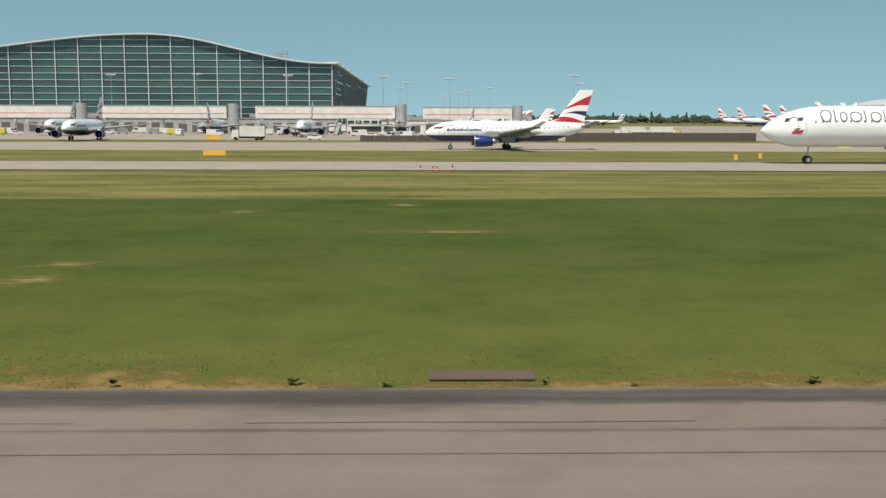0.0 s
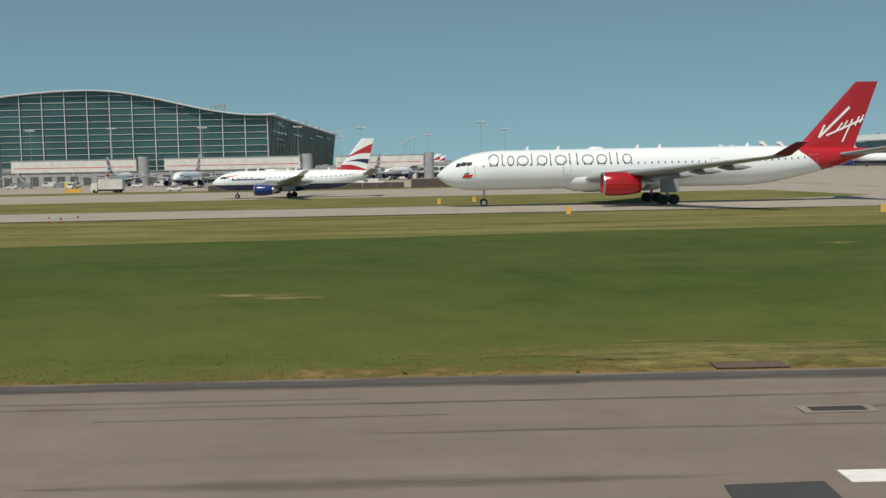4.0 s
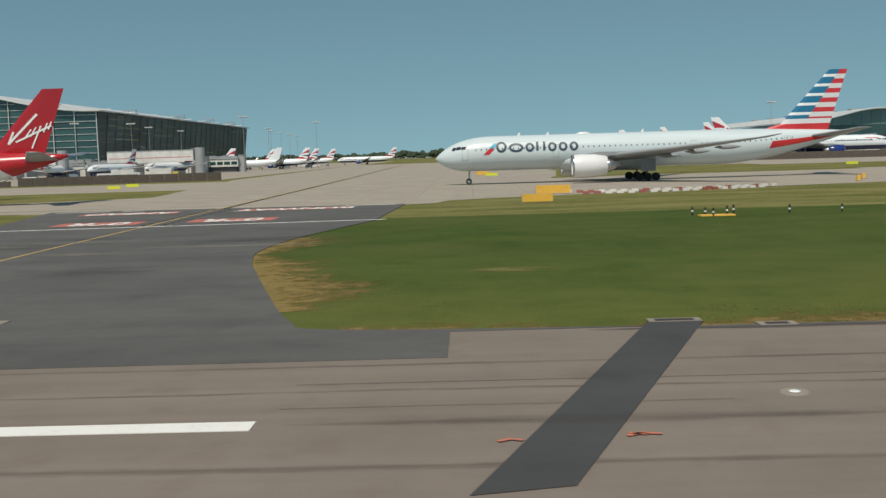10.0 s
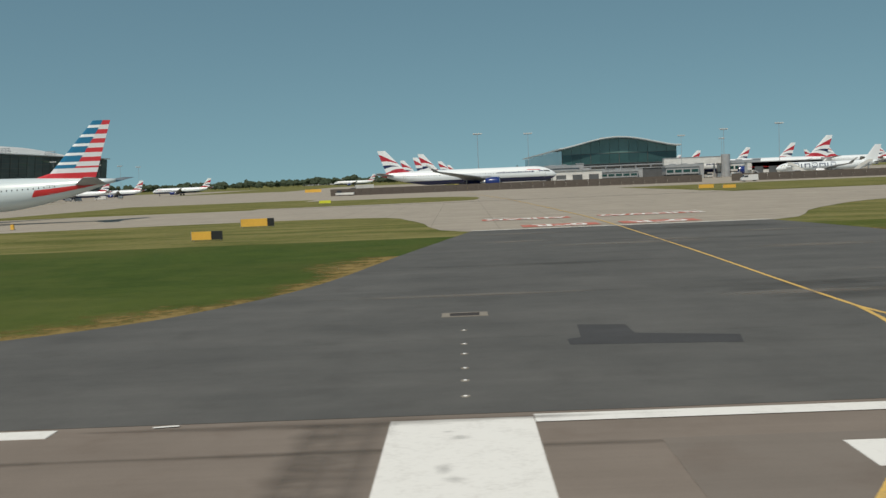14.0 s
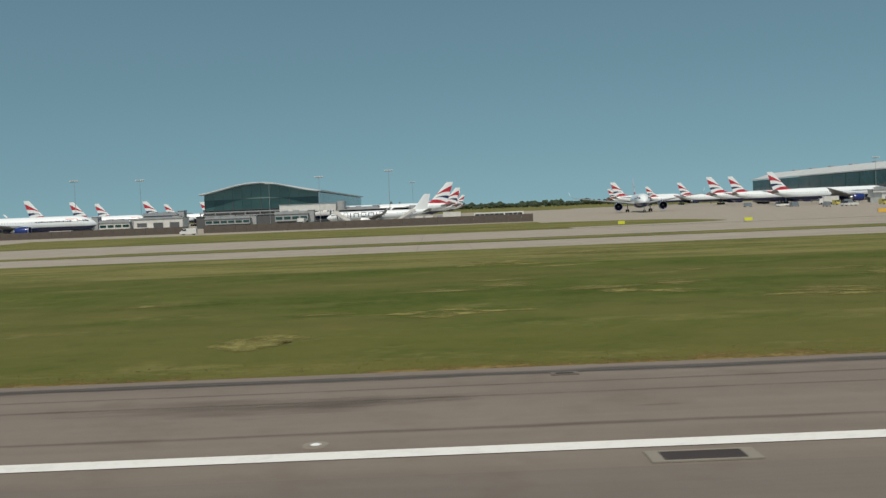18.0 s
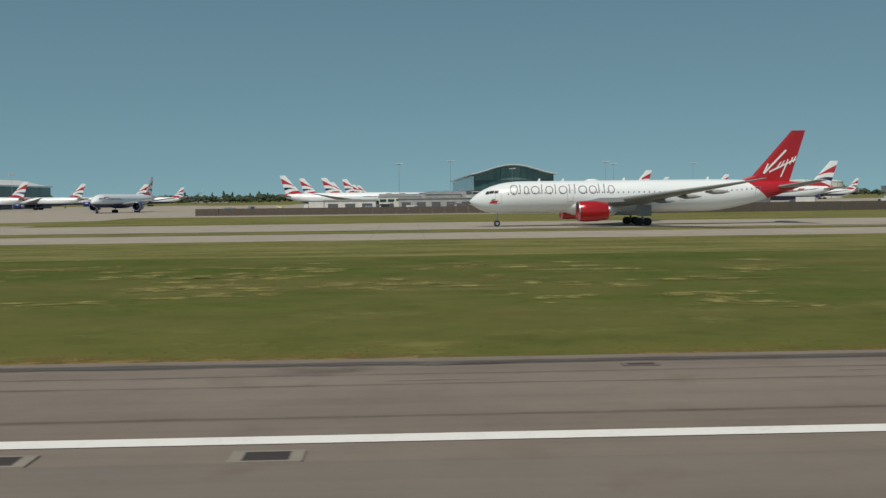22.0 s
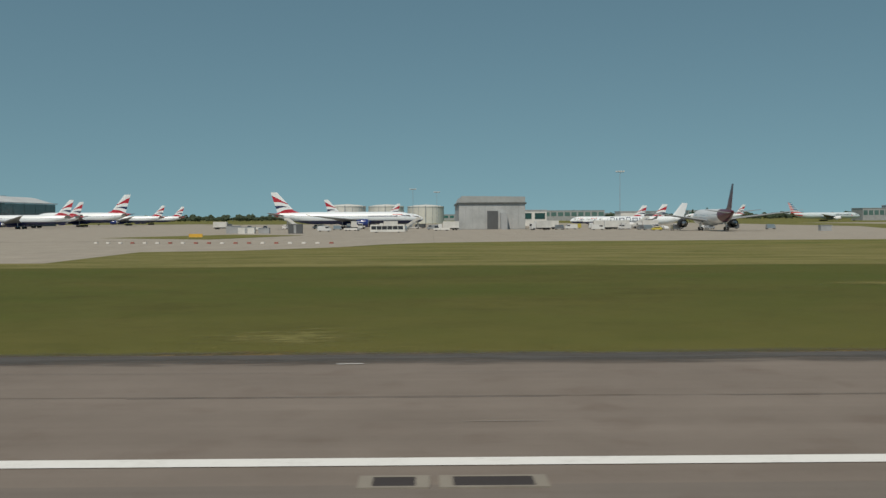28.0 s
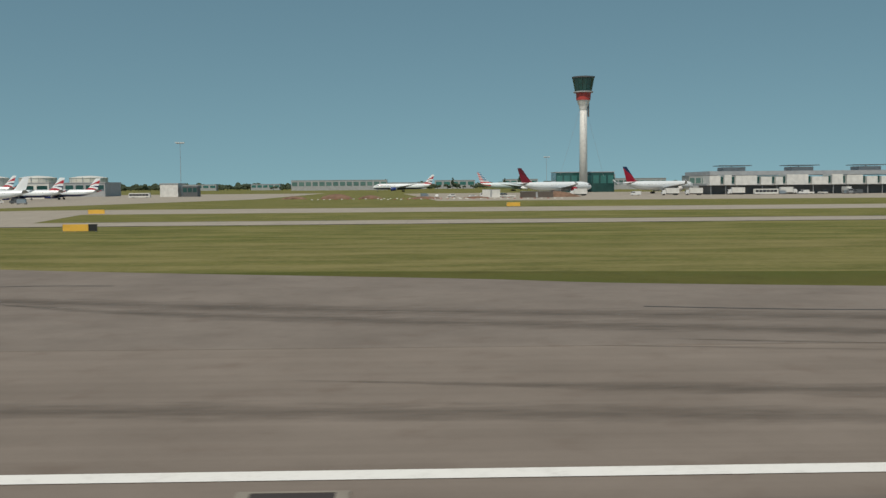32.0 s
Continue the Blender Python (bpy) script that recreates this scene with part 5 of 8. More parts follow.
def jet_bridge(x0, x1, y, z0, z1, red=True, label="white enclosed passenger bridge on posts"):
    ob = empty("jet_bridge", label, "jet bridge", "passenger bridges", (0, 0, 0))
    part("tunnel", box(new_bm(), x0, x1, y, y + 4, z0, z1), M["wall_white"], ob, "long white tunnel")
    if red:
        part("stripe", box(new_bm(), x0 + 1, x1 - 1, y - 0.03, y, z0 + (z1 - z0) * 0.34, z0 + (z1 - z0) * 0.39), M["red_logo"], ob, "thin red stripe")
    part("roof_lip", box(new_bm(), x0 - 0.2, x1 + 0.2, y - 0.2, y + 4.2, z1, z1 + 0.2), M["wall_grey"], ob)
    part("rotunda", tube(new_bm(), (x1 + 2.6, y + 2, 0), (x1 + 2.6, y + 2, z1 + 1.0), 2.3, seg=14), M["wall_grey"], ob, "grey rotunda drum")
    n = max(2, int((x1 - x0) / 14))
    for i in range(n):
        x = x0 + 3 + (x1 - x0 - 6) * i / (n - 1)
        part("post", tube(new_bm(), (x, y + 2, 0), (x, y + 2, z0), 0.35), M["steel"], ob)
    part("stair", loft(new_bm(), [[(x0 + 2, y - 1.5, z0), (x0 + 3, y - 1.5, z0), (x0 + 8, y - 1.5, 0), (x0 + 7, y - 1.5, 0)], [(x0 + 2, y - 0.4, z0), (x0 + 3, y - 0.4, z0), (x0 + 8, y - 0.4, 0), (x0 + 7, y - 0.4, 0)]]), M["steel"], ob)
    return ob


for a, b, y in ((-196, -147, 440), (-137, -84, 440), (-72, -14, 440), (-2, 38, 470), (-250, -206, 440)):
    jet_bridge(a, b, y, 6.2, 11.2)
for a, b, y, z in ((397, 425, 505, 10.2), (428, 462, 470, 6.5), (300, 344, 495, 7.5), (340, 352, 470, 6), (715, 742, 540, 6.5), (792, 815, 520, 6.5), (796, 836, 480, 5.2)):
    jet_bridge(a, b, y, z - 3.4, z, y < 500)


def gate_house(x, y, w, h, pale=True):
    """A stand's gate room: ground floor as a solid box coloured dark for its shade, glazed band, clad upper floor,
    stair tower and roof plant.
    """
    ob = empty("gate_house", "grey and white stand gate building with stair tower", "building", "gate buildings", (x, y, 0.02))
    skin_m = M["wall_white"] if pale else M["wall_grey"]
    # closed dark box imitates the shade of an open ground floor
    part("ground_floor", box(new_bm(), -w / 2 + 0.8, w / 2 - 0.8, 1.2, 9, -0.02, h * 0.38), M["wall_dark"], ob)
    part("upper_floor", box(new_bm(), -w / 2, w / 2, 0, 9.4, h * 0.38, h * 0.94), skin_m, ob)
    n = max(3, int(w / 3.5))
    for i in range(n):
        a = -w / 2 + w * (i + 0.1) / n
        part("window", box(new_bm(), a, a + w * 0.8 / n, -0.1, 0, h * 0.52, h * 0.74), M["glass"], ob)
    part("roof", box(new_bm(), -w / 2 - 0.4, w / 2 + 0.4, -0.4, 9.8, h * 0.94, h), M["wall_grey"], ob)
    part("stair_tower", box(new_bm(), w / 2 - 0.2, w / 2 + 2.8, 2, 7.5, -0.02, h * 1.16), M["wall_grey"], ob, "plain grey stair tower")
    part("tower_cap", box(new_bm(), w / 2 - 0.4, w / 2 + 3.0, 1.8, 7.7, h * 1.16, h * 1.2), M["steel"], ob)
    for i in range(2):
        part("roof_unit", box(new_bm(), -w * 0.32 + i * w * 0.34, -w * 0.32 + i * w * 0.34 + 2.6, 3, 6, h, h + 1.3), M["steel"], ob)
    part("rail", box(new_bm(), -w / 2, w / 2, -0.3, -0.24, h, h + 0.9), M["steel"], ob)
    return ob


for x, y, w, h, pale in ((-28, 486, 18, 8.6, True), (-4, 478, 16, 7.6, True), (40, 512, 18, 8.6, True), (-74, 500, 20, 9.0, False), (-118, 480, 22, 9.0, True), (-160, 486, 22, 8.6, False),
                         (304, 476, 18, 8.2, False), (326, 470, 14, 6.4, True), (344, 482, 16, 9.6, False), (372, 500, 22, 6.0, False), (404, 496, 16, 7.4, False), (434, 508, 18, 8.6, True),
                         (700, 500, 20, 7.8, True), (722, 512, 18, 9.0, False), (748, 540, 20, 6.2, False), (778, 545, 18, 6.6, True), (806, 512, 20, 8.0, False), (832, 500, 16, 7.0, True)):
    gate_house(x, y, w, h * 0.82, pale)


def wall_run(x0, x1, y0, y1, h, n):
    ob = empty("blast_wall", "long dark brown blast wall at the apron edge", "wall", "blast walls", (x0, y0, 0))
    d = Vector((x1 - x0, y1 - y0))
    step = d / n
    rz = math.degrees(math.atan2(d.y, d.x))
    me = bpy.data.meshes.new("wall_panel")
    bm = box(new_bm(), 0.03, step.length - 0.03, -0.15, 0.15, 0, h)
    bm.to_mesh(me)
    bm.free()
    for i in range(n):
        p = piece("wall_panel", me, M["fence"], ob)
        p.matrix_basis = pose(step.x * i, step.y * i, 0.02, 0, 0, rz)
    return ob


wall_run(246, 384, 392, 372, 2.6, 34)
wall_run(392, 507, 362, 337, 2.6, 29)
wall_run(631, 752, 350, 338, 2.4, 30)
wall_run(772, 902, 300, 318, 2.8, 32)
wall_run(36, 92, 290, 300, 2.4, 14)
wall_run(-20, 34, 286, 290, 1.6, 14)


def tank(x, y, r, h):
    ob = empty("storage_tank", "pale steel fuel storage tank", "tank", "fuel tanks", (x, y, 0))
    part("shell", tube(new_bm(), (0, 0, 0), (0, 0, h), r, seg=40), M["tank"], ob, smooth=False)
    bm = new_bm()
    loft(bm, [[(q * r * math.cos(2 * math.pi * i / 40), q * r * math.sin(2 * math.pi * i / 40), h + z) for i in range(40)] for q, z in ((1.02, 0), (1.02, 0.4), (0.6, 1.7), (0.1, 2.3))])
    part("dome", bm, M["tank"], ob)
    for k in range(16):
        a = 2 * math.pi * k / 16
        part("rib", box(new_bm(), r * math.cos(a) - 0.15, r * math.cos(a) + 0.15, r * math.sin(a) - 0.15, r * math.sin(a) + 0.15, 0, h + 0.6), M["steel"], ob)
    part("ladder", box(new_bm(), -0.4, 0.4, -r - 0.5, -r - 0.1, 0, h + 1), M["steel"], ob)
    return ob


for x, y, r in ((1034, 905, 17), (1068, 930, 16), (1104, 960, 17)):
    tank(x, y, r, 15.5)


def shed():
    x0, x1, y0, y1 = 1122, 1152.5, 467, 545
    ob = empty("cargo_shed", "grey steel maintenance shed with flat roof", "building")
    part("wall", box(new_bm(), x0, x1, y0, y1, 0, 11.6), M["wall_grey"], ob)
    part("roof_band", box(new_bm(), x0 - 0.6, x1 + 0.6, y0 - 0.6, y1 + 0.6, 11.6, 12.4), M["louvre"], ob, "dark roof band")
    part("upper_wall", loft(new_bm(), [[(x0, y, 12.4), (x1, y, 12.4), (x1, y, 15.0), (x0 + 1.5, y, 15.4)] for y in (y0 - 0.2, y1)]), M["roof"], ob)
    for i in range(10):
        a = x0 + 0.2 + 3.03 * i
        part("cladding_sheet", box(new_bm(), a, a + 2.9, y0 - 0.12, y0, 0.3, 11.4), M["shed_sheet"], ob)
    part("shutter", box(new_bm(), x0 + 13, x0 + 18, y0 - 0.25, y0 - 0.13, 0, 8.5), M["wall_dark"], ob, "dark roller shutter")
    part("annex", box(new_bm(), x0 + 19, x0 + 22, y0 - 5, y0 - 0.3, 0, 7.5), M["wall_grey"], ob)
    for k in range(9):
        ya = y0 + 2 + 8.4 * k
        part("side_sheet", box(new_bm(), x1, x1 + 0.15, ya, ya + 8.1, 0.3, 11.4), M["glass_east"], ob)
    return ob


shed()


def tower(x, y):
    ob = empty("control_tower", "tall white control tower with dark glass cab", "tower", "", (x, y, 0))
    ring = lambda r, z, n=20: [(r * math.cos(2 * math.pi * i / n), r * math.sin(2 * math.pi * i / n), z) for i in range(n)]
    part("shaft", loft(new_bm(), [ring(3.2, 0), ring(2.9, 40), ring(2.7, 66)]), M["wall_white"], ob, "slender white shaft", True)
    part("neck", loft(new_bm(), [ring(2.6, 62), ring(3.4, 66), ring(5.2, 70.5)]), M["wall_white"], ob)
    part("red_band", loft(new_bm(), [ring(5.4, 70.5), ring(5.8, 76.2)]), M["tower_red"], ob, "red-brown cladding band")
    part("gallery", loft(new_bm(), [ring(7.4, 76.2), ring(7.7, 76.6), ring(7.6, 77.2)]), M["wall_grey"], ob)
    for k in range(14):
        a0, a1 = 2 * math.pi * k / 14, 2 * math.pi * (k + 0.93) / 14
        bm = new_bm()
        loft(bm, [[(r * math.cos(a), r * math.sin(a), z) for a in (a0, a1) for r in ((q, q - 0.3) if a == a0 else (q - 0.3, q))] for q, z in ((6.5, 77.3), (8.5, 87.4))])
        part("cab_pane", bm, M["glass"], ob)
    part("cab_core", loft(new_bm(), [ring(5.9, 77.2), ring(7.9, 87.2)]), M["wall_dark"], ob)
    part("cab_roof", loft(new_bm(), [ring(8.8, 87.4), ring(8.9, 88.4), ring(4, 89.0)]), M["wall_dark"], ob)
    for k in range(3):
        a = 2.1 * k + 0.5
        part("stay", tube(new_bm(), (2.6 * math.cos(a), 2.6 * math.sin(a), 64), (20 * math.cos(a), 20 * math.sin(a), 12), 0.06, seg=5), M["steel"], ob)
    part("service_duct", box(new_bm(), 3.2, 4.4, -0.8, 0.8, 58, 71), M["wall_dark"], ob)
    return ob


tower(1539, 784)


def block(name, x0, x1, y0, y1, h, wall, label, bays=0, band=None, cat="building"):
    ob = empty(name, label, cat)
    part("wall", box(new_bm(), x0, x1, y0, y1, 0, h), wall, ob)
    part("parapet", box(new_bm(), x0 - 0.3, x1 + 0.3, y0 - 0.3, y1 + 0.3, h, h + 0.6), M["wall_grey"], ob)
    for i in range(bays):
        a = x0 + (x1 - x0) * (i + 0.12) / bays
        b = x0 + (x1 - x0) * (i + 0.88) / bays
        part("window", box(new_bm(), a, b, y0 - 0.12, y0, h * 0.45, h * 0.85), band or M["glass"], ob)
    return ob


block("tower_base", 1520, 1566, 800, 830, 15.5, M["glass"], "low green glass building under the control tower", 8, M["glass_high"])
block("apron_office", 1253, 1263, 690, 700, 7, M["wall_dark"], "small dark glass and metal apron building", 3)
block("apron_store", 1238, 1250, 690, 712, 8.6, M["wall_white"], "plain white metal store", 0)
block("remote_hangar", 1165, 1182, 640, 660, 9.5, M["wall_white"], "white service building behind the stands", 2)
for x, w, h in ((1190, 70, 15), (1275, 60, 14), (1345, 80, 13), (1440, 70, 17), (1120, 50, 12), (200, 90, 12), (330, 70, 10), (20, 80, 11), (1560, 60, 18), (1000, 60, 12)):
    block("far_office", x, x + w, 1780, 1800, h * 0.85, M["wall_grey"], "distant grey office block with pale glass", 5, M["glass_high"])
block("central_terminal", 1225, 1365, 1500, 1530, 14.5, M["wall_grey"], "long low glazed terminal beyond the taxiways", 14, M["glass_pale"])
for x, w, y, h in ((1578, 30, 1100, 13), (1610, 14, 1096, 16), (1630, 60, 1140, 12), (1700, 46, 1080, 14), (1752, 90, 1120, 13)):
    block("central_terminal", x, x + w, y, y + 30, h, M["wall_grey"], "low pale terminal block beyond the taxiways", max(4, w // 6), M["glass_pale"])
block("low_terminal", 905 + 230, 1180, 760, 800, 10, M["wall_grey"], "grey service hall beyond the stands", 6)


def pier():
    """Terminal pier: raised white boxes over an undercroft whose shade is a solid dark box."""
    ob = empty("terminal_pier", "white boxy terminal pier raised on posts", "terminal")
    # solid box coloured dark in place of the shade under the pier
    part("undercroft", box(new_bm(), 1575, 1860, 566, 590, 0, 5), M["wall_dark"], ob)
    part("gallery", box(new_bm(), 1572, 1862, 562, 592, 5, 6), M["wall_grey"], ob)
    random.seed(4)
    x = 1573.0
    while x < 1858:
        w = random.choice((4, 6, 9, 12))
        part("white_box", box(new_bm(), x, x + w, 560.5, 574, 5.2, random.choice((9.6, 10.4, 10.8))), M["wall_white"], ob)
        part("dark_bay", box(new_bm(), x + w, x + w + 2.2, 563, 574, 5.6, 9.8), M["glass"], ob)
        part("post", tube(new_bm(), (x + 1, 561.5, 0), (x + 1, 561.5, 5.2), 0.25, seg=6), M["steel"], ob)
        x += w + 2.2
    part("rear_roof", box(new_bm(), 1580, 1860, 585, 640, 10.8, 13.2), M["wall_grey"], ob)
    for k in range(7):
        a = 1590 + 40 * k
        part("roof_plant", box(new_bm(), a, a + 13, 592, 604, 13.2, 15.5), M["wall_grey"], ob)
        part("roof_canopy", box(new_bm(), a - 2, a + 16, 590, 606, 16.2, 16.6), M["wall_dark"], ob)
        part("canopy_post", box(new_bm(), a + 6, a + 6.4, 597, 597.4, 15.5, 16.2), M["steel"], ob)
    return ob


pier()


# ---- runway and taxiway markings ----
def paint(name, label, material, z=0.075):
    """Returns a bmesh and a finisher for one painted marking."""
    bm = new_bm()
    return bm, lambda: tagged(part(name, bm, material), label, kind="structure")


def strip(name, label, material, pts, w, z=0.075):
    bm, done = paint(name, label, material)
    ribbon_line(bm, pts, w, z)
    return done()


def rect(name, label, material, x0, x1, y0, y1, z=0.06):
    return slab(name, [(x0, y0), (x1, y0), (x1, y1), (x0, y1)], z, material, label, 0.016)


def smear(name, label, pts, w, mat="smear", z=0.066, blunt=False):
    """A worn or rubbered streak that fades to both sides."""
    bm = new_bm()
    total = sum((Vector(b) - Vector(a)).length for a, b in zip(pts, pts[1:]))
    taper = min(total * 0.35, w * 6)
    thin = lambda r: 1.0 if blunt else max(0.02, min(1.0, r / taper, (total - r) / taper))
    feather_strip(bm, pts, 0.0, lambda r: w / 2 * thin(r), z)
    feather_strip(bm, pts, 0.0, lambda r: -w / 2 * thin(r), z)
    return tagged(part(name, bm, M[mat]), label, kind="structure")


strip("edge_line", "continuous white painted runway edge line", M["white_paint"], [(297.52, 22.95), (380, 22.84), (2600, 22.84)], 0.74, 0.064)
for x, y, n in ((33.2, 23.0, 15.6), (65.5, 22.8, 15.9), (97.6, 23.3, 14.4), (129.7, 24.05, 15.6), (159.7, 23.6, 15.6), (191.0, 23.1, 15.6), (222.6, 23.0, 15.6), (254.5, 23.05, 15.6), (286.3, 23.05, 15.6)):
    rect("edge_dash", "long white painted edge dash", M["white_paint"], x - n, x, y - 0.36, y + 0.36)
    smear("worn_band", "faint worn band in line with the edge dashes", [(x + 0.6 + 2.8 * i, y) for i in range(6)], 1.0)
rect("threshold_bar", "broad white painted threshold bar", M["white_paint"], 294.2, 297.5, -24, 23.1)
for i in range(12):
    y = 18.35 - 3.6 * i - (1.8 if i > 5 else 0)
    rect("threshold_stripe", "white painted threshold stripe", M["white_paint"], 303.5, 333.5, y, y + 1.8)
for x in (751.2, 1040):
    rect("touchdown_mark", "broad white touchdown marking", M["white_paint"], x, x + 22.5, 15.9, 18.95)
for x in range(320, 2500, 50):
    rect("centre_dash", "white runway centre line dash", M["white_paint"], x, x + 30, -3.4, -2.5)

YEL = M["yellow_paint"]
for pts, w in (([(135.6, 92), (135.9, 70), (136.3, 50), (136.5, 38.6)], 0.19),
               ([(136.5, 39.5), (136.1, 36.2), (135.5, 34), (134.4, 30.9), (133.1, 28.2), (131.6, 25.2), (130.3, 23.3), (126, 17), (118, 8), (104, 0)], 0.19),
               ([(136.5, 39.5), (137.1, 35.4), (138, 32.1), (139.1, 29.7), (140.4, 27.4), (142.2, 24.8), (143.7, 22.9), (149, 16), (158, 8), (172, 0)], 0.19),
               ([(135.6, 92), (134.9, 130), (133.7, 203), (131, 343), (126, 600)], 0.2),
               ([(311.8, 103), (311.6, 70), (311.2, 48), (311.1, 38.5)], 0.19),
               ([(311.1, 39), (310.6, 35.2), (309.6, 31), (308.4, 27.1), (306.6, 23.5), (305.6, 21.7), (300, 13), (286, 2)], 0.19),
               ([(311.1, 39), (311.7, 33.4), (312.8, 28.9), (314, 25.8), (315.1, 23.6), (316.5, 21), (318.9, 17.4), (326, 9), (340, 2)], 0.19),
               ([(311.8, 103), (311, 140), (306, 240), (298, 330)], 0.2),
               ([(843, 160), (844.3, 130), (844.5, 84), (844.6, 58), (844.5, 42), (844.1, 37.1)], 0.19),
               ([(844.1, 37.6), (843, 32), (842, 29.1), (840.1, 25.2), (838.7, 22.8), (835.7, 18.4), (828, 10), (812, 2)], 0.29),
               ([(844.1, 37.3), (844.8, 34.9), (845.8, 31.1), (848.5, 25), (853, 18), (862, 9), (880, 2)], 0.2),
               ([(844.1, 37.3), (844.2, 33), (844.4, 27.9), (845.6, 22), (849, 14), (856, 5)], 0.2)):
    strip("guide_line", "yellow painted taxi guide line", YEL, smooth_line(pts), w, 0.0685 + 0.001 * (len(pts) % 4))
strip("guide_line", "dark tyre-marked line beside the taxi line", M["patch"], smooth_line([(135.6, 122), (134.3, 203), (131.6, 343), (126.7, 600)]), 0.4, 0.07)
strip("guide_line", "yellow shoulder line", YEL, smooth_line([(800, 128), (812, 128), (828, 124), (842, 118)]), 0.25)

# holding positions with red-backed warnings facing the taxiing pilots
WP = M["white_paint"]
strip("holding_bar", "pale painted holding position bar", WP, [(120.5, 90.6), (157, 92.8)], 0.55)
strip("holding_bar", "pale painted holding position bar", WP, [(297, 103.0), (327.2, 103.2)], 0.55)
strip("holding_bar", "pale painted holding position bar", WP, [(822, 122.5), (884, 121.5)], 0.45)
for x0, x1, y in ((115.5, 122, 121.8), (123.5, 126, 121.6), (150, 156, 120.4), (299, 302, 131), (322, 326, 131), (150.5, 152, 120.2)):
    strip("holding_dash", "pale painted holding dash", WP, [(x0, y), (x1, y)], 0.6)
for k in range(12):
    y = 93.6 + 2.3 * k
    rect("lead_dash", "yellow painted lead dash", YEL, 134.6, 134.9, y, y + 1.2)
    rect("lead_dash", "yellow painted lead dash", YEL, 136.6, 136.9, y, y + 1.2)


def ground_word(body, x, y, size):
    """A word painted on a red ground, to be read by one who comes from the north."""
    wide = size * 0.66 * len(body)
    bed = rect("warning_bed", "red painted ground under white letters", M["red_paint"], x - wide / 2 - 0.5, x + wide / 2 + 0.5, y - size * 0.6, y + size * 0.6, 0.08)
    cu = bpy.data.curves.new("warning_word", "FONT")
    cu.body, cu.size, cu.align_x, cu.align_y, cu.offset = body, size, "CENTER", "CENTER", 0.1
    tmp = bpy.data.objects.new("warning_word", cu)
    me = bpy.data.meshes.new_from_object(tmp)
    bpy.data.objects.remove(tmp)
    me.name = "warning_word"
    ob = piece("warning_word", me, WP)
    me.transform(Matrix.Diagonal((1, 1.5, 1, 1)))
    ob.matrix_basis = pose(x, y, 0.09, 0, 0, 180)
    return tagged(ob, "white painted warning letters on red ground", kind="structure")


ground_word("RUNWAY", 145, 116.5, 3.0)
ground_word("AHEAD", 126.5, 115.5, 3.0)
ground_word("09R", 142, 98.5, 3.6)
ground_word("09R", 129.5, 97.5, 3.6)
ground_word("RUNWAY", 319.5, 127, 3.0)
ground_word("AHEAD", 304, 126.5, 3.0)
ground_word("09R", 317, 108.5, 3.6)
ground_word("09R", 306.5, 108.5, 3.6)
ground_word("RUNWAY", 852.5, 131.5, 3.2)
ground_word("AHEAD", 835.5, 131.5, 3.2)
ground_word("09R", 850, 126, 2.8)
ground_word("09R", 838, 126, 2.8)


# ---- drains, patches and wear in the pavement ----
def drain(x, y, w, d=0.75, turn=0.0, collar=0.2, rim="collar", lid="pit"):
    ob = empty("surface_drain", "sunken iron drain grate with concrete collar", "drain", "runway drains", (x, y, 0.072), turn)
    bm = new_bm()
    c = collar * 1.5
    e = collar * 0.55
    for a0, a1, b0, b1 in ((-w / 2 - c, w / 2 + c, -d / 2 - e, -d / 2), (-w / 2 - c, w / 2 + c, d / 2, d / 2 + e), (-w / 2 - c, -w / 2, -d / 2, d / 2), (w / 2, w / 2 + c, -d / 2, d / 2)):
        box(bm, a0, a1, b0, b1, -0.02, 0.012)
    bmesh.ops.remove_doubles(bm, verts=bm.verts, dist=0.001)
    part("collar", bm, M[rim], ob)
    part("grate", box(new_bm(), -w / 2, w / 2, -d / 2, d / 2, -0.02, 0.006), M[lid], ob, "dark iron grate")
    return ob


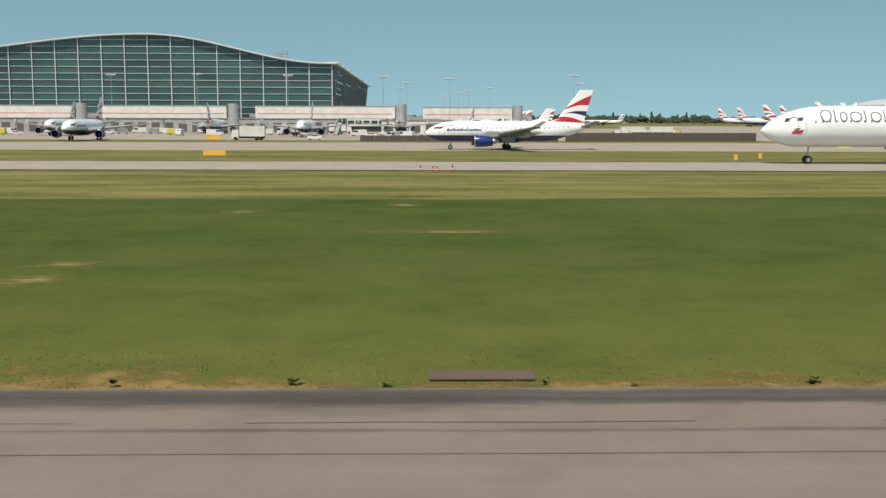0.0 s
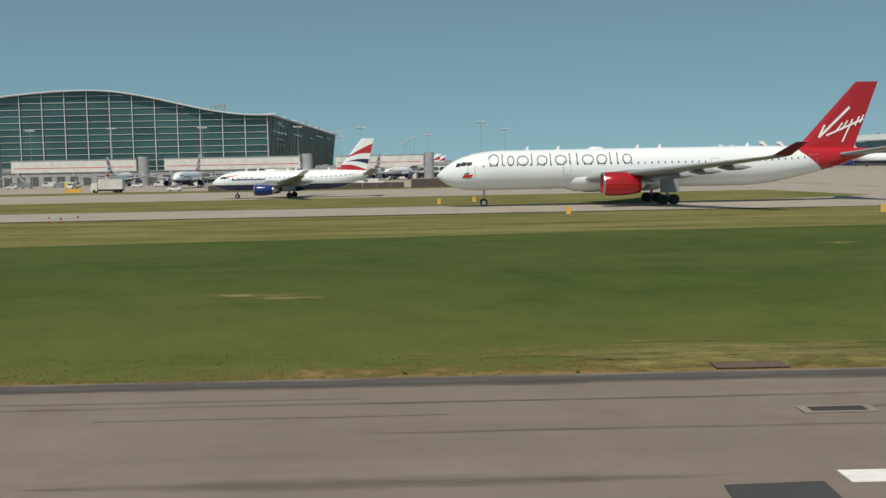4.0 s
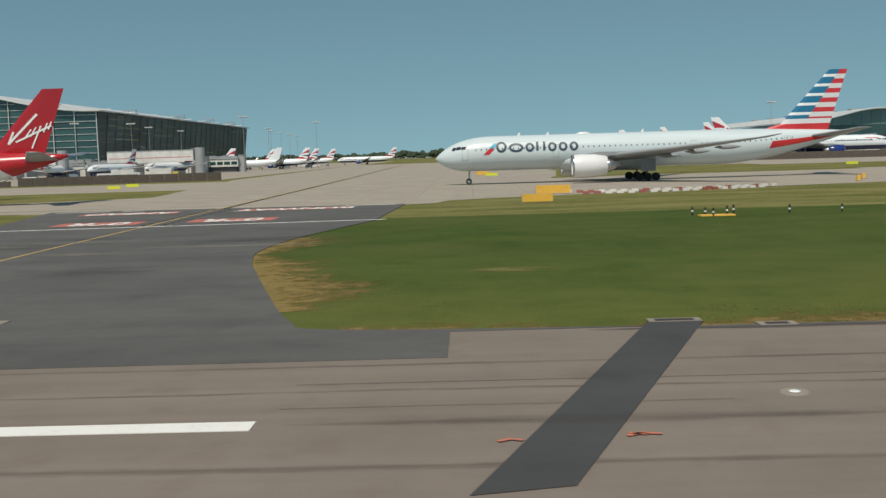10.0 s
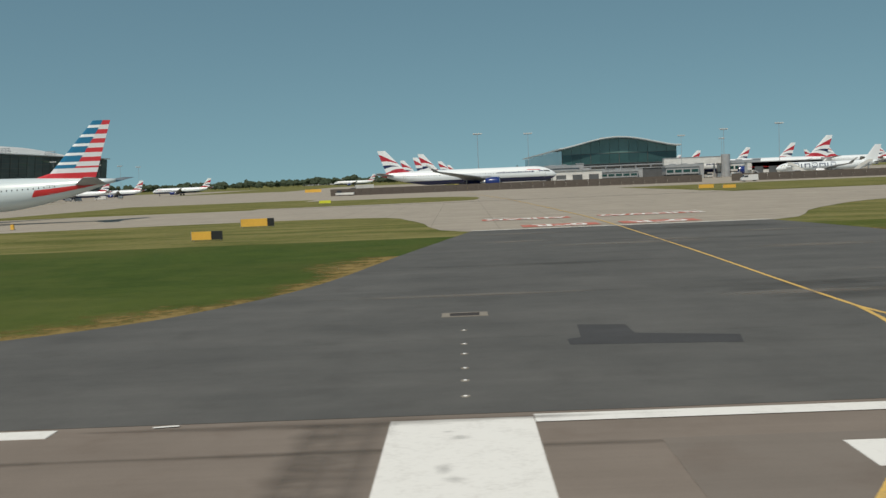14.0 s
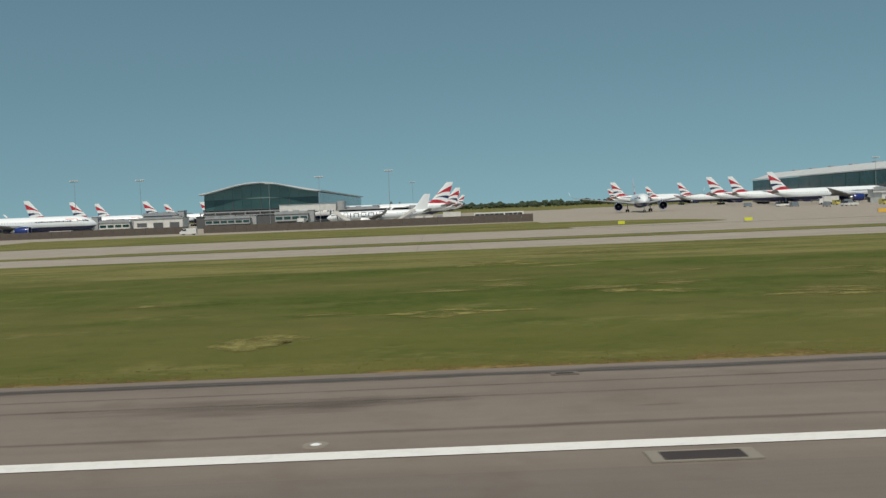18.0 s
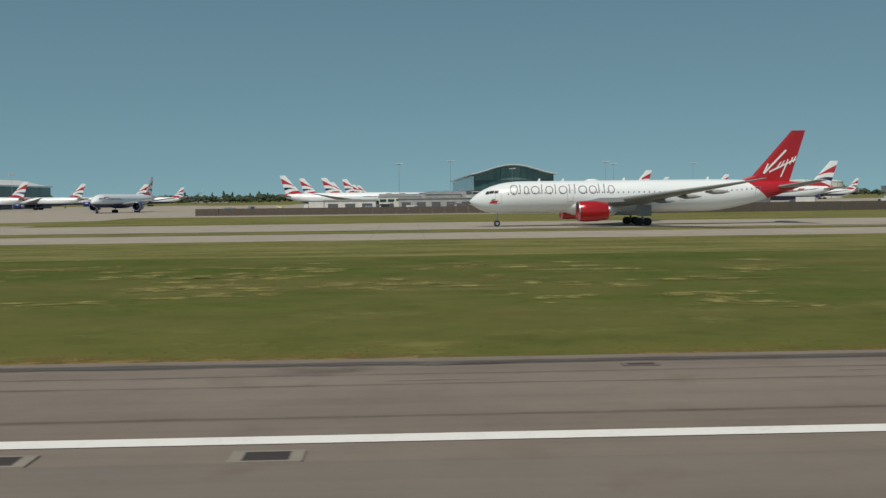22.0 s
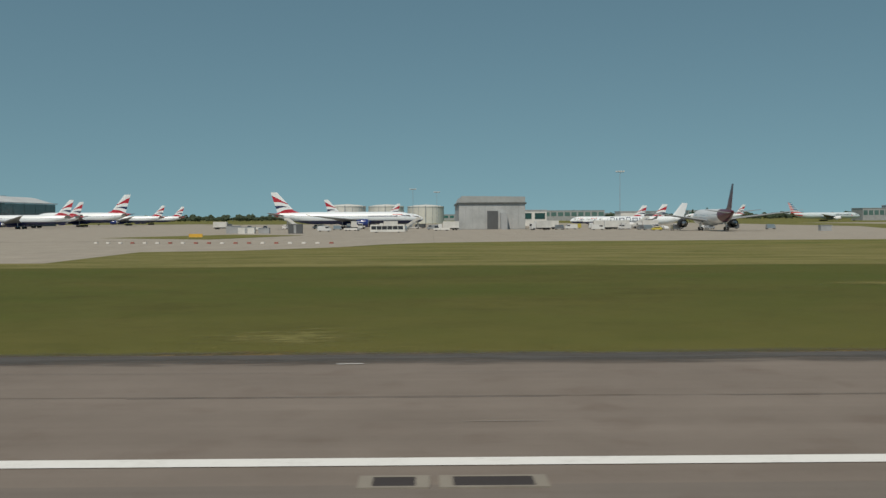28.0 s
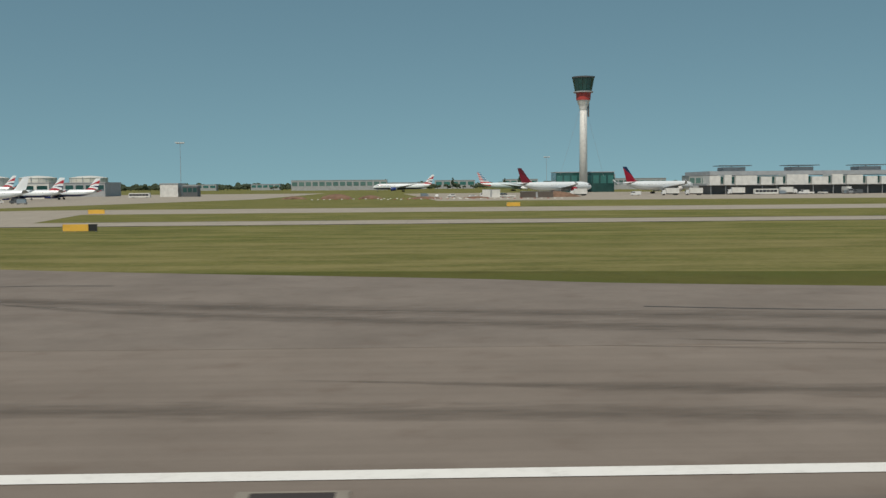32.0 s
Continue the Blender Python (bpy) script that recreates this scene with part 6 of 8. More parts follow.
for x, y, w in ((-3.2, 33.8, 2.2), (11.6, 29.3, 2.1), (18.8, 31.6, 1.2), (51.1, 33.4, 1.9), (51.5, 27.9, 1.8), (57.8, 30.95, 1.0), (62.8, 30.9, 0.9), (81.8, 31.0, 1.2), (84.4, 28.1, 1.9), (84.9, 33.6, 2.0),
                (90.0, 32.0, 1.0), (110.2, 33.9, 1.6), (171, 35.6, 1.7), (174, 34.5, 1.0), (196.4, 33.4, 0.9), (198.7, 33.6, 1.1), (201.6, 35.3, 1.6), (225, 34.0, 1.2), (267, 32.2, 1.6),
                (390.7, 30.1, 1.5), (403.9, 21.7, 1.0), (418.1, 21.8, 1.8), (429.5, 21.8, 1.0), (417.3, 33.0, 0.8), (449, 21.7, 1.1), (454, 21.7, 1.1), (481.2, 21.8, 1.8), (479.6, 33.1, 0.6), (509, 21.8, 1.1), (533.4, 21.9, 1.0),
                (523.8, 33.6, 0.6), (542.8, 33.0, 0.7), (559, 21.8, 1.1), (586.2, 21.9, 0.95), (577.9, 33.0, 0.8), (615, 21.7, 1.8), (620.5, 21.8, 1.0), (639.4, 21.8, 0.9), (668, 21.7, 1.0), (693.3, 21.6, 1.2), (699.2, 21.6, 1.0), (709.9, 32.6, 0.9), (738, 21.7, 2.0),
                (771.4, 21.4, 1.7), (753.7, 41.9, 0.8), (790, 21.5, 1.8), (798, 21.5, 1.8), (808, 21.6, 1.7), (827.5, 21.6, 1.5), (866, 21.5, 1.7), (874, 21.6, 1.5), (891.8, 21.2, 1.7), (904.2, 21.3, 1.8), (924, 21.3, 1.8), (934, 21.3, 1.8),
                (1072, 21.4, 1.4), (1108.6, 21.3, 0.9), (1110.7, 21.3, 1.7), (1121, 21.5, 1.8), (1139, 21.3, 1.8), (1163, 21.4, 1.6), (1186.4, 21.4, 1.65), (1206, 21.4, 1.7), (1232, 21.4, 1.7), (1249.4, 21.4, 1.6), (1261.4, 21.3, 1.8), (1265.8, 21.4, 1.0),
                (1288, 21.4, 1.4), (1310, 21.5, 1.6), (1329.9, 22.2, 0.9), (1336, 21.5, 1.8), (1330.4, 35.0, 1.0), (1366, 21.6, 1.8), (1384, 21.6, 1.5), (1409.5, 21.4, 1.8)):
    sunk = (x < 112 and y > 33.3) or x == 201.6
    y -= 0.28 if x > 380 else 0.0
    if x > 380 and y > 30:
        drain(x, y, w, 0.35, 0, 0.1, "collar_old")
        continue
    drain(x, y, w if sunk or x > 380 else w * 0.75, 0.75 if x > 380 or sunk else 0.45, 0, 0.2 if x > 380 else 0.08 if sunk else 0.15, "mud" if sunk else "collar", "mud" if sunk else "pit")
for x, y, w, d, a in ((141.6, 36.4, 2.0, 0.4, 0), (145.8, 38.7, 2.8, 0.45, 0), (296.0, 40.8, 1.2, 0.9, 0), (758.2, 21.2, 1.2, 1.3, 12), (823.4, 21.7, 1.1, 1.4, 14), (826.6, 24.6, 1.1, 1.2, 40), (834.8, 32.0, 1.1, 1.3, 38), (842.7, 39.9, 1.1, 1.4, 40), (850.5, 47.3, 1.1, 1.6, 40)):
    drain(x, y - (0.3 if x > 700 else 0.0), w, d, a, 0.22)

for name, pts, mat in (
        ("asphalt_patch", [(136.2, 34.5), (137.7, 34.4), (137.3, 24.0), (135.5, 23.9)], "patch"),
        ("asphalt_patch", [(142.1, 29.3), (150.4, 29.7), (150.0, 27.8), (142.2, 27.3)], "patch"),
        ("asphalt_patch", [(170.2, 35.7), (171.9, 35.4), (166.1, 19.3), (164.3, 18.9)], "patch"),
        ("asphalt_patch", [(300.1, 37.0), (301.8, 36.6), (301.8, 34.6), (305.1, 33.5), (304.8, 32.0), (299.4, 32.7), (299.4, 33.8), (299.9, 34.1)], "patch"),
        ("asphalt_patch", [(319.4, 43.7), (320.8, 43.6), (320.6, 33.8), (326, 32.9), (326, 32.1), (319, 32.0)], "patch"),
        ("asphalt_patch", [(837.3, 42.2), (838.9, 41.8), (851.2, 72.6), (849.4, 73.2)], "patch"),
        ("asphalt_patch", [(838.2, 73.6), (838.6, 71.8), (851.4, 41.6), (851.6, 43.2)], "patch"),
        ("asphalt_patch", [(47.2, 22.4), (49.1, 22.5), (49.0, 20.2), (47.0, 20.0)], "patch"),
        ("asphalt_patch", [(429.6, 35.0), (434.9, 34.9), (435.0, 34.2), (435.6, 33.4), (434.6, 31.4), (429.5, 31.5), (429.9, 33.2)], "patch"),
        ("asphalt_patch", [(509, 34.0), (521.5, 33.9), (520.5, 33.1), (509, 32.4)], "patch"),
        ("pavement_seam", [(160, 35), (163.7, 34.8), (163.7, 30.4), (124, 30.0), (111, 29.8), (98.8, 29.1), (89.6, 29.1), (88.6, 31.1), (86.2, 31.5), (85.4, 32.55), (104, 32.72), (110.5, 33.3), (113, 34.75)], "asphalt"),
        ("pavement_seam", [(268.5, 35.2), (275, 35.5), (385, 34.5), (372, 27.5), (350, 24.2), (300, 23.6), (274, 23.6), (271, 28.6), (267.2, 28.8)], "asphalt"),
        ("pavement_seam", [(752.5, 34.2), (753.8, 28.8), (756.2, 28.2), (757.2, 23.6), (800, 23.25), (925, 23.25), (955, 24.5), (985, 29.5), (1000, 35.0), (757, 35.3)], "asphalt")):
    slab(name, pts, 0.064 if name != "pavement_seam" else 0.058, M[mat], "patch of darker asphalt in the pavement", 0.01)
# wide worn wheel-track streaks and skid marks
for y, w, a, b in ((29.6, 0.35, -300, 990), (26.6, 0.3, 40, 300), (31.4, 0.35, 180, 1375), (20.6, 0.5, 20, 1500), (25.2, 0.5, 330, 1000)):
    smear("wheel_track", "dark worn streak along the runway", [(a + (b - a) * i / 300, y + 0.03 * math.sin(i * 1.7) + 0.05 * math.sin(i * 0.23)) for i in range(301)], w, z=0.05)
for pts, w in (([(1254.3, 26), (1254.9, 35.6)], 0.6), ([(1260.4, 25.5), (1260.2, 35.2)], 0.6), ([(1421.7, 42.4), (1430, 40.6), (1452, 37.4)], 0.7), ([(1419, 40.8), (1432, 38.6), (1452, 36)], 0.6)):
    smear("skid_mark", "faint dark tyre skid mark", smooth_line(pts), w, z=0.068)
for x, w in ((292.3, 1.1), (292.9, 1.3), (293.6, 1.2)):
    smear("rubber_streak", "dark tyre rubber streaks beside the threshold bar", [(x + 0.25, 23.0), (x + 0.15, 18), (x, 10), (x - 0.2, -2)], w, "stain", 0.066 + 0.001 * (x - 292), True)
smear("worn_scuff", "pale worn mark at the pavement edge", [(702.4, 33.1), (703.4, 33.15), (704.4, 33.1)], 1.0, "scuff", 0.07)
for pts in ([(1378, 66), (1386, 68), (1392, 67.6)], [(1424, 53.4), (1431, 51.6), (1438, 50.6)]):
    strip("skid_mark", "dark tyre skid mark", M["patch"], smooth_line(pts), 0.3, 0.069)
for pts, w in (([(1318, 120), (1326, 102), (1345, 86), (1372, 66), (1395, 57), (1430, 49), (1500, 40)], 5.0), ([(1385, 60), (1400, 52), (1440, 42), (1490, 35)], 4.0), ([(1408, 34), (1440, 30), (1500, 27)], 4.0), ([(1360, 32), (1400, 30), (1440, 26.5)], 3.0), ([(1300, 135), (1312, 110), (1335, 90), (1365, 73)], 3.0)):
    smear("tyre_trail", "dark swept tyre trail on the exit", smooth_line(pts, 10), w, z=0.067)
random.seed(8)
for _ in range(43):
    x = random.uniform(-10, 1420)
    y = random.uniform(25, 33)
    n = random.uniform(1.0, 4.0)
    smear("worn_scuff", "small faint scuff on the pavement", [(x, y), (x + n / 2, y + 0.05), (x + n, y)], random.uniform(0.2, 0.6), "scuff" if random.random() < 0.5 else "smear", 0.07)
# sprayed marks; flat white strips also stand for paper (x 104), a stone (x 755.8)
for pts, m in (([(68.2, 23.0), (68.5, 23.2), (68.7, 23.05)], "green_paint"), ([(68.5, 23.12), (68.95, 23.1), (69.2, 23.3)], "green_paint"), ([(68.75, 23.0), (69.1, 23.15), (69.4, 23.25)], "green_paint"), ([(67.45, 22.95), (67.9, 23.0)], "white_paint"), ([(69.65, 23.1), (70.05, 23.12)], "white_paint"),
               ([(104, 32.8), (104.7, 33.0)], "white_paint"), ([(1105.8, 38.4), (1106.8, 38.5)], "white_paint"), ([(523.1, 33.8), (523.9, 33.9)], "white_paint"), ([(164.85, 22.0), (165.1, 22.15), (165.35, 22.05)], "red_spray"), ([(167.4, 22.2), (167.7, 22.38), (168.1, 22.3)], "red_spray"), ([(167.45, 22.4), (167.8, 22.28)], "red_spray"),
               ([(6.9, 30.6), (7.5, 30.75)], "white_paint"), ([(14.7, 30.5), (15.3, 30.65)], "white_paint"), ([(755.8, 41.4), (756.9, 41.5)], "white_paint"), ([(203.4, 34.3), (204.4, 34.5), (205.0, 34.2)], "white_paint"), ([(200.6, 27.4), (201.4, 27.4)], "white_paint"), ([(288.6, 23.3), (289.2, 23.4)], "white_paint"), ([(232.6, 34.3), (233.6, 34.4)], "white_paint")):
    strip("spray_mark", "small coloured mark on the ground", M[m], pts, 0.13, 0.073)
def dry_spots(spots, label, name="dry_patches", mat="straw_fade", z0=0.026, category="grass"):
    """Feathered patches, joined: straw in a field or stains on pavement."""
    bm = new_bm()
    uv = bm.loops.layers.uv.new("UVMap")
    n = 16
    for x, y, w, d in spots:
        z = z0 + 0.003 + (0.01 if category else 0.0025) * random.random()
        rim = [bm.verts.new((x + w * 0.75 * q * math.cos(6.2832 * i / n), y + d * 0.75 * q * math.sin(6.2832 * i / n), z)) for i, q in ((i, 0.8 + 0.4 * random.random()) for i in range(n))]
        hub = bm.verts.new((x, y, z))
        for i in range(n):
            f = bm.faces.new((hub, rim[i], rim[(i + 1) % n]))
            for lp in f.loops:
                lp[uv].uv = (0.5, 0.0 if lp.vert is hub else 1.0)
    return tagged(part(name, bm, M[mat]), label, category, kind="stuff" if category else "structure")


# tar stains and pale dust on the taxiway entries
random.seed(77)
for x0, x1, y0, y1, n in ((120, 150, 40, 86, 9), (296, 328, 42, 98, 9), (800, 905, 45, 112, 20)):
    dry_spots([(random.uniform(x0, x1), random.uniform(y0, y1), random.uniform(4, 16), random.uniform(1.5, 5)) for _ in range(n)], "soft dark tar stains on the taxiway asphalt", "tar_stain", "stain", 0.0605, "")
    dry_spots([(random.uniform(x0, x1), random.uniform(y0, y1), random.uniform(3, 14), random.uniform(0.6, 2.5)) for _ in range(n)], "pale dusty streaks on the taxiway asphalt", "dust_streak", "scuff", 0.0715, "")
dry_spots(((295.8, 21.4, 0.42, 0.34), (295.7, 18.4, 0.4, 0.34), (295.5, 19.1, 0.3, 0.6), (295.55, 21.9, 0.3, 0.16)), "small dark scuffs on the white threshold bar", "rubber_scuff", "stain", 0.0745, "")
# long sealed joints and broad stains in the old pavement
# dark feathered lines along the taxiway edges
for pts in ([(420, 170.8), (560, 171.6), (700, 172.2), (880, 169), (1035, 166.4)], [(400, 158.6), (600, 158.4), (845, 158.2)], [(250, 222), (340, 222.4), (420, 222.2), (700, 222.2), (880, 240), (1040, 255)], [(-300, 155.2), (60, 155), (90, 157)], [(-300, 130), (60, 130), (100, 128)], [(1340, 192.2), (1700, 192.2), (2200, 192.2)], [(1300, 171.8), (1700, 173.2), (2200, 174)]):
    smear("taxiway_edge", "dark uneven line along the edge of the concrete taxiway", smooth_line(pts, 14), 2.2, "seam", 0.056)
random.seed(31)
for y, x0, x1 in ((30.1, -40, 36), (28.2, -40, 60), (29.5, 40, 110), (27.4, 160, 262), (25.0, 160, 262), (31.2, 1000, 1120), (36.3, 1000, 1330)):
    x = x0
    while x < x1:
        n = random.uniform(5, 22)
        strip("pavement_joint", "thin dark sealed joint in the asphalt", M["asphalt"], [(x, y), (x + n / 3, y + 0.03), (x + 2 * n / 3, y - 0.02), (x + n, y + 0.02)], random.uniform(0.02, 0.035), 0.062)
        x += n + random.uniform(2, 14)
for x, y, n, w in ((74, 29.2, 4, 1.6), (62.6, 31.0, 2, 0.8), (583, 26.4, 6, 3), (581, 30.8, 5, 3), (591, 28, 9, 2.2), (699.5, 32, 2.6, 1.6), (704, 33, 3, 0.7), (596, 24.6, 10, 1.4), (648, 29, 9, 2), (660, 30, 7, 1.6), (520, 27, 8, 2), (470, 29, 9, 2), (-8, 31.4, 8, 1.4), (22, 30.6, 7, 1.2), (84, 27, 6, 1.6), (210, 29, 8, 2), (240, 31, 9, 1.4), (400, 27, 9, 2)):
    dry_spots([(x, y, n, w), (x + n * 0.4, y + w * 0.2, n * 0.6, w * 0.7)], "soft dark stain on the asphalt", "oil_stain", "smear", 0.066, "")
for y, w, x0, x1 in ((32.0, 1.6, -300, 96), (33.4, 1.1, 372, 740), (34.2, 1.0, 168, 262), (40.2, 4.6, 1000, 1392)):
    smear("shoulder_strip", "dark uneven asphalt strip along the grass", [(x0 + (x1 - x0) * i / 120, y) for i in range(121)], w, "seam", 0.063)
# bare and dry patches in the grass
SPOTS = ((-3.5, 64.4, 7, 1.4), (84, 36, 10, 2.2), (51, 35.5, 9, 3), (50, 36.2, 12, 2.8), (54, 35.2, 8, 1.6), (203, 37.5, 8, 3.2), (408, 59, 9, 3.5), (486, 66, 6, 2), (497, 57, 5, 2.5), (468, 45, 4, 2), (523, 60, 5, 2), (660, 70, 10, 5), (672, 84, 12, 6), (650, 58, 5, 2.4), (690, 66, 7, 3), (745, 44, 6, 1.6),
                   (492, 116, 10, 10), (534, 62, 6, 2), (748, 62, 4, 1.5), (1317, 45.2, 8, 4.2), (1318, 46.4, 6, 3.2), (1316.4, 44.4, 7, 2.4), (1315, 43.6, 6, 2.0), (1237, 44, 8, 2.5), (1246, 52, 5, 1), (585, 80, 12, 6), (602, 70, 9, 4), (555, 92, 9, 4), (360, 100, 8, 2), (262, 37, 10, 2.6), (715, 76, 8, 3))
dry_spots([(51, 34.4, 8, 2.0), (54.5, 34.2, 6, 1.5), (48, 34.0, 5, 1.2), (86, 34.2, 6, 1.6), (88.5, 33.8, 4, 1.0), (108, 34.8, 6, 2.0), (230.5, 36.0, 5, 2.4), (233.5, 35.4, 4, 1.4)], "golden dry grass round the sunken drains", mat="straw_bold")
dry_spots(SPOTS, "dry straw-coloured patches in the airfield grass")
random.seed(52)
dry_spots([(random.uniform(380, 745), random.triangular(44, 92, 68), random.uniform(1.5, 6), random.uniform(1.5, 5)) for _ in range(70)], "thin straw-coloured streaks in the half-dry grass")
SCARS = [(467.4, 47.2, 3, 5), (476, 54.8, 5, 3), (487, 65, 3.4, 4), (497, 58, 4, 3), (506, 69, 5, 5), (485, 101, 6, 7), (403, 61, 4, 4), (416, 54.5, 4.5, 3), (427.5, 59, 4, 3), (441, 56.5, 4.5, 3), (684, 55, 3.5, 2), (692, 58.5, 4, 3),
         (701, 64, 5, 3.5), (682, 78, 3.5, 4), (690.5, 81.5, 4.5, 5), (714, 80, 6, 4), (729, 74, 4, 6), (719, 55.5, 4.5, 2)]
SCARS += [(random.uniform(700, 765), random.triangular(43, 80, 52), random.uniform(2, 4), random.uniform(2, 4)) for _ in range(9)]
SCARS += [(random.uniform(520, 640), random.triangular(48, 92, 62), random.uniform(2, 4.5), random.uniform(2, 5)) for _ in range(10)]
SCARS += [(random.uniform(640, 745), random.triangular(52, 92, 70), random.uniform(2, 4.5), random.uniform(2, 5)) for _ in range(18)]
for cx, cy, rx, ry in SCARS:
    dry_spots([(cx + random.gauss(0, 0.55) * rx, cy + random.gauss(0, 0.45) * ry, rx * random.uniform(0.35, 0.95), ry * random.uniform(0.25, 0.8)) for _ in range(random.randint(4, 7))], "bare straw-coloured scars in the half-dry grass", mat="straw_bold")
dry_spots([(random.uniform(-30, 260), random.uniform(38, 92), random.uniform(2, 7), random.uniform(1.2, 2.6)) for _ in range(14)], "few pale dry streaks in the tall grass")
dry_spots([(random.uniform(1005, 1380), random.uniform(44, 100), random.uniform(3, 9), random.uniform(3, 7)) for _ in range(9)], "few brownish dry streaks in the olive grass")


# ---- tufts: long grass along the pavement edges ----
def tufts(name, runs, count, hmin, hmax, seed, mat="grass_long"):
    rnd = random.Random(seed)
    vs, fs = [], []
    for _ in range(count):
        x0, x1, y0, y1 = rnd.choice(runs)
        x, y = rnd.uniform(x0, x1), y0 + (y1 - y0) * rnd.random() ** 1.6
        for _ in range(4):
            a, h = rnd.uniform(0, 6.28), rnd.uniform(hmin, hmax)
            w, lx, ly = 0.015 + 0.12 * h * rnd.random(), rnd.uniform(-0.5, 0.5) * h, rnd.uniform(-0.5, 0.5) * h
            ox, oy = rnd.uniform(-0.15, 0.15), rnd.uniform(-0.15, 0.15)
            i = len(vs)
            vs += [(x + ox - w * math.cos(a), y + oy - w * math.sin(a), 0), (x + ox + w * math.cos(a), y + oy + w * math.sin(a), 0), (x + ox + lx, y + oy + ly, h)]
            fs.append((i, i + 1, i + 2))
    me = bpy.data.meshes.new(name)
    me.from_pydata(vs, [], fs)
    return tagged(piece(name, me, M[mat]), "ragged short tufts of grass along the pavement edge", "grass", kind="stuff")


RUNS = [(-20, 98, 32.7, 37), (172, 258, 34.7, 39), (365, 748, 34.7, 38), (1000, 1385, 41.3, 44)]
tufts("grass_tufts", RUNS, 14000, 0.02, 0.075, 3, "grass_verge")
tufts("green_tufts", RUNS, 6000, 0.02, 0.085, 9, "grass_verge")


def weed(x, y, h):
    rnd = random.Random(int(x * 10))
    ob = empty("weed", "small dark green weed at the pavement edge", "plant", "weeds", (x, y, 0.02))
    for k in range(9):
        a = rnd.uniform(0, 6.28)
        bm = new_bm()
        r = h * rnd.uniform(0.4, 0.8)
        b = h * rnd.uniform(0.02, 0.45)
        v = [bm.verts.new(p) for p in ((0, 0, b), (r * 0.6 * math.cos(a + 0.8), r * 0.6 * math.sin(a + 0.8), b + r * 0.3), (r * math.cos(a), r * math.sin(a), b + r * rnd.uniform(0.3, 0.8)), (r * 0.6 * math.cos(a - 0.8), r * 0.6 * math.sin(a - 0.8), b + r * 0.25))]
        bm.faces.new(v)
        part("leaf", bm, M["grass_long"], ob)
    return ob


for x, y, h in ((-11.5, 33.0, 0.5), (-7.5, 33.1, 0.65), (-5.4, 32.9, 0.4), (-1.8, 33.0, 0.35), (0.2, 32.9, 0.3), (4.4, 33.1, 0.6), (10.3, 33.0, 0.5), (11.4, 32.9, 0.4), (12.9, 33.0, 0.6), (14.0, 33.0, 0.6), (15.2, 32.9, 0.35), (27.5, 33.0, 0.5), (41, 33.2, 0.3), (46, 32.9, 0.3), (66, 32.8, 0.25), (71, 32.8, 0.25)):
    weed(x, y, h * 0.5)


# ---- signs and markers ----
def taxi_sign(x, y, w, h, split=0.0, body="", lime=False):
    ob = empty("taxiway_sign", "yellow taxiway guidance sign" if not body else "yellow and black taxiway sign with lettering", "sign", "taxiway signs", (x, y, 0.02))
    w0 = w * (1 - split)
    part("panel", box(new_bm(), -w / 2, -w / 2 + w0, -0.12, 0.12, 0.14, 0.14 + h), M["sign_lime"] if lime else M["sign_yellow"], ob, "yellow panel")
    part("frame", box(new_bm(), -w / 2 - 0.04, -w / 2, -0.15, 0.15, 0.1, 0.18 + h), M["steel"], ob)
    n = max(2, int(w / 1.2))
    for i in range(n):
        a = -w / 2 + 0.2 + (w - 0.4) * i / (n - 1)
        part("leg", box(new_bm(), a - 0.05, a + 0.05, -0.05, 0.05, 0, 0.15), M["steel"], ob)
    if split:
        end = part("end_panel", box(new_bm(), -w / 2 + w0 + 0.02, w / 2, -0.13, 0.13, 0.12, 0.16 + h), M["sign_black"], ob, "black end panel")
        if body:
            cu = bpy.data.curves.new("code", "FONT")
            cu.body, cu.size, cu.align_x, cu.align_y, cu.offset = body, h * 0.82, "CENTER", "CENTER", 0.012
            tmp = bpy.data.objects.new("code", cu)
            me = bpy.data.meshes.new_from_object(tmp)
            bpy.data.objects.remove(tmp)
            t = piece("code", me, M["sign_lime"], end, "yellow code letters")
            t.matrix_basis = pose(-w / 2 + w0 + w * split / 2, -0.14, 0.14 + h / 2, 90, 0, 0)
    return ob


for spec in ((92.3, 112.3, 5.1, 0.85, 0.24, "N10"), (96.0, 88.0, 3.7, 0.75, 0.44, "NB10"), (175.5, 137.0, 4.6, 1.05, 0.0), (172.0, 115.5, 3.4, 0.85, 0.0), (269.0, 134.2, 4.4, 1.0, 0.2), (269.5, 105.2, 3.2, 0.85, 0.36), (356, 138.2, 5.0, 1.1, 0.0),
             (358.2, 134.5, 5.0, 1.1, 0.0), (362.6, 103.5, 3.0, 0.9, 0.0), (802.9, 141, 2.8, 0.95, 0.4), (890.6, 127.5, 2.8, 0.8, 0.34), (1266.4, 148, 3.8, 1.0, 0.0), (1362, 152, 5.0, 1.0, 0.25),
             (-37.0, 174.5, 3.6, 0.8, 0.0), (-62, 300, 4.5, 1.2, 0.0), (1333, 252, 4.0, 1.0, 0.0), (358, 258, 3.8, 0.9, 0.0), (361.7, 250, 3.2, 0.8, 0.0), (588, 256, 3.0, 0.9, 0.0), (1040, 300, 4.0, 1.0, 0.0), (168, 262, 3.2, 0.9, 0.0), (215, 560, 9, 1.6, 0.0), (1440, 300, 4, 1.1, 0.0)):
    sign = taxi_sign(*spec)
    if spec[0] == 802.9:
        sign.rotation_euler[2] = math.pi
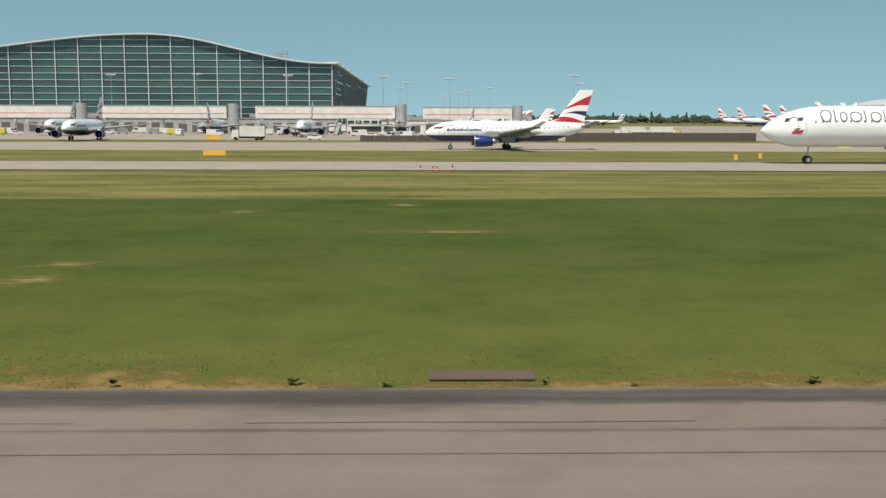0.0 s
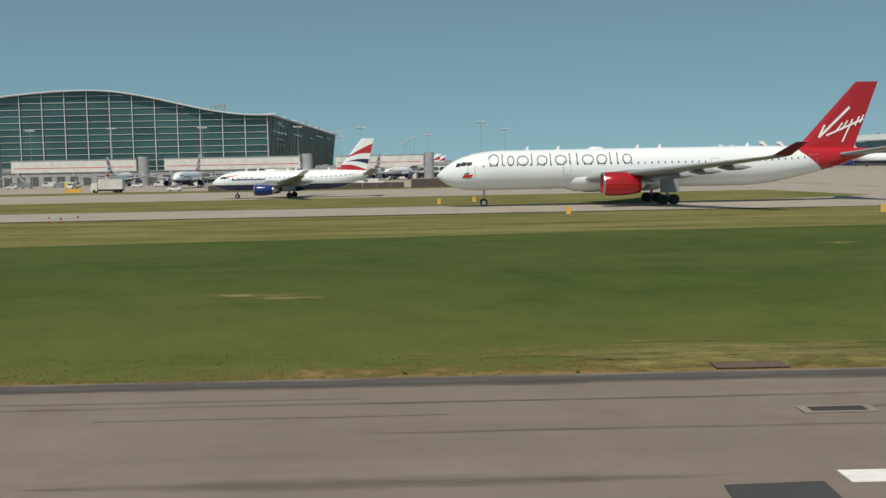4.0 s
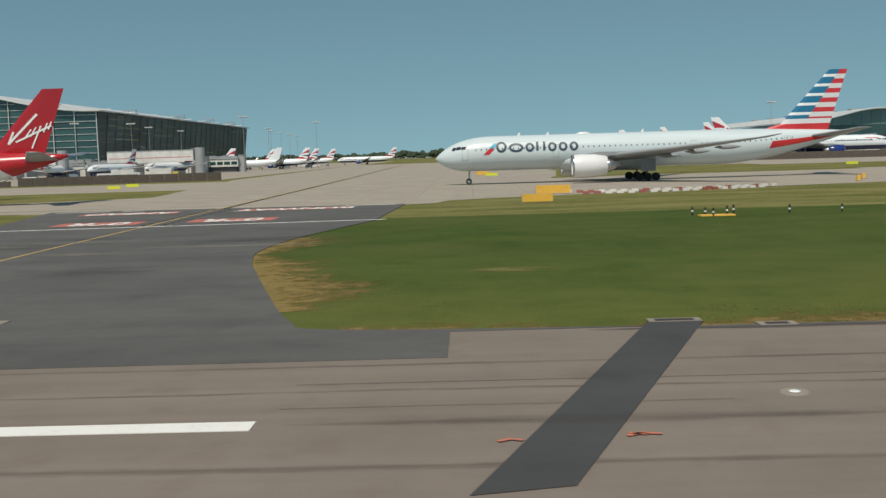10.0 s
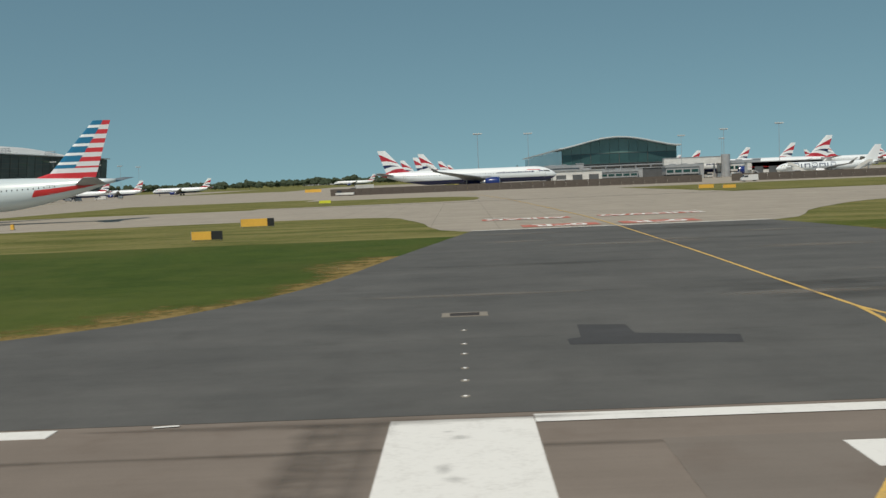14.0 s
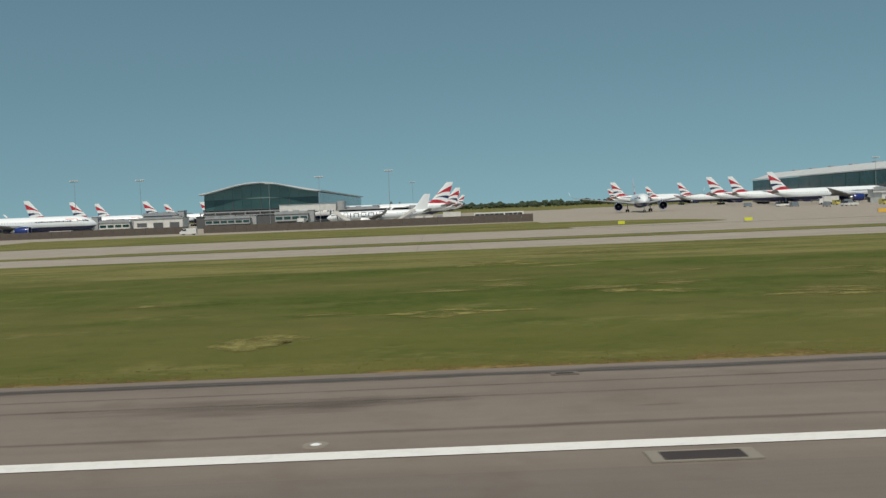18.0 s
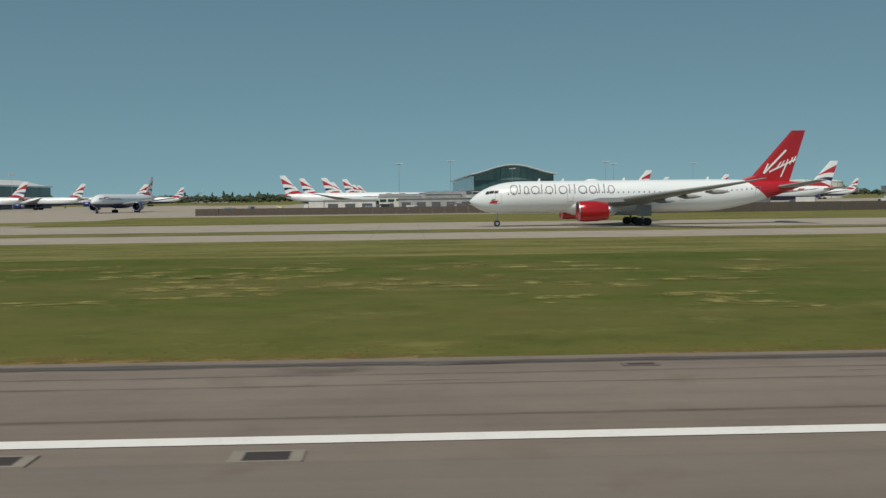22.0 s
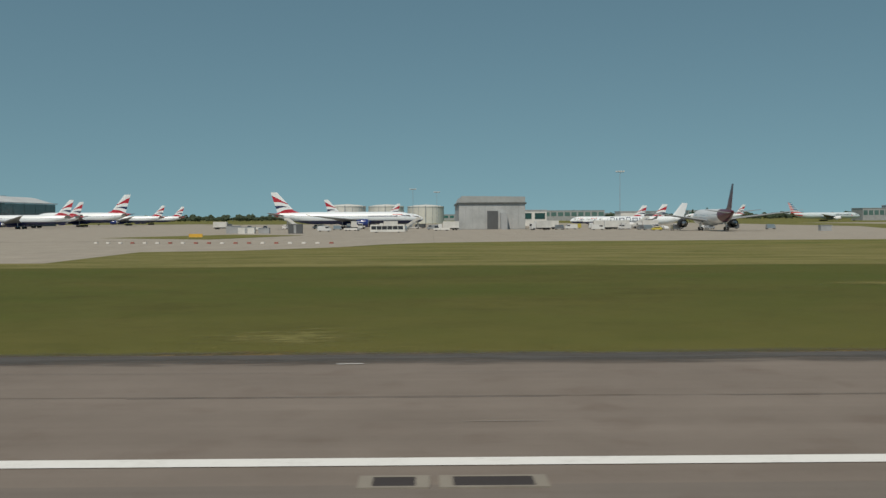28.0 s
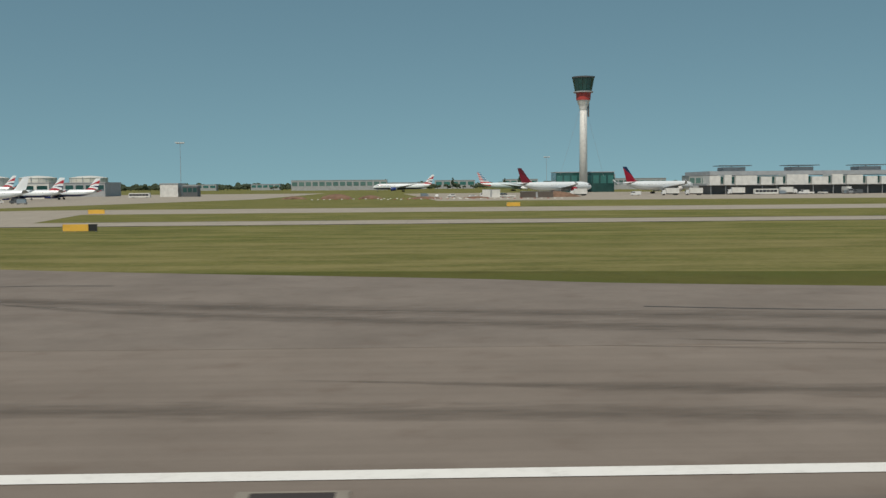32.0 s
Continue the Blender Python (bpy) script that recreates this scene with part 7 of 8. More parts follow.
for x, y, w in ((86, 226, 3.0), (85.2, 241, 3.0), (518.8, 240, 1.6), (261, 262, 3.0), (544, 224, 1.8), (1270, 280, 2.6), (170, 250, 3.0), (900, 214, 1.8), (1262, 190, 2.4)):
    taxi_sign(x, y, w, 0.7, lime=True)


def edge_box(x, y, w=0.5, h=0.9):
    ob = empty("marker_box", "small yellow marker box on the grass", "marker", "yellow markers", (x, y, 0.02))
    part("body", box(new_bm(), -w / 2, w / 2, -0.2, 0.2, 0.1, h), M["sign_yellow"], ob)
    part("foot", box(new_bm(), -w / 2 - 0.1, w / 2 + 0.1, -0.3, 0.3, 0, 0.1), M["collar"], ob)
    return ob


for x, y in ((57.8, 123), (42.9, 162), (48.6, 168), (221.0, 152), (224.8, 160), (801, 139.5)):
    edge_box(x, y)
for x, y in ((745.4, 55.8), (745.2, 65.6)):
    edge_box(x, y, 0.6, 0.4)


def marker_posts(x, y, n, mat, tray):
    ob = empty("marker_posts", "cluster of short striped marker posts", "marker", "marker posts", (x, y, 0.02))
    if tray:
        part("tray", box(new_bm(), -1.3, 1.5, -0.9, 0.3, 0, 0.1), M["sign_yellow"], ob, "yellow base tray")
    for i in range(n):
        a, d = -1.7 + 3.4 * (i + 0.35 * math.sin(2.3 * i)) / (n - 1), 0.9 * math.sin(1.9 * i + 0.6)
        h = 0.62 + 0.08 * math.sin(5.0 * i)
        p = part("post", tube(new_bm(), (a, d, 0.0), (a, d, h), 0.08), mat, ob)
        part("band", tube(new_bm(), (a, d, h * 0.5), (a, d, h * 0.72), 0.09), M["white_logo"], p)
        part("cap", tube(new_bm(), (a, d, h), (a, d, h + 0.12), 0.1, 0.05), M["dark"], p)
    return ob


marker_posts(-2.6, 126.4, 4, M["red_logo"], False)
marker_posts(184.5, 86.4, 5, M["dark"], True)
marker_posts(414.2, 97.2, 3, M["dark"], True)
marker_posts(192.4, 86.2, 2, M["dark"], False)



def crate(x, y, w, d, h, mat, label):
    ob = empty("grass_crate", label, "crate", "small crates on the grass", (x, y, 0.02))
    part("body", box(new_bm(), -w / 2, w / 2, -d / 2, d / 2, 0.08, h), mat, ob)
    part("lid", box(new_bm(), -w / 2 - 0.04, w / 2 + 0.04, -d / 2 - 0.04, d / 2 + 0.04, h, h + 0.07), mat, ob)
    for a in (-1, 1):
        part("skid", box(new_bm(), a * w * 0.3 - 0.08, a * w * 0.3 + 0.08, -d / 2, d / 2, 0, 0.08), M["wall_dark"], ob)
    return ob


crate(371.9, 147.2, 1.3, 0.9, 0.75, M["wall_white"], "small white equipment crate on the grass")
crate(522.0, 90.2, 0.6, 0.45, 0.35, M["wall_white"], "tiny white equipment crate on the grass")
crate(372.6, 150.6, 1.2, 0.9, 0.85, M["fence"], "small brown equipment crate on the grass")
# low plastic barriers, one object a piece
BAR = bpy.data.meshes.new("barrier")
_b = new_bm()
loft(_b, [[(x, -0.22, 0), (x, 0.22, 0), (x, 0.1, 0.36), (x, -0.1, 0.36)] for x in (-0.42, 0.42)])
_b.to_mesh(BAR)
_b.free()


def barrier_row(pts, label, mat="barrier", gap=1.45):
    line = smooth_line(pts, 8)
    acc, last = 0.0, Vector(line[0])
    grp = "low barriers"
    for p in line[1:]:
        v = Vector(p)
        while (v - last).length > gap:
            d = (v - last).normalized()
            last = last + d * gap
            ob = piece("barrier", BAR if mat == "barrier" else BAR_Y, M[mat])
            ob.matrix_basis = pose(last.x, last.y, 0.06, 0, 0, math.degrees(math.atan2(d.y, d.x)))
            tagged(ob, label, "barrier", grp)


BAR_Y = BAR.copy()
BAR_Y.name = "barrier"
BAR_Y.materials.clear()
BAR_Y.transform(Matrix.Diagonal((1.42, 1, 0.7, 1)))
RW = "low red or white plastic barrier block"
barrier_row([(173.5, 139.5), (182, 138), (194, 138.5), (207, 143)], RW)
barrier_row([(178, 133.5), (190, 134), (204, 139)], RW)
barrier_row([(899, 136), (915, 133), (940, 137), (985, 142)], RW)
barrier_row([(905, 141), (930, 143), (960, 141)], RW)
barrier_row([(912, 138), (925, 139), (940, 141)], RW)
barrier_row([(1030, 233), (1058, 226), (1089, 221)], RW, gap=3.1)
barrier_row([(1360, 470), (1400, 490), (1440, 480)], RW, gap=3.1)
barrier_row([(1392, 462), (1436, 470), (1478, 462)], RW, gap=3.1)
barrier_row([(1420, 505), (1448, 498), (1476, 506)], RW, gap=3.1)
barrier_row([(875, 119.2), (890, 117.5)], "low yellow plastic barrier block", "sign_yellow", 1.6)
barrier_row([(896, 124), (960, 131)], "low yellow plastic barrier block", "sign_yellow", 1.6)
barrier_row([(812, 133), (824, 129)], "low yellow plastic barrier block", "sign_yellow", 1.6)


# ---- floodlight masts ----
def mast(h):
    ob = empty("floodlight_mast", "tall thin steel floodlight mast", "light mast", "apron masts")
    part("pole", tube(new_bm(), (0, 0, 0), (0, 0, h), 0.15, 0.08), M["steel"], ob)
    part("crossbar", box(new_bm(), -1.9, 1.9, -0.1, 0.1, h - 0.3, h), M["steel"], ob)
    for a in (-1.7, -0.6, 0.6, 1.7):
        part("lamp_head", box(new_bm(), a - 0.4, a + 0.4, -0.55, 0.1, h, h + 0.45), M["wall_white"], ob, "pale lamp head")
    return ob


MAST = mast(25.0)
MAST.matrix_basis = pose(-62, 470, 0)
for x, y, s in ((-100, 460, 1), (-140, 470, 1), (-20, 480, 1), (10, 470, 0.95), (64, 460, 1), (82, 560, 1), (40, 640, 1), (30, 700, 1), (26, 760, 1), (22, 820, 1), (18, 880, 1), (305, 480, 1), (330, 500, 1), (420, 480, 0.9), (452, 500, 1), (460, 640, 0.9),
                (398, 470, 0.8), (700, 520, 0.9), (728, 560, 1), (760, 540, 0.8), (806, 520, 0.9), (835, 640, 1), (1244, 725, 1.5), (1100, 520, 0.8), (1112, 480, 0.7), (1500, 700, 1.0), (840, 480, 0.8), (-10, 560, 1), (-15, 640, 1)):
    m = copy_thing(MAST, pose(x, y, 0))
    m.scale = (s, s, s)


# ---- ground vehicles ----
def wheels(ob, xs, y, r):
    me = bpy.data.meshes.new("wheel")
    bm = wheel_mesh(r, r * 0.6)
    bm.to_mesh(me)
    bm.free()
    for x in xs:
        for s in (-1, 1):
            w = piece("wheel", me, M["rubber"], ob)
            w.location = (x, s * y, r)


def shape(prof, half):
    """A body from a side profile, drawn in at the top."""
    bm = new_bm()
    zmax = max(z for _, z in prof)
    loft(bm, [[(x, s * half * (1 - 0.12 * max(0, z - 0.9) / max(zmax, 1)), z) for x, z in prof] for s in (-1, 1)])
    bmesh.ops.recalc_face_normals(bm, faces=bm.faces)
    return bm


def car():
    ob = empty("car", "small airside car on the apron", "car", "ground vehicles")
    part("body", shape([(-2.1, 0.35), (-2.15, 0.8), (-1.9, 1.0), (-1.2, 1.05), (-0.6, 1.5), (0.9, 1.55), (1.7, 1.1), (2.1, 0.95), (2.1, 0.35)], 0.88), M["vehicle"], ob)
    for s in (-1, 1):
        part("side_glass", box(new_bm(), -0.9, 1.2, s * 0.86 - 0.02, s * 0.86 + 0.02, 1.08, 1.42), M["cabin"], ob)
    wheels(ob, (-1.35, 1.35), 0.78, 0.32)
    return ob


def van():
    ob = empty("van", "white airside service van", "van", "ground vehicles")
    part("body", shape([(-2.8, 0.4), (-2.8, 1.1), (-2.2, 1.4), (-1.7, 2.2), (2.7, 2.3), (2.8, 0.4)], 1.0), M["vehicle"], ob)
    for s in (-1, 1):
        part("side_glass", box(new_bm(), -1.9, -0.6, s * 0.98 - 0.02, s * 0.98 + 0.02, 1.4, 2.0), M["cabin"], ob)
    part("windscreen", loft(new_bm(), [[(-2.25, y, 1.42), (-2.2, y, 1.42), (-1.75, y, 2.12), (-1.8, y, 2.12)] for y in (-0.85, 0.85)]), M["cabin"], ob)
    wheels(ob, (-1.8, 1.7), 0.88, 0.36)
    return ob


def truck():
    ob = empty("truck", "white box truck on the apron", "truck", "ground vehicles")
    part("cab", shape([(-4.6, 0.5), (-4.7, 1.6), (-4.4, 2.8), (-2.7, 2.9), (-2.7, 0.5)], 1.2), M["vehicle"], ob)
    part("windscreen", box(new_bm(), -4.68, -4.5, -1.05, 1.05, 1.7, 2.6), M["cabin"], ob)
    part("cargo_box", box(new_bm(), -2.4, 4.6, -1.25, 1.25, 1.0, 3.9), M["wall_white"], ob, "white cargo box")
    part("chassis", box(new_bm(), -4.4, 4.5, -0.5, 0.5, 0.5, 1.0), M["dark"], ob)
    wheels(ob, (-3.6, 2.2, 3.4), 1.05, 0.5)
    return ob


def bus():
    ob = empty("bus", "white airport passenger bus", "bus", "ground vehicles")
    part("body", shape([(-6.4, 0.35), (-6.5, 1.2), (-6.3, 3.0), (6.4, 3.05), (6.5, 0.35)], 1.4), M["wall_white"], ob)
    for s in (-1, 1):
        for k in range(6):
            part("window", box(new_bm(), -6 + 2 * k, -4.2 + 2 * k, s * 1.36 - 0.03, s * 1.36 + 0.03, 1.2, 2.5), M["cabin"], ob)
    wheels(ob, (-4.2, 4.2), 1.2, 0.5)
    return ob


def steps():
    ob = empty("boarding_stairs", "mobile boarding stairs with side rails", "stairs", "ground vehicles")
    part("flight", loft(new_bm(), [[(-3.5, y, 0.5), (-2.9, y, 0.5), (3.0, y, 4.3), (4.2, y, 4.3), (4.2, y, 4.6), (2.8, y, 4.6)] for y in (-0.9, 0.9)]), M["steel"], ob)
    for s in (-1, 1):
        part("rail", loft(new_bm(), [[(-3.4, y, 0.8), (2.8, y, 4.7), (4.2, y, 4.7), (4.2, y, 5.8), (2.8, y, 5.8), (-3.4, y, 1.9)] for y in (s * 0.9 - 0.04, s * 0.9 + 0.04)]), M["wall_white"], ob)
    part("chassis", box(new_bm(), -3, 3.6, -0.9, 0.9, 0.4, 0.9), M["vehicle"], ob)
    part("prop", box(new_bm(), 2.6, 2.9, -0.5, 0.5, 0.9, 4.3), M["steel"], ob)
    wheels(ob, (-2.4, 2.6), 0.85, 0.38)
    return ob


def dolly():
    ob = empty("baggage_dolly", "baggage dolly stacked with containers", "cart", "ground vehicles")
    part("deck", box(new_bm(), -2.0, 2.0, -0.9, 0.9, 0.4, 0.55), M["steel"], ob)
    part("container", shape([(-1.8, 0.56), (-1.8, 2.1), (1.2, 2.1), (1.8, 1.3), (1.8, 0.56)], 0.85), M["metal"], ob, "silver freight container")
    wheels(ob, (-1.5, 1.5), 0.8, 0.25)
    return ob


def tug():
    ob = empty("aircraft_tug", "low white aircraft tug", "tug", "ground vehicles")
    part("body", shape([(-3.4, 0.4), (-3.5, 1.2), (3.5, 1.2), (3.5, 0.4)], 1.5), M["wall_white"], ob)
    part("cab", shape([(-3.0, 1.2), (-2.9, 2.0), (-1.4, 2.1), (-1.2, 1.2)], 1.2), M["cabin"], ob)
    wheels(ob, (-2.3, 2.3), 1.2, 0.55)
    return ob


KIT = [f() for f in (car, van, truck, bus, steps, dolly, tug)]
for i, k in enumerate(KIT):
    k.matrix_basis = pose(-70 + 9 * i, 392, 0.03, 0, 0, 20 * i)
CAR, VAN, TRUCK, BUS, STEPS, DOLLY, TUG = KIT
# placed by eye from what stands where
for thing, x, y, rz in ((TRUCK, -52, 300, 0), (CAR, -34, 305, 0), (VAN, -12, 318, 60), (BUS, 62, 300, 0), (TRUCK, 58, 312, 0), (TRUCK, 70, 318, 180), (VAN, 22, 330, 0), (STEPS, 20, 300, 0), (CAR, 8, 305, 10), (CAR, -20, 350, 0),
                        (TUG, 252, 388, 0), (VAN, 300, 400, 0), (TRUCK, 318, 425, 0), (VAN, 392, 340, 0), (BUS, 452, 440, 0), (BUS, 497, 425, 0), (BUS, 505, 428, 0), (TRUCK, 480, 410, 0), (STEPS, 436, 424, 160), (STEPS, 462, 424, 0), (BUS, 436, 520, 90),
                        (VAN, 420, 385, 0), (CAR, 405, 380, 0), (TUG, 635, 470, 0), (TRUCK, 660, 480, 0), (DOLLY, 672, 486, 0), (VAN, 690, 470, 90), (DOLLY, 628, 500, 10), (TRUCK, 700, 470, 0), (BUS, 742, 420, 0), (BUS, 752, 424, 0),
                        (STEPS, 836, 412, 0), (TRUCK, 846, 408, 0), (DOLLY, 858, 405, 0), (DOLLY, 866, 405, 0), (TRUCK, 898, 402, 0), (VAN, 905, 380, 0), (STEPS, 1040, 509, 160), (TRUCK, 1072, 505, 0), (TUG, 1024, 490, 0), (TRUCK, 1088, 508, 0), (STEPS, 1100, 508, 20),
                        (BUS, 1093, 380, 0), (DOLLY, 1060, 470, 0), (DOLLY, 1066, 470, 0), (VAN, 1110, 462, 0), (TRUCK, 1162, 458, 0), (VAN, 1172, 455, 0), (TRUCK, 1184, 452, 0), (DOLLY, 1192, 450, 0), (STEPS, 1206, 470, 0), (DOLLY, 1198, 415, 0),
                        (TRUCK, 1196, 468, 10), (VAN, 1240, 440, 0), (DOLLY, 1250, 420, 0), (BUS, 1238, 640, 0), (TRUCK, 1500, 560, 0), (VAN, 1530, 552, 0), (TRUCK, 1548, 548, 0), (TRUCK, 1560, 545, 0), (BUS, 1600, 548, 0), (VAN, 1620, 546, 0), (TRUCK, 1585, 552, 0), (VAN, 1650, 548, 0)):
    copy_thing(thing, pose(x, y, 0.03, 0, 0, rz))
random.seed(21)
for x0, x1, y0, y1, n in ((-150, 30, 330, 420, 12), (255, 345, 395, 440, 7), (398, 500, 380, 440, 8), (620, 735, 372, 450, 10), (790, 900, 340, 410, 10), (1030, 1120, 400, 470, 6), (1150, 1240, 400, 450, 8), (-190, 0, 375, 435, 22), (-30, 10, 480, 560, 6), (10, 80, 560, 700, 10), (290, 345, 430, 500, 10), (415, 470, 450, 520, 10), (690, 745, 490, 560, 8), (795, 860, 430, 540, 6), (1000, 1115, 470, 540, 10), (1150, 1230, 430, 500, 16), (1570, 1700, 545, 558, 10), (1400, 1480, 500, 560, 10)):
    for _ in range(n):
        copy_thing(random.choice((CAR, VAN, TRUCK, DOLLY, DOLLY, VAN, TUG)), pose(random.uniform(x0, x1), random.uniform(y0, y1), 0.03, 0, 0, random.choice((0, 90, 180, 20, -30))))


# ---- distance: woods, heaps ----
def woods(name, rows, seed, label):
    rnd = random.Random(seed)
    vs, fs = [], []
    for x0, x1, y, h, step in rows:
        x = x0
        while x < x1:
            hh = h * rnd.uniform(0.55, 1.15)
            yy = y + rnd.uniform(-40, 40)
            for _ in range(5):
                cx, cy, cz, r = x + rnd.uniform(-5, 5), yy + rnd.uniform(-4, 4), hh * rnd.uniform(0.35, 0.8), hh * rnd.uniform(0.22, 0.4)
                i = len(vs)
                ring = []
                for lat, q in ((-0.6, 0.8), (0.1, 1.0), (0.7, 0.65)):
                    for k in range(7):
                        a = 6.283 * k / 7 + rnd.uniform(-0.2, 0.2)
                        j = rnd.uniform(0.7, 1.25)
                        vs.append((cx + r * q * j * math.cos(a) * 1.3, cy + r * q * j * math.sin(a), cz + r * lat * j))
                vs.append((cx, cy, cz + r * rnd.uniform(0.9, 1.3)))
                for lv in range(2):
                    for k in range(7):
                        a, b = i + lv * 7 + k, i + lv * 7 + (k + 1) % 7
                        fs.append((a, b, b + 7, a + 7))
                for k in range(7):
                    fs.append((i + 14 + k, i + 14 + (k + 1) % 7, i + 21))
            i = len(vs)
            for k in range(5):
                a = 6.283 * k / 5
                vs.append((x + 0.5 * math.cos(a), yy + 0.5 * math.sin(a), 0))
                vs.append((x + 0.3 * math.cos(a), yy + 0.3 * math.sin(a), hh * 0.5))
            for k in range(5):
                a, b = i + 2 * k, i + 2 * ((k + 1) % 5)
                fs.append((a, b, b + 1, a + 1))
            x += step * rnd.uniform(0.6, 1.4)
    me = bpy.data.meshes.new(name)
    me.from_pydata(vs, [], fs)
    return tagged(piece(name, me, M["leaf"]), label, "trees", kind="stuff")


woods("distant_woods", [(-1300, 3400, 1900, 9, 5), (-1300, 3400, 2150, 12, 7), (-1300, 500, 1700, 12, 6), (-100, 500, 1500, 9, 12), (1180, 1700, 1650, 9, 14)], 11, "uneven dark green woods along the horizon")


def poplar(x, y, h):
    rnd = random.Random(int(x))
    ob = empty("tree", "slim dark green tree on the horizon", "tree", "slim trees", (x, y, 0))
    part("trunk", tube(new_bm(), (0, 0, 0), (0, 0, h * 0.6), 0.35, 0.12, 6), M["bark"], ob)
    bm = new_bm()
    for k in range(26):
        z = h * (0.2 + 0.8 * k / 26)
        r = h * 0.12 * math.sin(math.pi * (0.15 + 0.8 * k / 26)) + 0.3
        a = rnd.uniform(0, 6.28)
        cx, cy = r * 0.6 * math.cos(a), r * 0.6 * math.sin(a)
        ring = [bm.verts.new((cx + r * rnd.uniform(0.6, 1.1) * math.cos(t), cy + r * rnd.uniform(0.6, 1.1) * math.sin(t), z + rnd.uniform(-0.4, 0.4))) for t in (6.283 * i / 6 for i in range(6))]
        up, dn = bm.verts.new((cx, cy, z + h * 0.08)), bm.verts.new((cx, cy, z - h * 0.05))
        for i in range(6):
            bm.faces.new((ring[i], ring[(i + 1) % 6], up))
            bm.faces.new((ring[(i + 1) % 6], ring[i], dn))
    part("crown", bm, M["leaf"], ob)
    return ob


for x, h in ((330, 26), (352, 22), (376, 24), (395, 28), (410, 25), (440, 22), (455, 27), (470, 23), (520, 20), (1330, 22), (1355, 24), (1470, 26), (1560, 24), (1585, 28)):
    poplar(x, 1750, h * 0.72)


def heap(x, y, w, h, seed):
    rnd = random.Random(seed)
    ob = empty("soil_heap", "heap of reddish excavated soil", "soil heap", "soil heaps", (x, y, 0))
    bm = new_bm()
    rings = []
    for q, z in ((1, 0), (0.75, 0.5), (0.4, 0.85), (0.1, 1.0)):
        rings.append([(w / 2 * q * rnd.uniform(0.85, 1.1) * math.cos(a), w / 4 * q * rnd.uniform(0.8, 1.1) * math.sin(a), h * z) for a in (6.283 * i / 16 for i in range(16))])
    loft(bm, rings)
    part("mound", bm, M["soil"], ob)
    return ob


for x, y, w, h, s in ((1372, 500, 18, 2.6, 1), (1388, 505, 12, 1.8, 2), (1350, 510, 14, 1.5, 3), (1415, 490, 16, 1.2, 4), (1482, 520, 26, 3.0, 5), (1440, 495, 14, 1.0, 6)):
    heap(x, y, w, h, s)


def cabin(x, y, w, h, mat, label):
    ob = empty("site_cabin", label, "cabin", "site cabins", (x, y, 0.02))
    part("wall", box(new_bm(), -w / 2, w / 2, -1.3, 1.3, -0.03, h), M[mat], ob)
    part("roof", box(new_bm(), -w / 2 - 0.1, w / 2 + 0.1, -1.4, 1.4, h, h + 0.12), M["wall_grey"], ob)
    part("door", box(new_bm(), -0.5, 0.4, -1.34, -1.3, 0.15, h - 0.3), M["wall_grey"], ob)
    return ob


for x, y, w, h, m, lab in ((1449, 520, 9, 4, "wall_white", "white site cabin beside the soil heaps"), (1470, 500, 16, 3, "fence", "long dark brown site cabin beside soil heaps"), (1042, 372, 6, 2.4, "wall_white", "small white hut on the apron edge"), (1036, 378, 5, 2.8, "wall_grey", "small grey equipment box on the apron"), (1060, 370, 5, 3.4, "wall_dark", "dark equipment cabin on the apron"), (1048, 374, 4, 2, "wall_grey", "small grey equipment box on the apron"),
                          (1254, 372, 4, 2, "wall_grey", "small grey equipment box on the apron"), (470, 404, 7, 3, "wall_white", "white ground-power cabin near the stands"), (722, 390, 5, 3, "wall_dark", "dark equipment cabin on the apron"), (796, 400, 6, 3.2, "wall_dark", "dark equipment cabin on the apron")):
    cabin(x, y, w, h, m, lab)


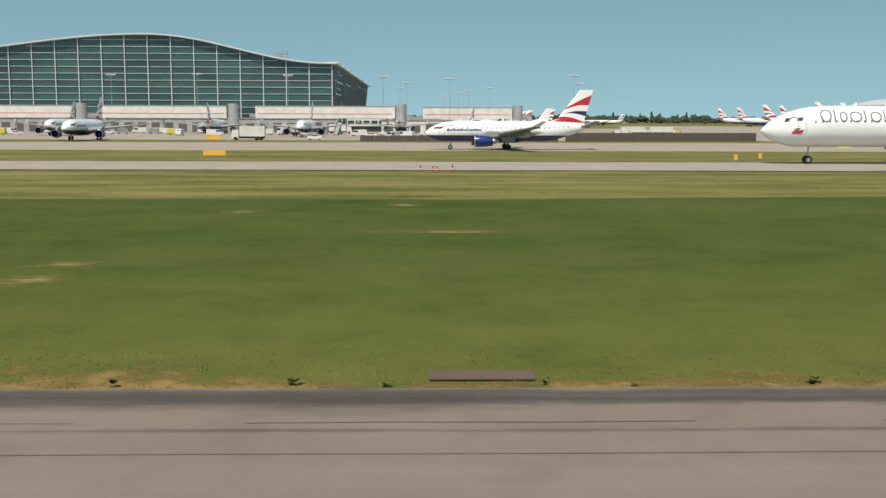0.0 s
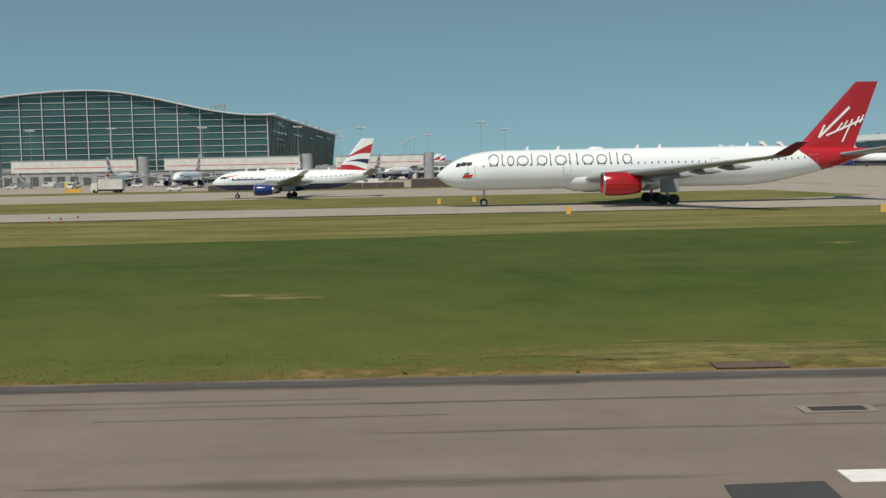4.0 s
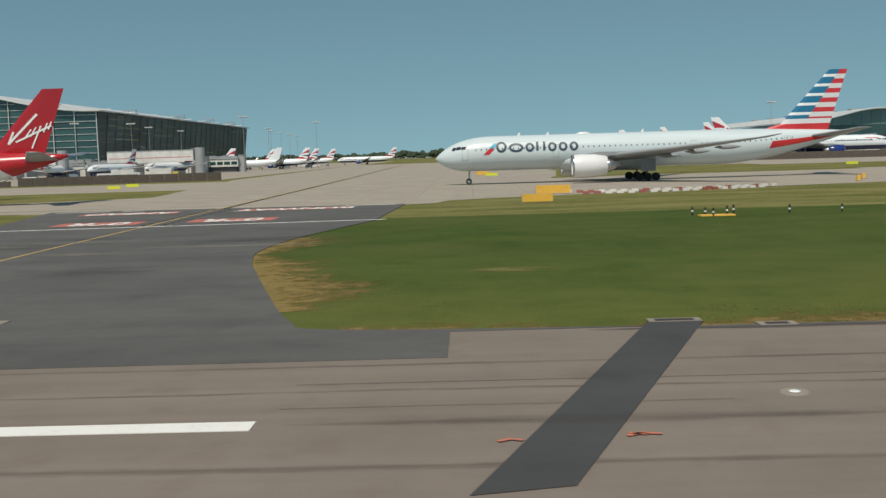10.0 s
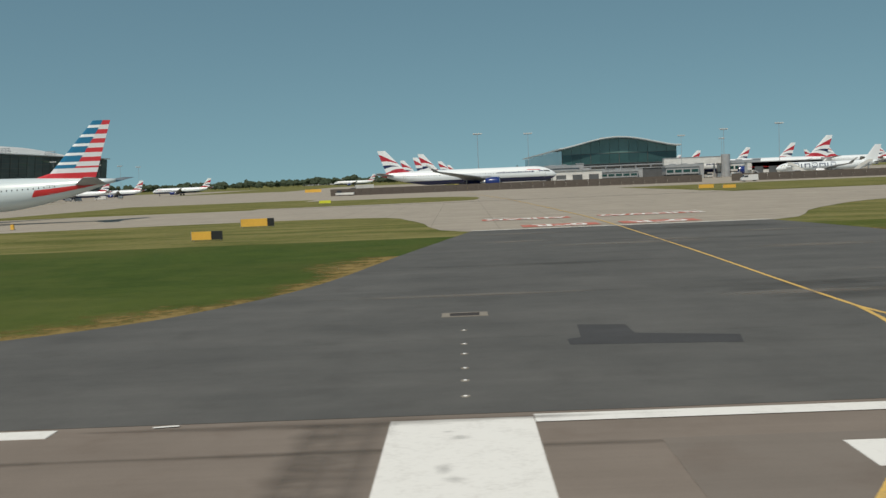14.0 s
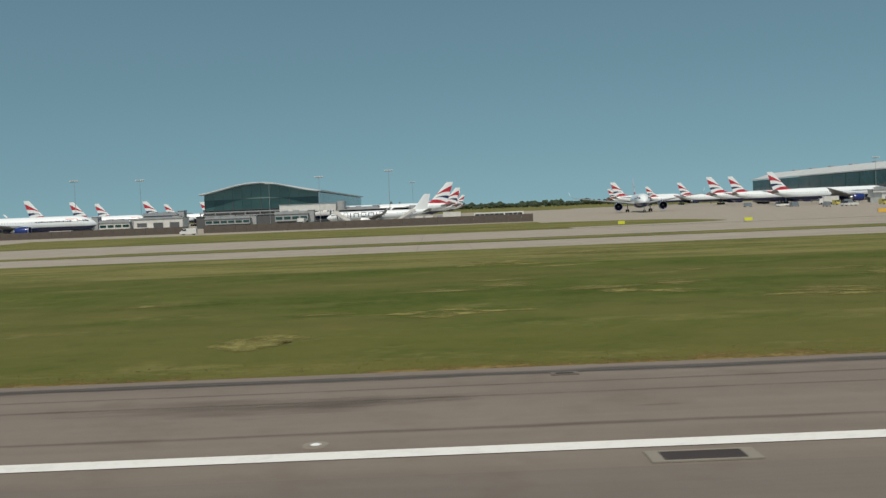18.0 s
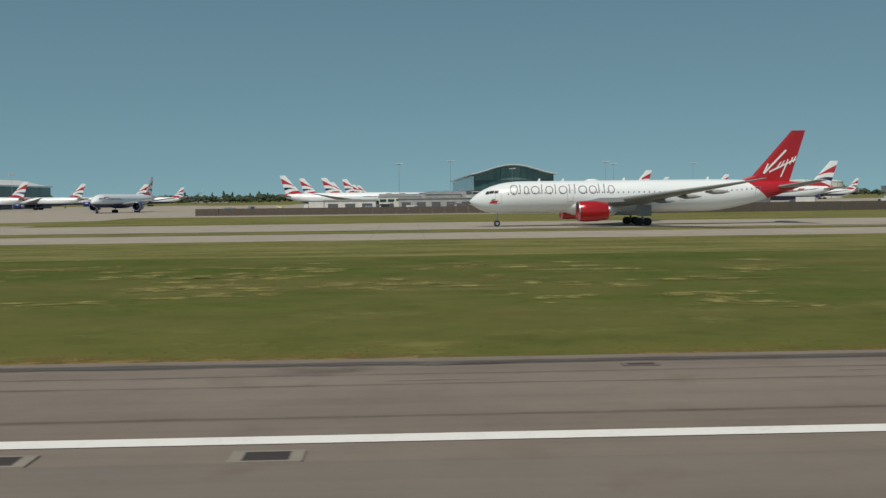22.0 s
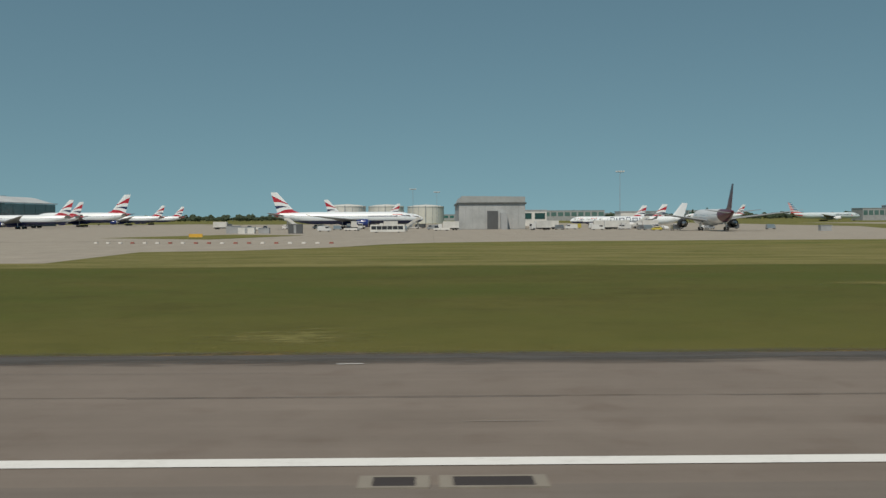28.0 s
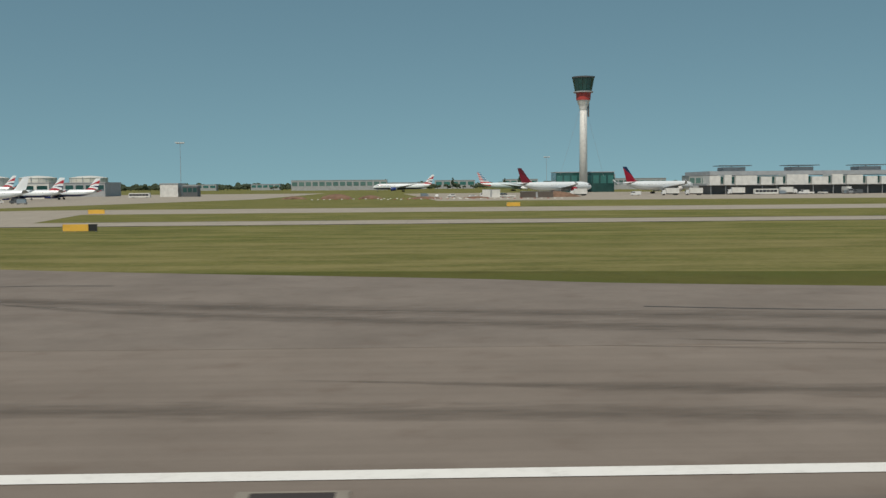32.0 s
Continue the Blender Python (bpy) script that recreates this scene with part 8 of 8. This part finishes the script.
def low_store(x0, x1, y, h, mat, label):
    ob = empty("stand_store", label, "building", "stand buildings")
    part("wall", box(new_bm(), x0, x1, y, y + 12, 0, h), M[mat], ob)
    part("roof", box(new_bm(), x0 - 0.4, x1 + 0.4, y - 0.4, y + 12.4, h, h + 0.35), M["wall_grey"], ob)
    n = max(2, int((x1 - x0) / 6))
    for i in range(n):
        a = x0 + (x1 - x0) * (i + 0.2) / n
        part("bay_door", box(new_bm(), a, a + (x1 - x0) * 0.6 / n, y - 0.1, y, 0.2, h * 0.7), M["wall_dark"], ob)
    return ob


low_store(338, 360, 460, 6, "wall_white", "white pier-end building on the stand")
low_store(352, 410, 520, 6, "wall_dark", "dark pier-end building under the satellite")
low_store(430, 462, 470, 6.5, "wall_white", "white stand building with dark doors")
low_store(745, 790, 575, 6.5, "wall_dark", "dark pier-end building under the satellite")
low_store(700, 738, 430, 5, "wall_grey", "grey stand building with dark doors")
low_store(668, 690, 440, 4.5, "wall_white", "white stand building with dark bay doors")
low_store(-190, -40, 470, 6, "wall_grey", "grey stand offices under the terminal")
low_store(0, 34, 500, 8, "wall_white", "white pier building beside the terminal")
low_store(-20, 10, 455, 5.5, "wall_white", "white stand offices under the terminal")


# ---- inset taxiway lights ----
def inset_light(x, y, size=1.0):
    ob = empty("inset_light", "small round steel light set into the taxiway", "light", "inset taxiway lights", (x, y, 0.062))
    part("rim", tube(new_bm(), (0, 0, -0.02), (0, 0, 0.012), 0.13 * size, 0.12 * size, 16), M["collar"], ob)
    part("lens", tube(new_bm(), (0, 0, 0.012), (0, 0, 0.025), 0.05 * size, 0.04 * size, 10), M["white_logo"], ob, "pale glass lens")
    return ob


for y in (25.5, 27.5, 29.3, 31.7, 33.6, 36.6):
    inset_light(295.95, y)
for x, y in ((55.8, 23.7), (114.4, 24.7), (171.7, 25.5), (228.9, 24.0), (472.5, 24.0), (534.3, 24.0)):
    inset_light(x, y, 2.6)


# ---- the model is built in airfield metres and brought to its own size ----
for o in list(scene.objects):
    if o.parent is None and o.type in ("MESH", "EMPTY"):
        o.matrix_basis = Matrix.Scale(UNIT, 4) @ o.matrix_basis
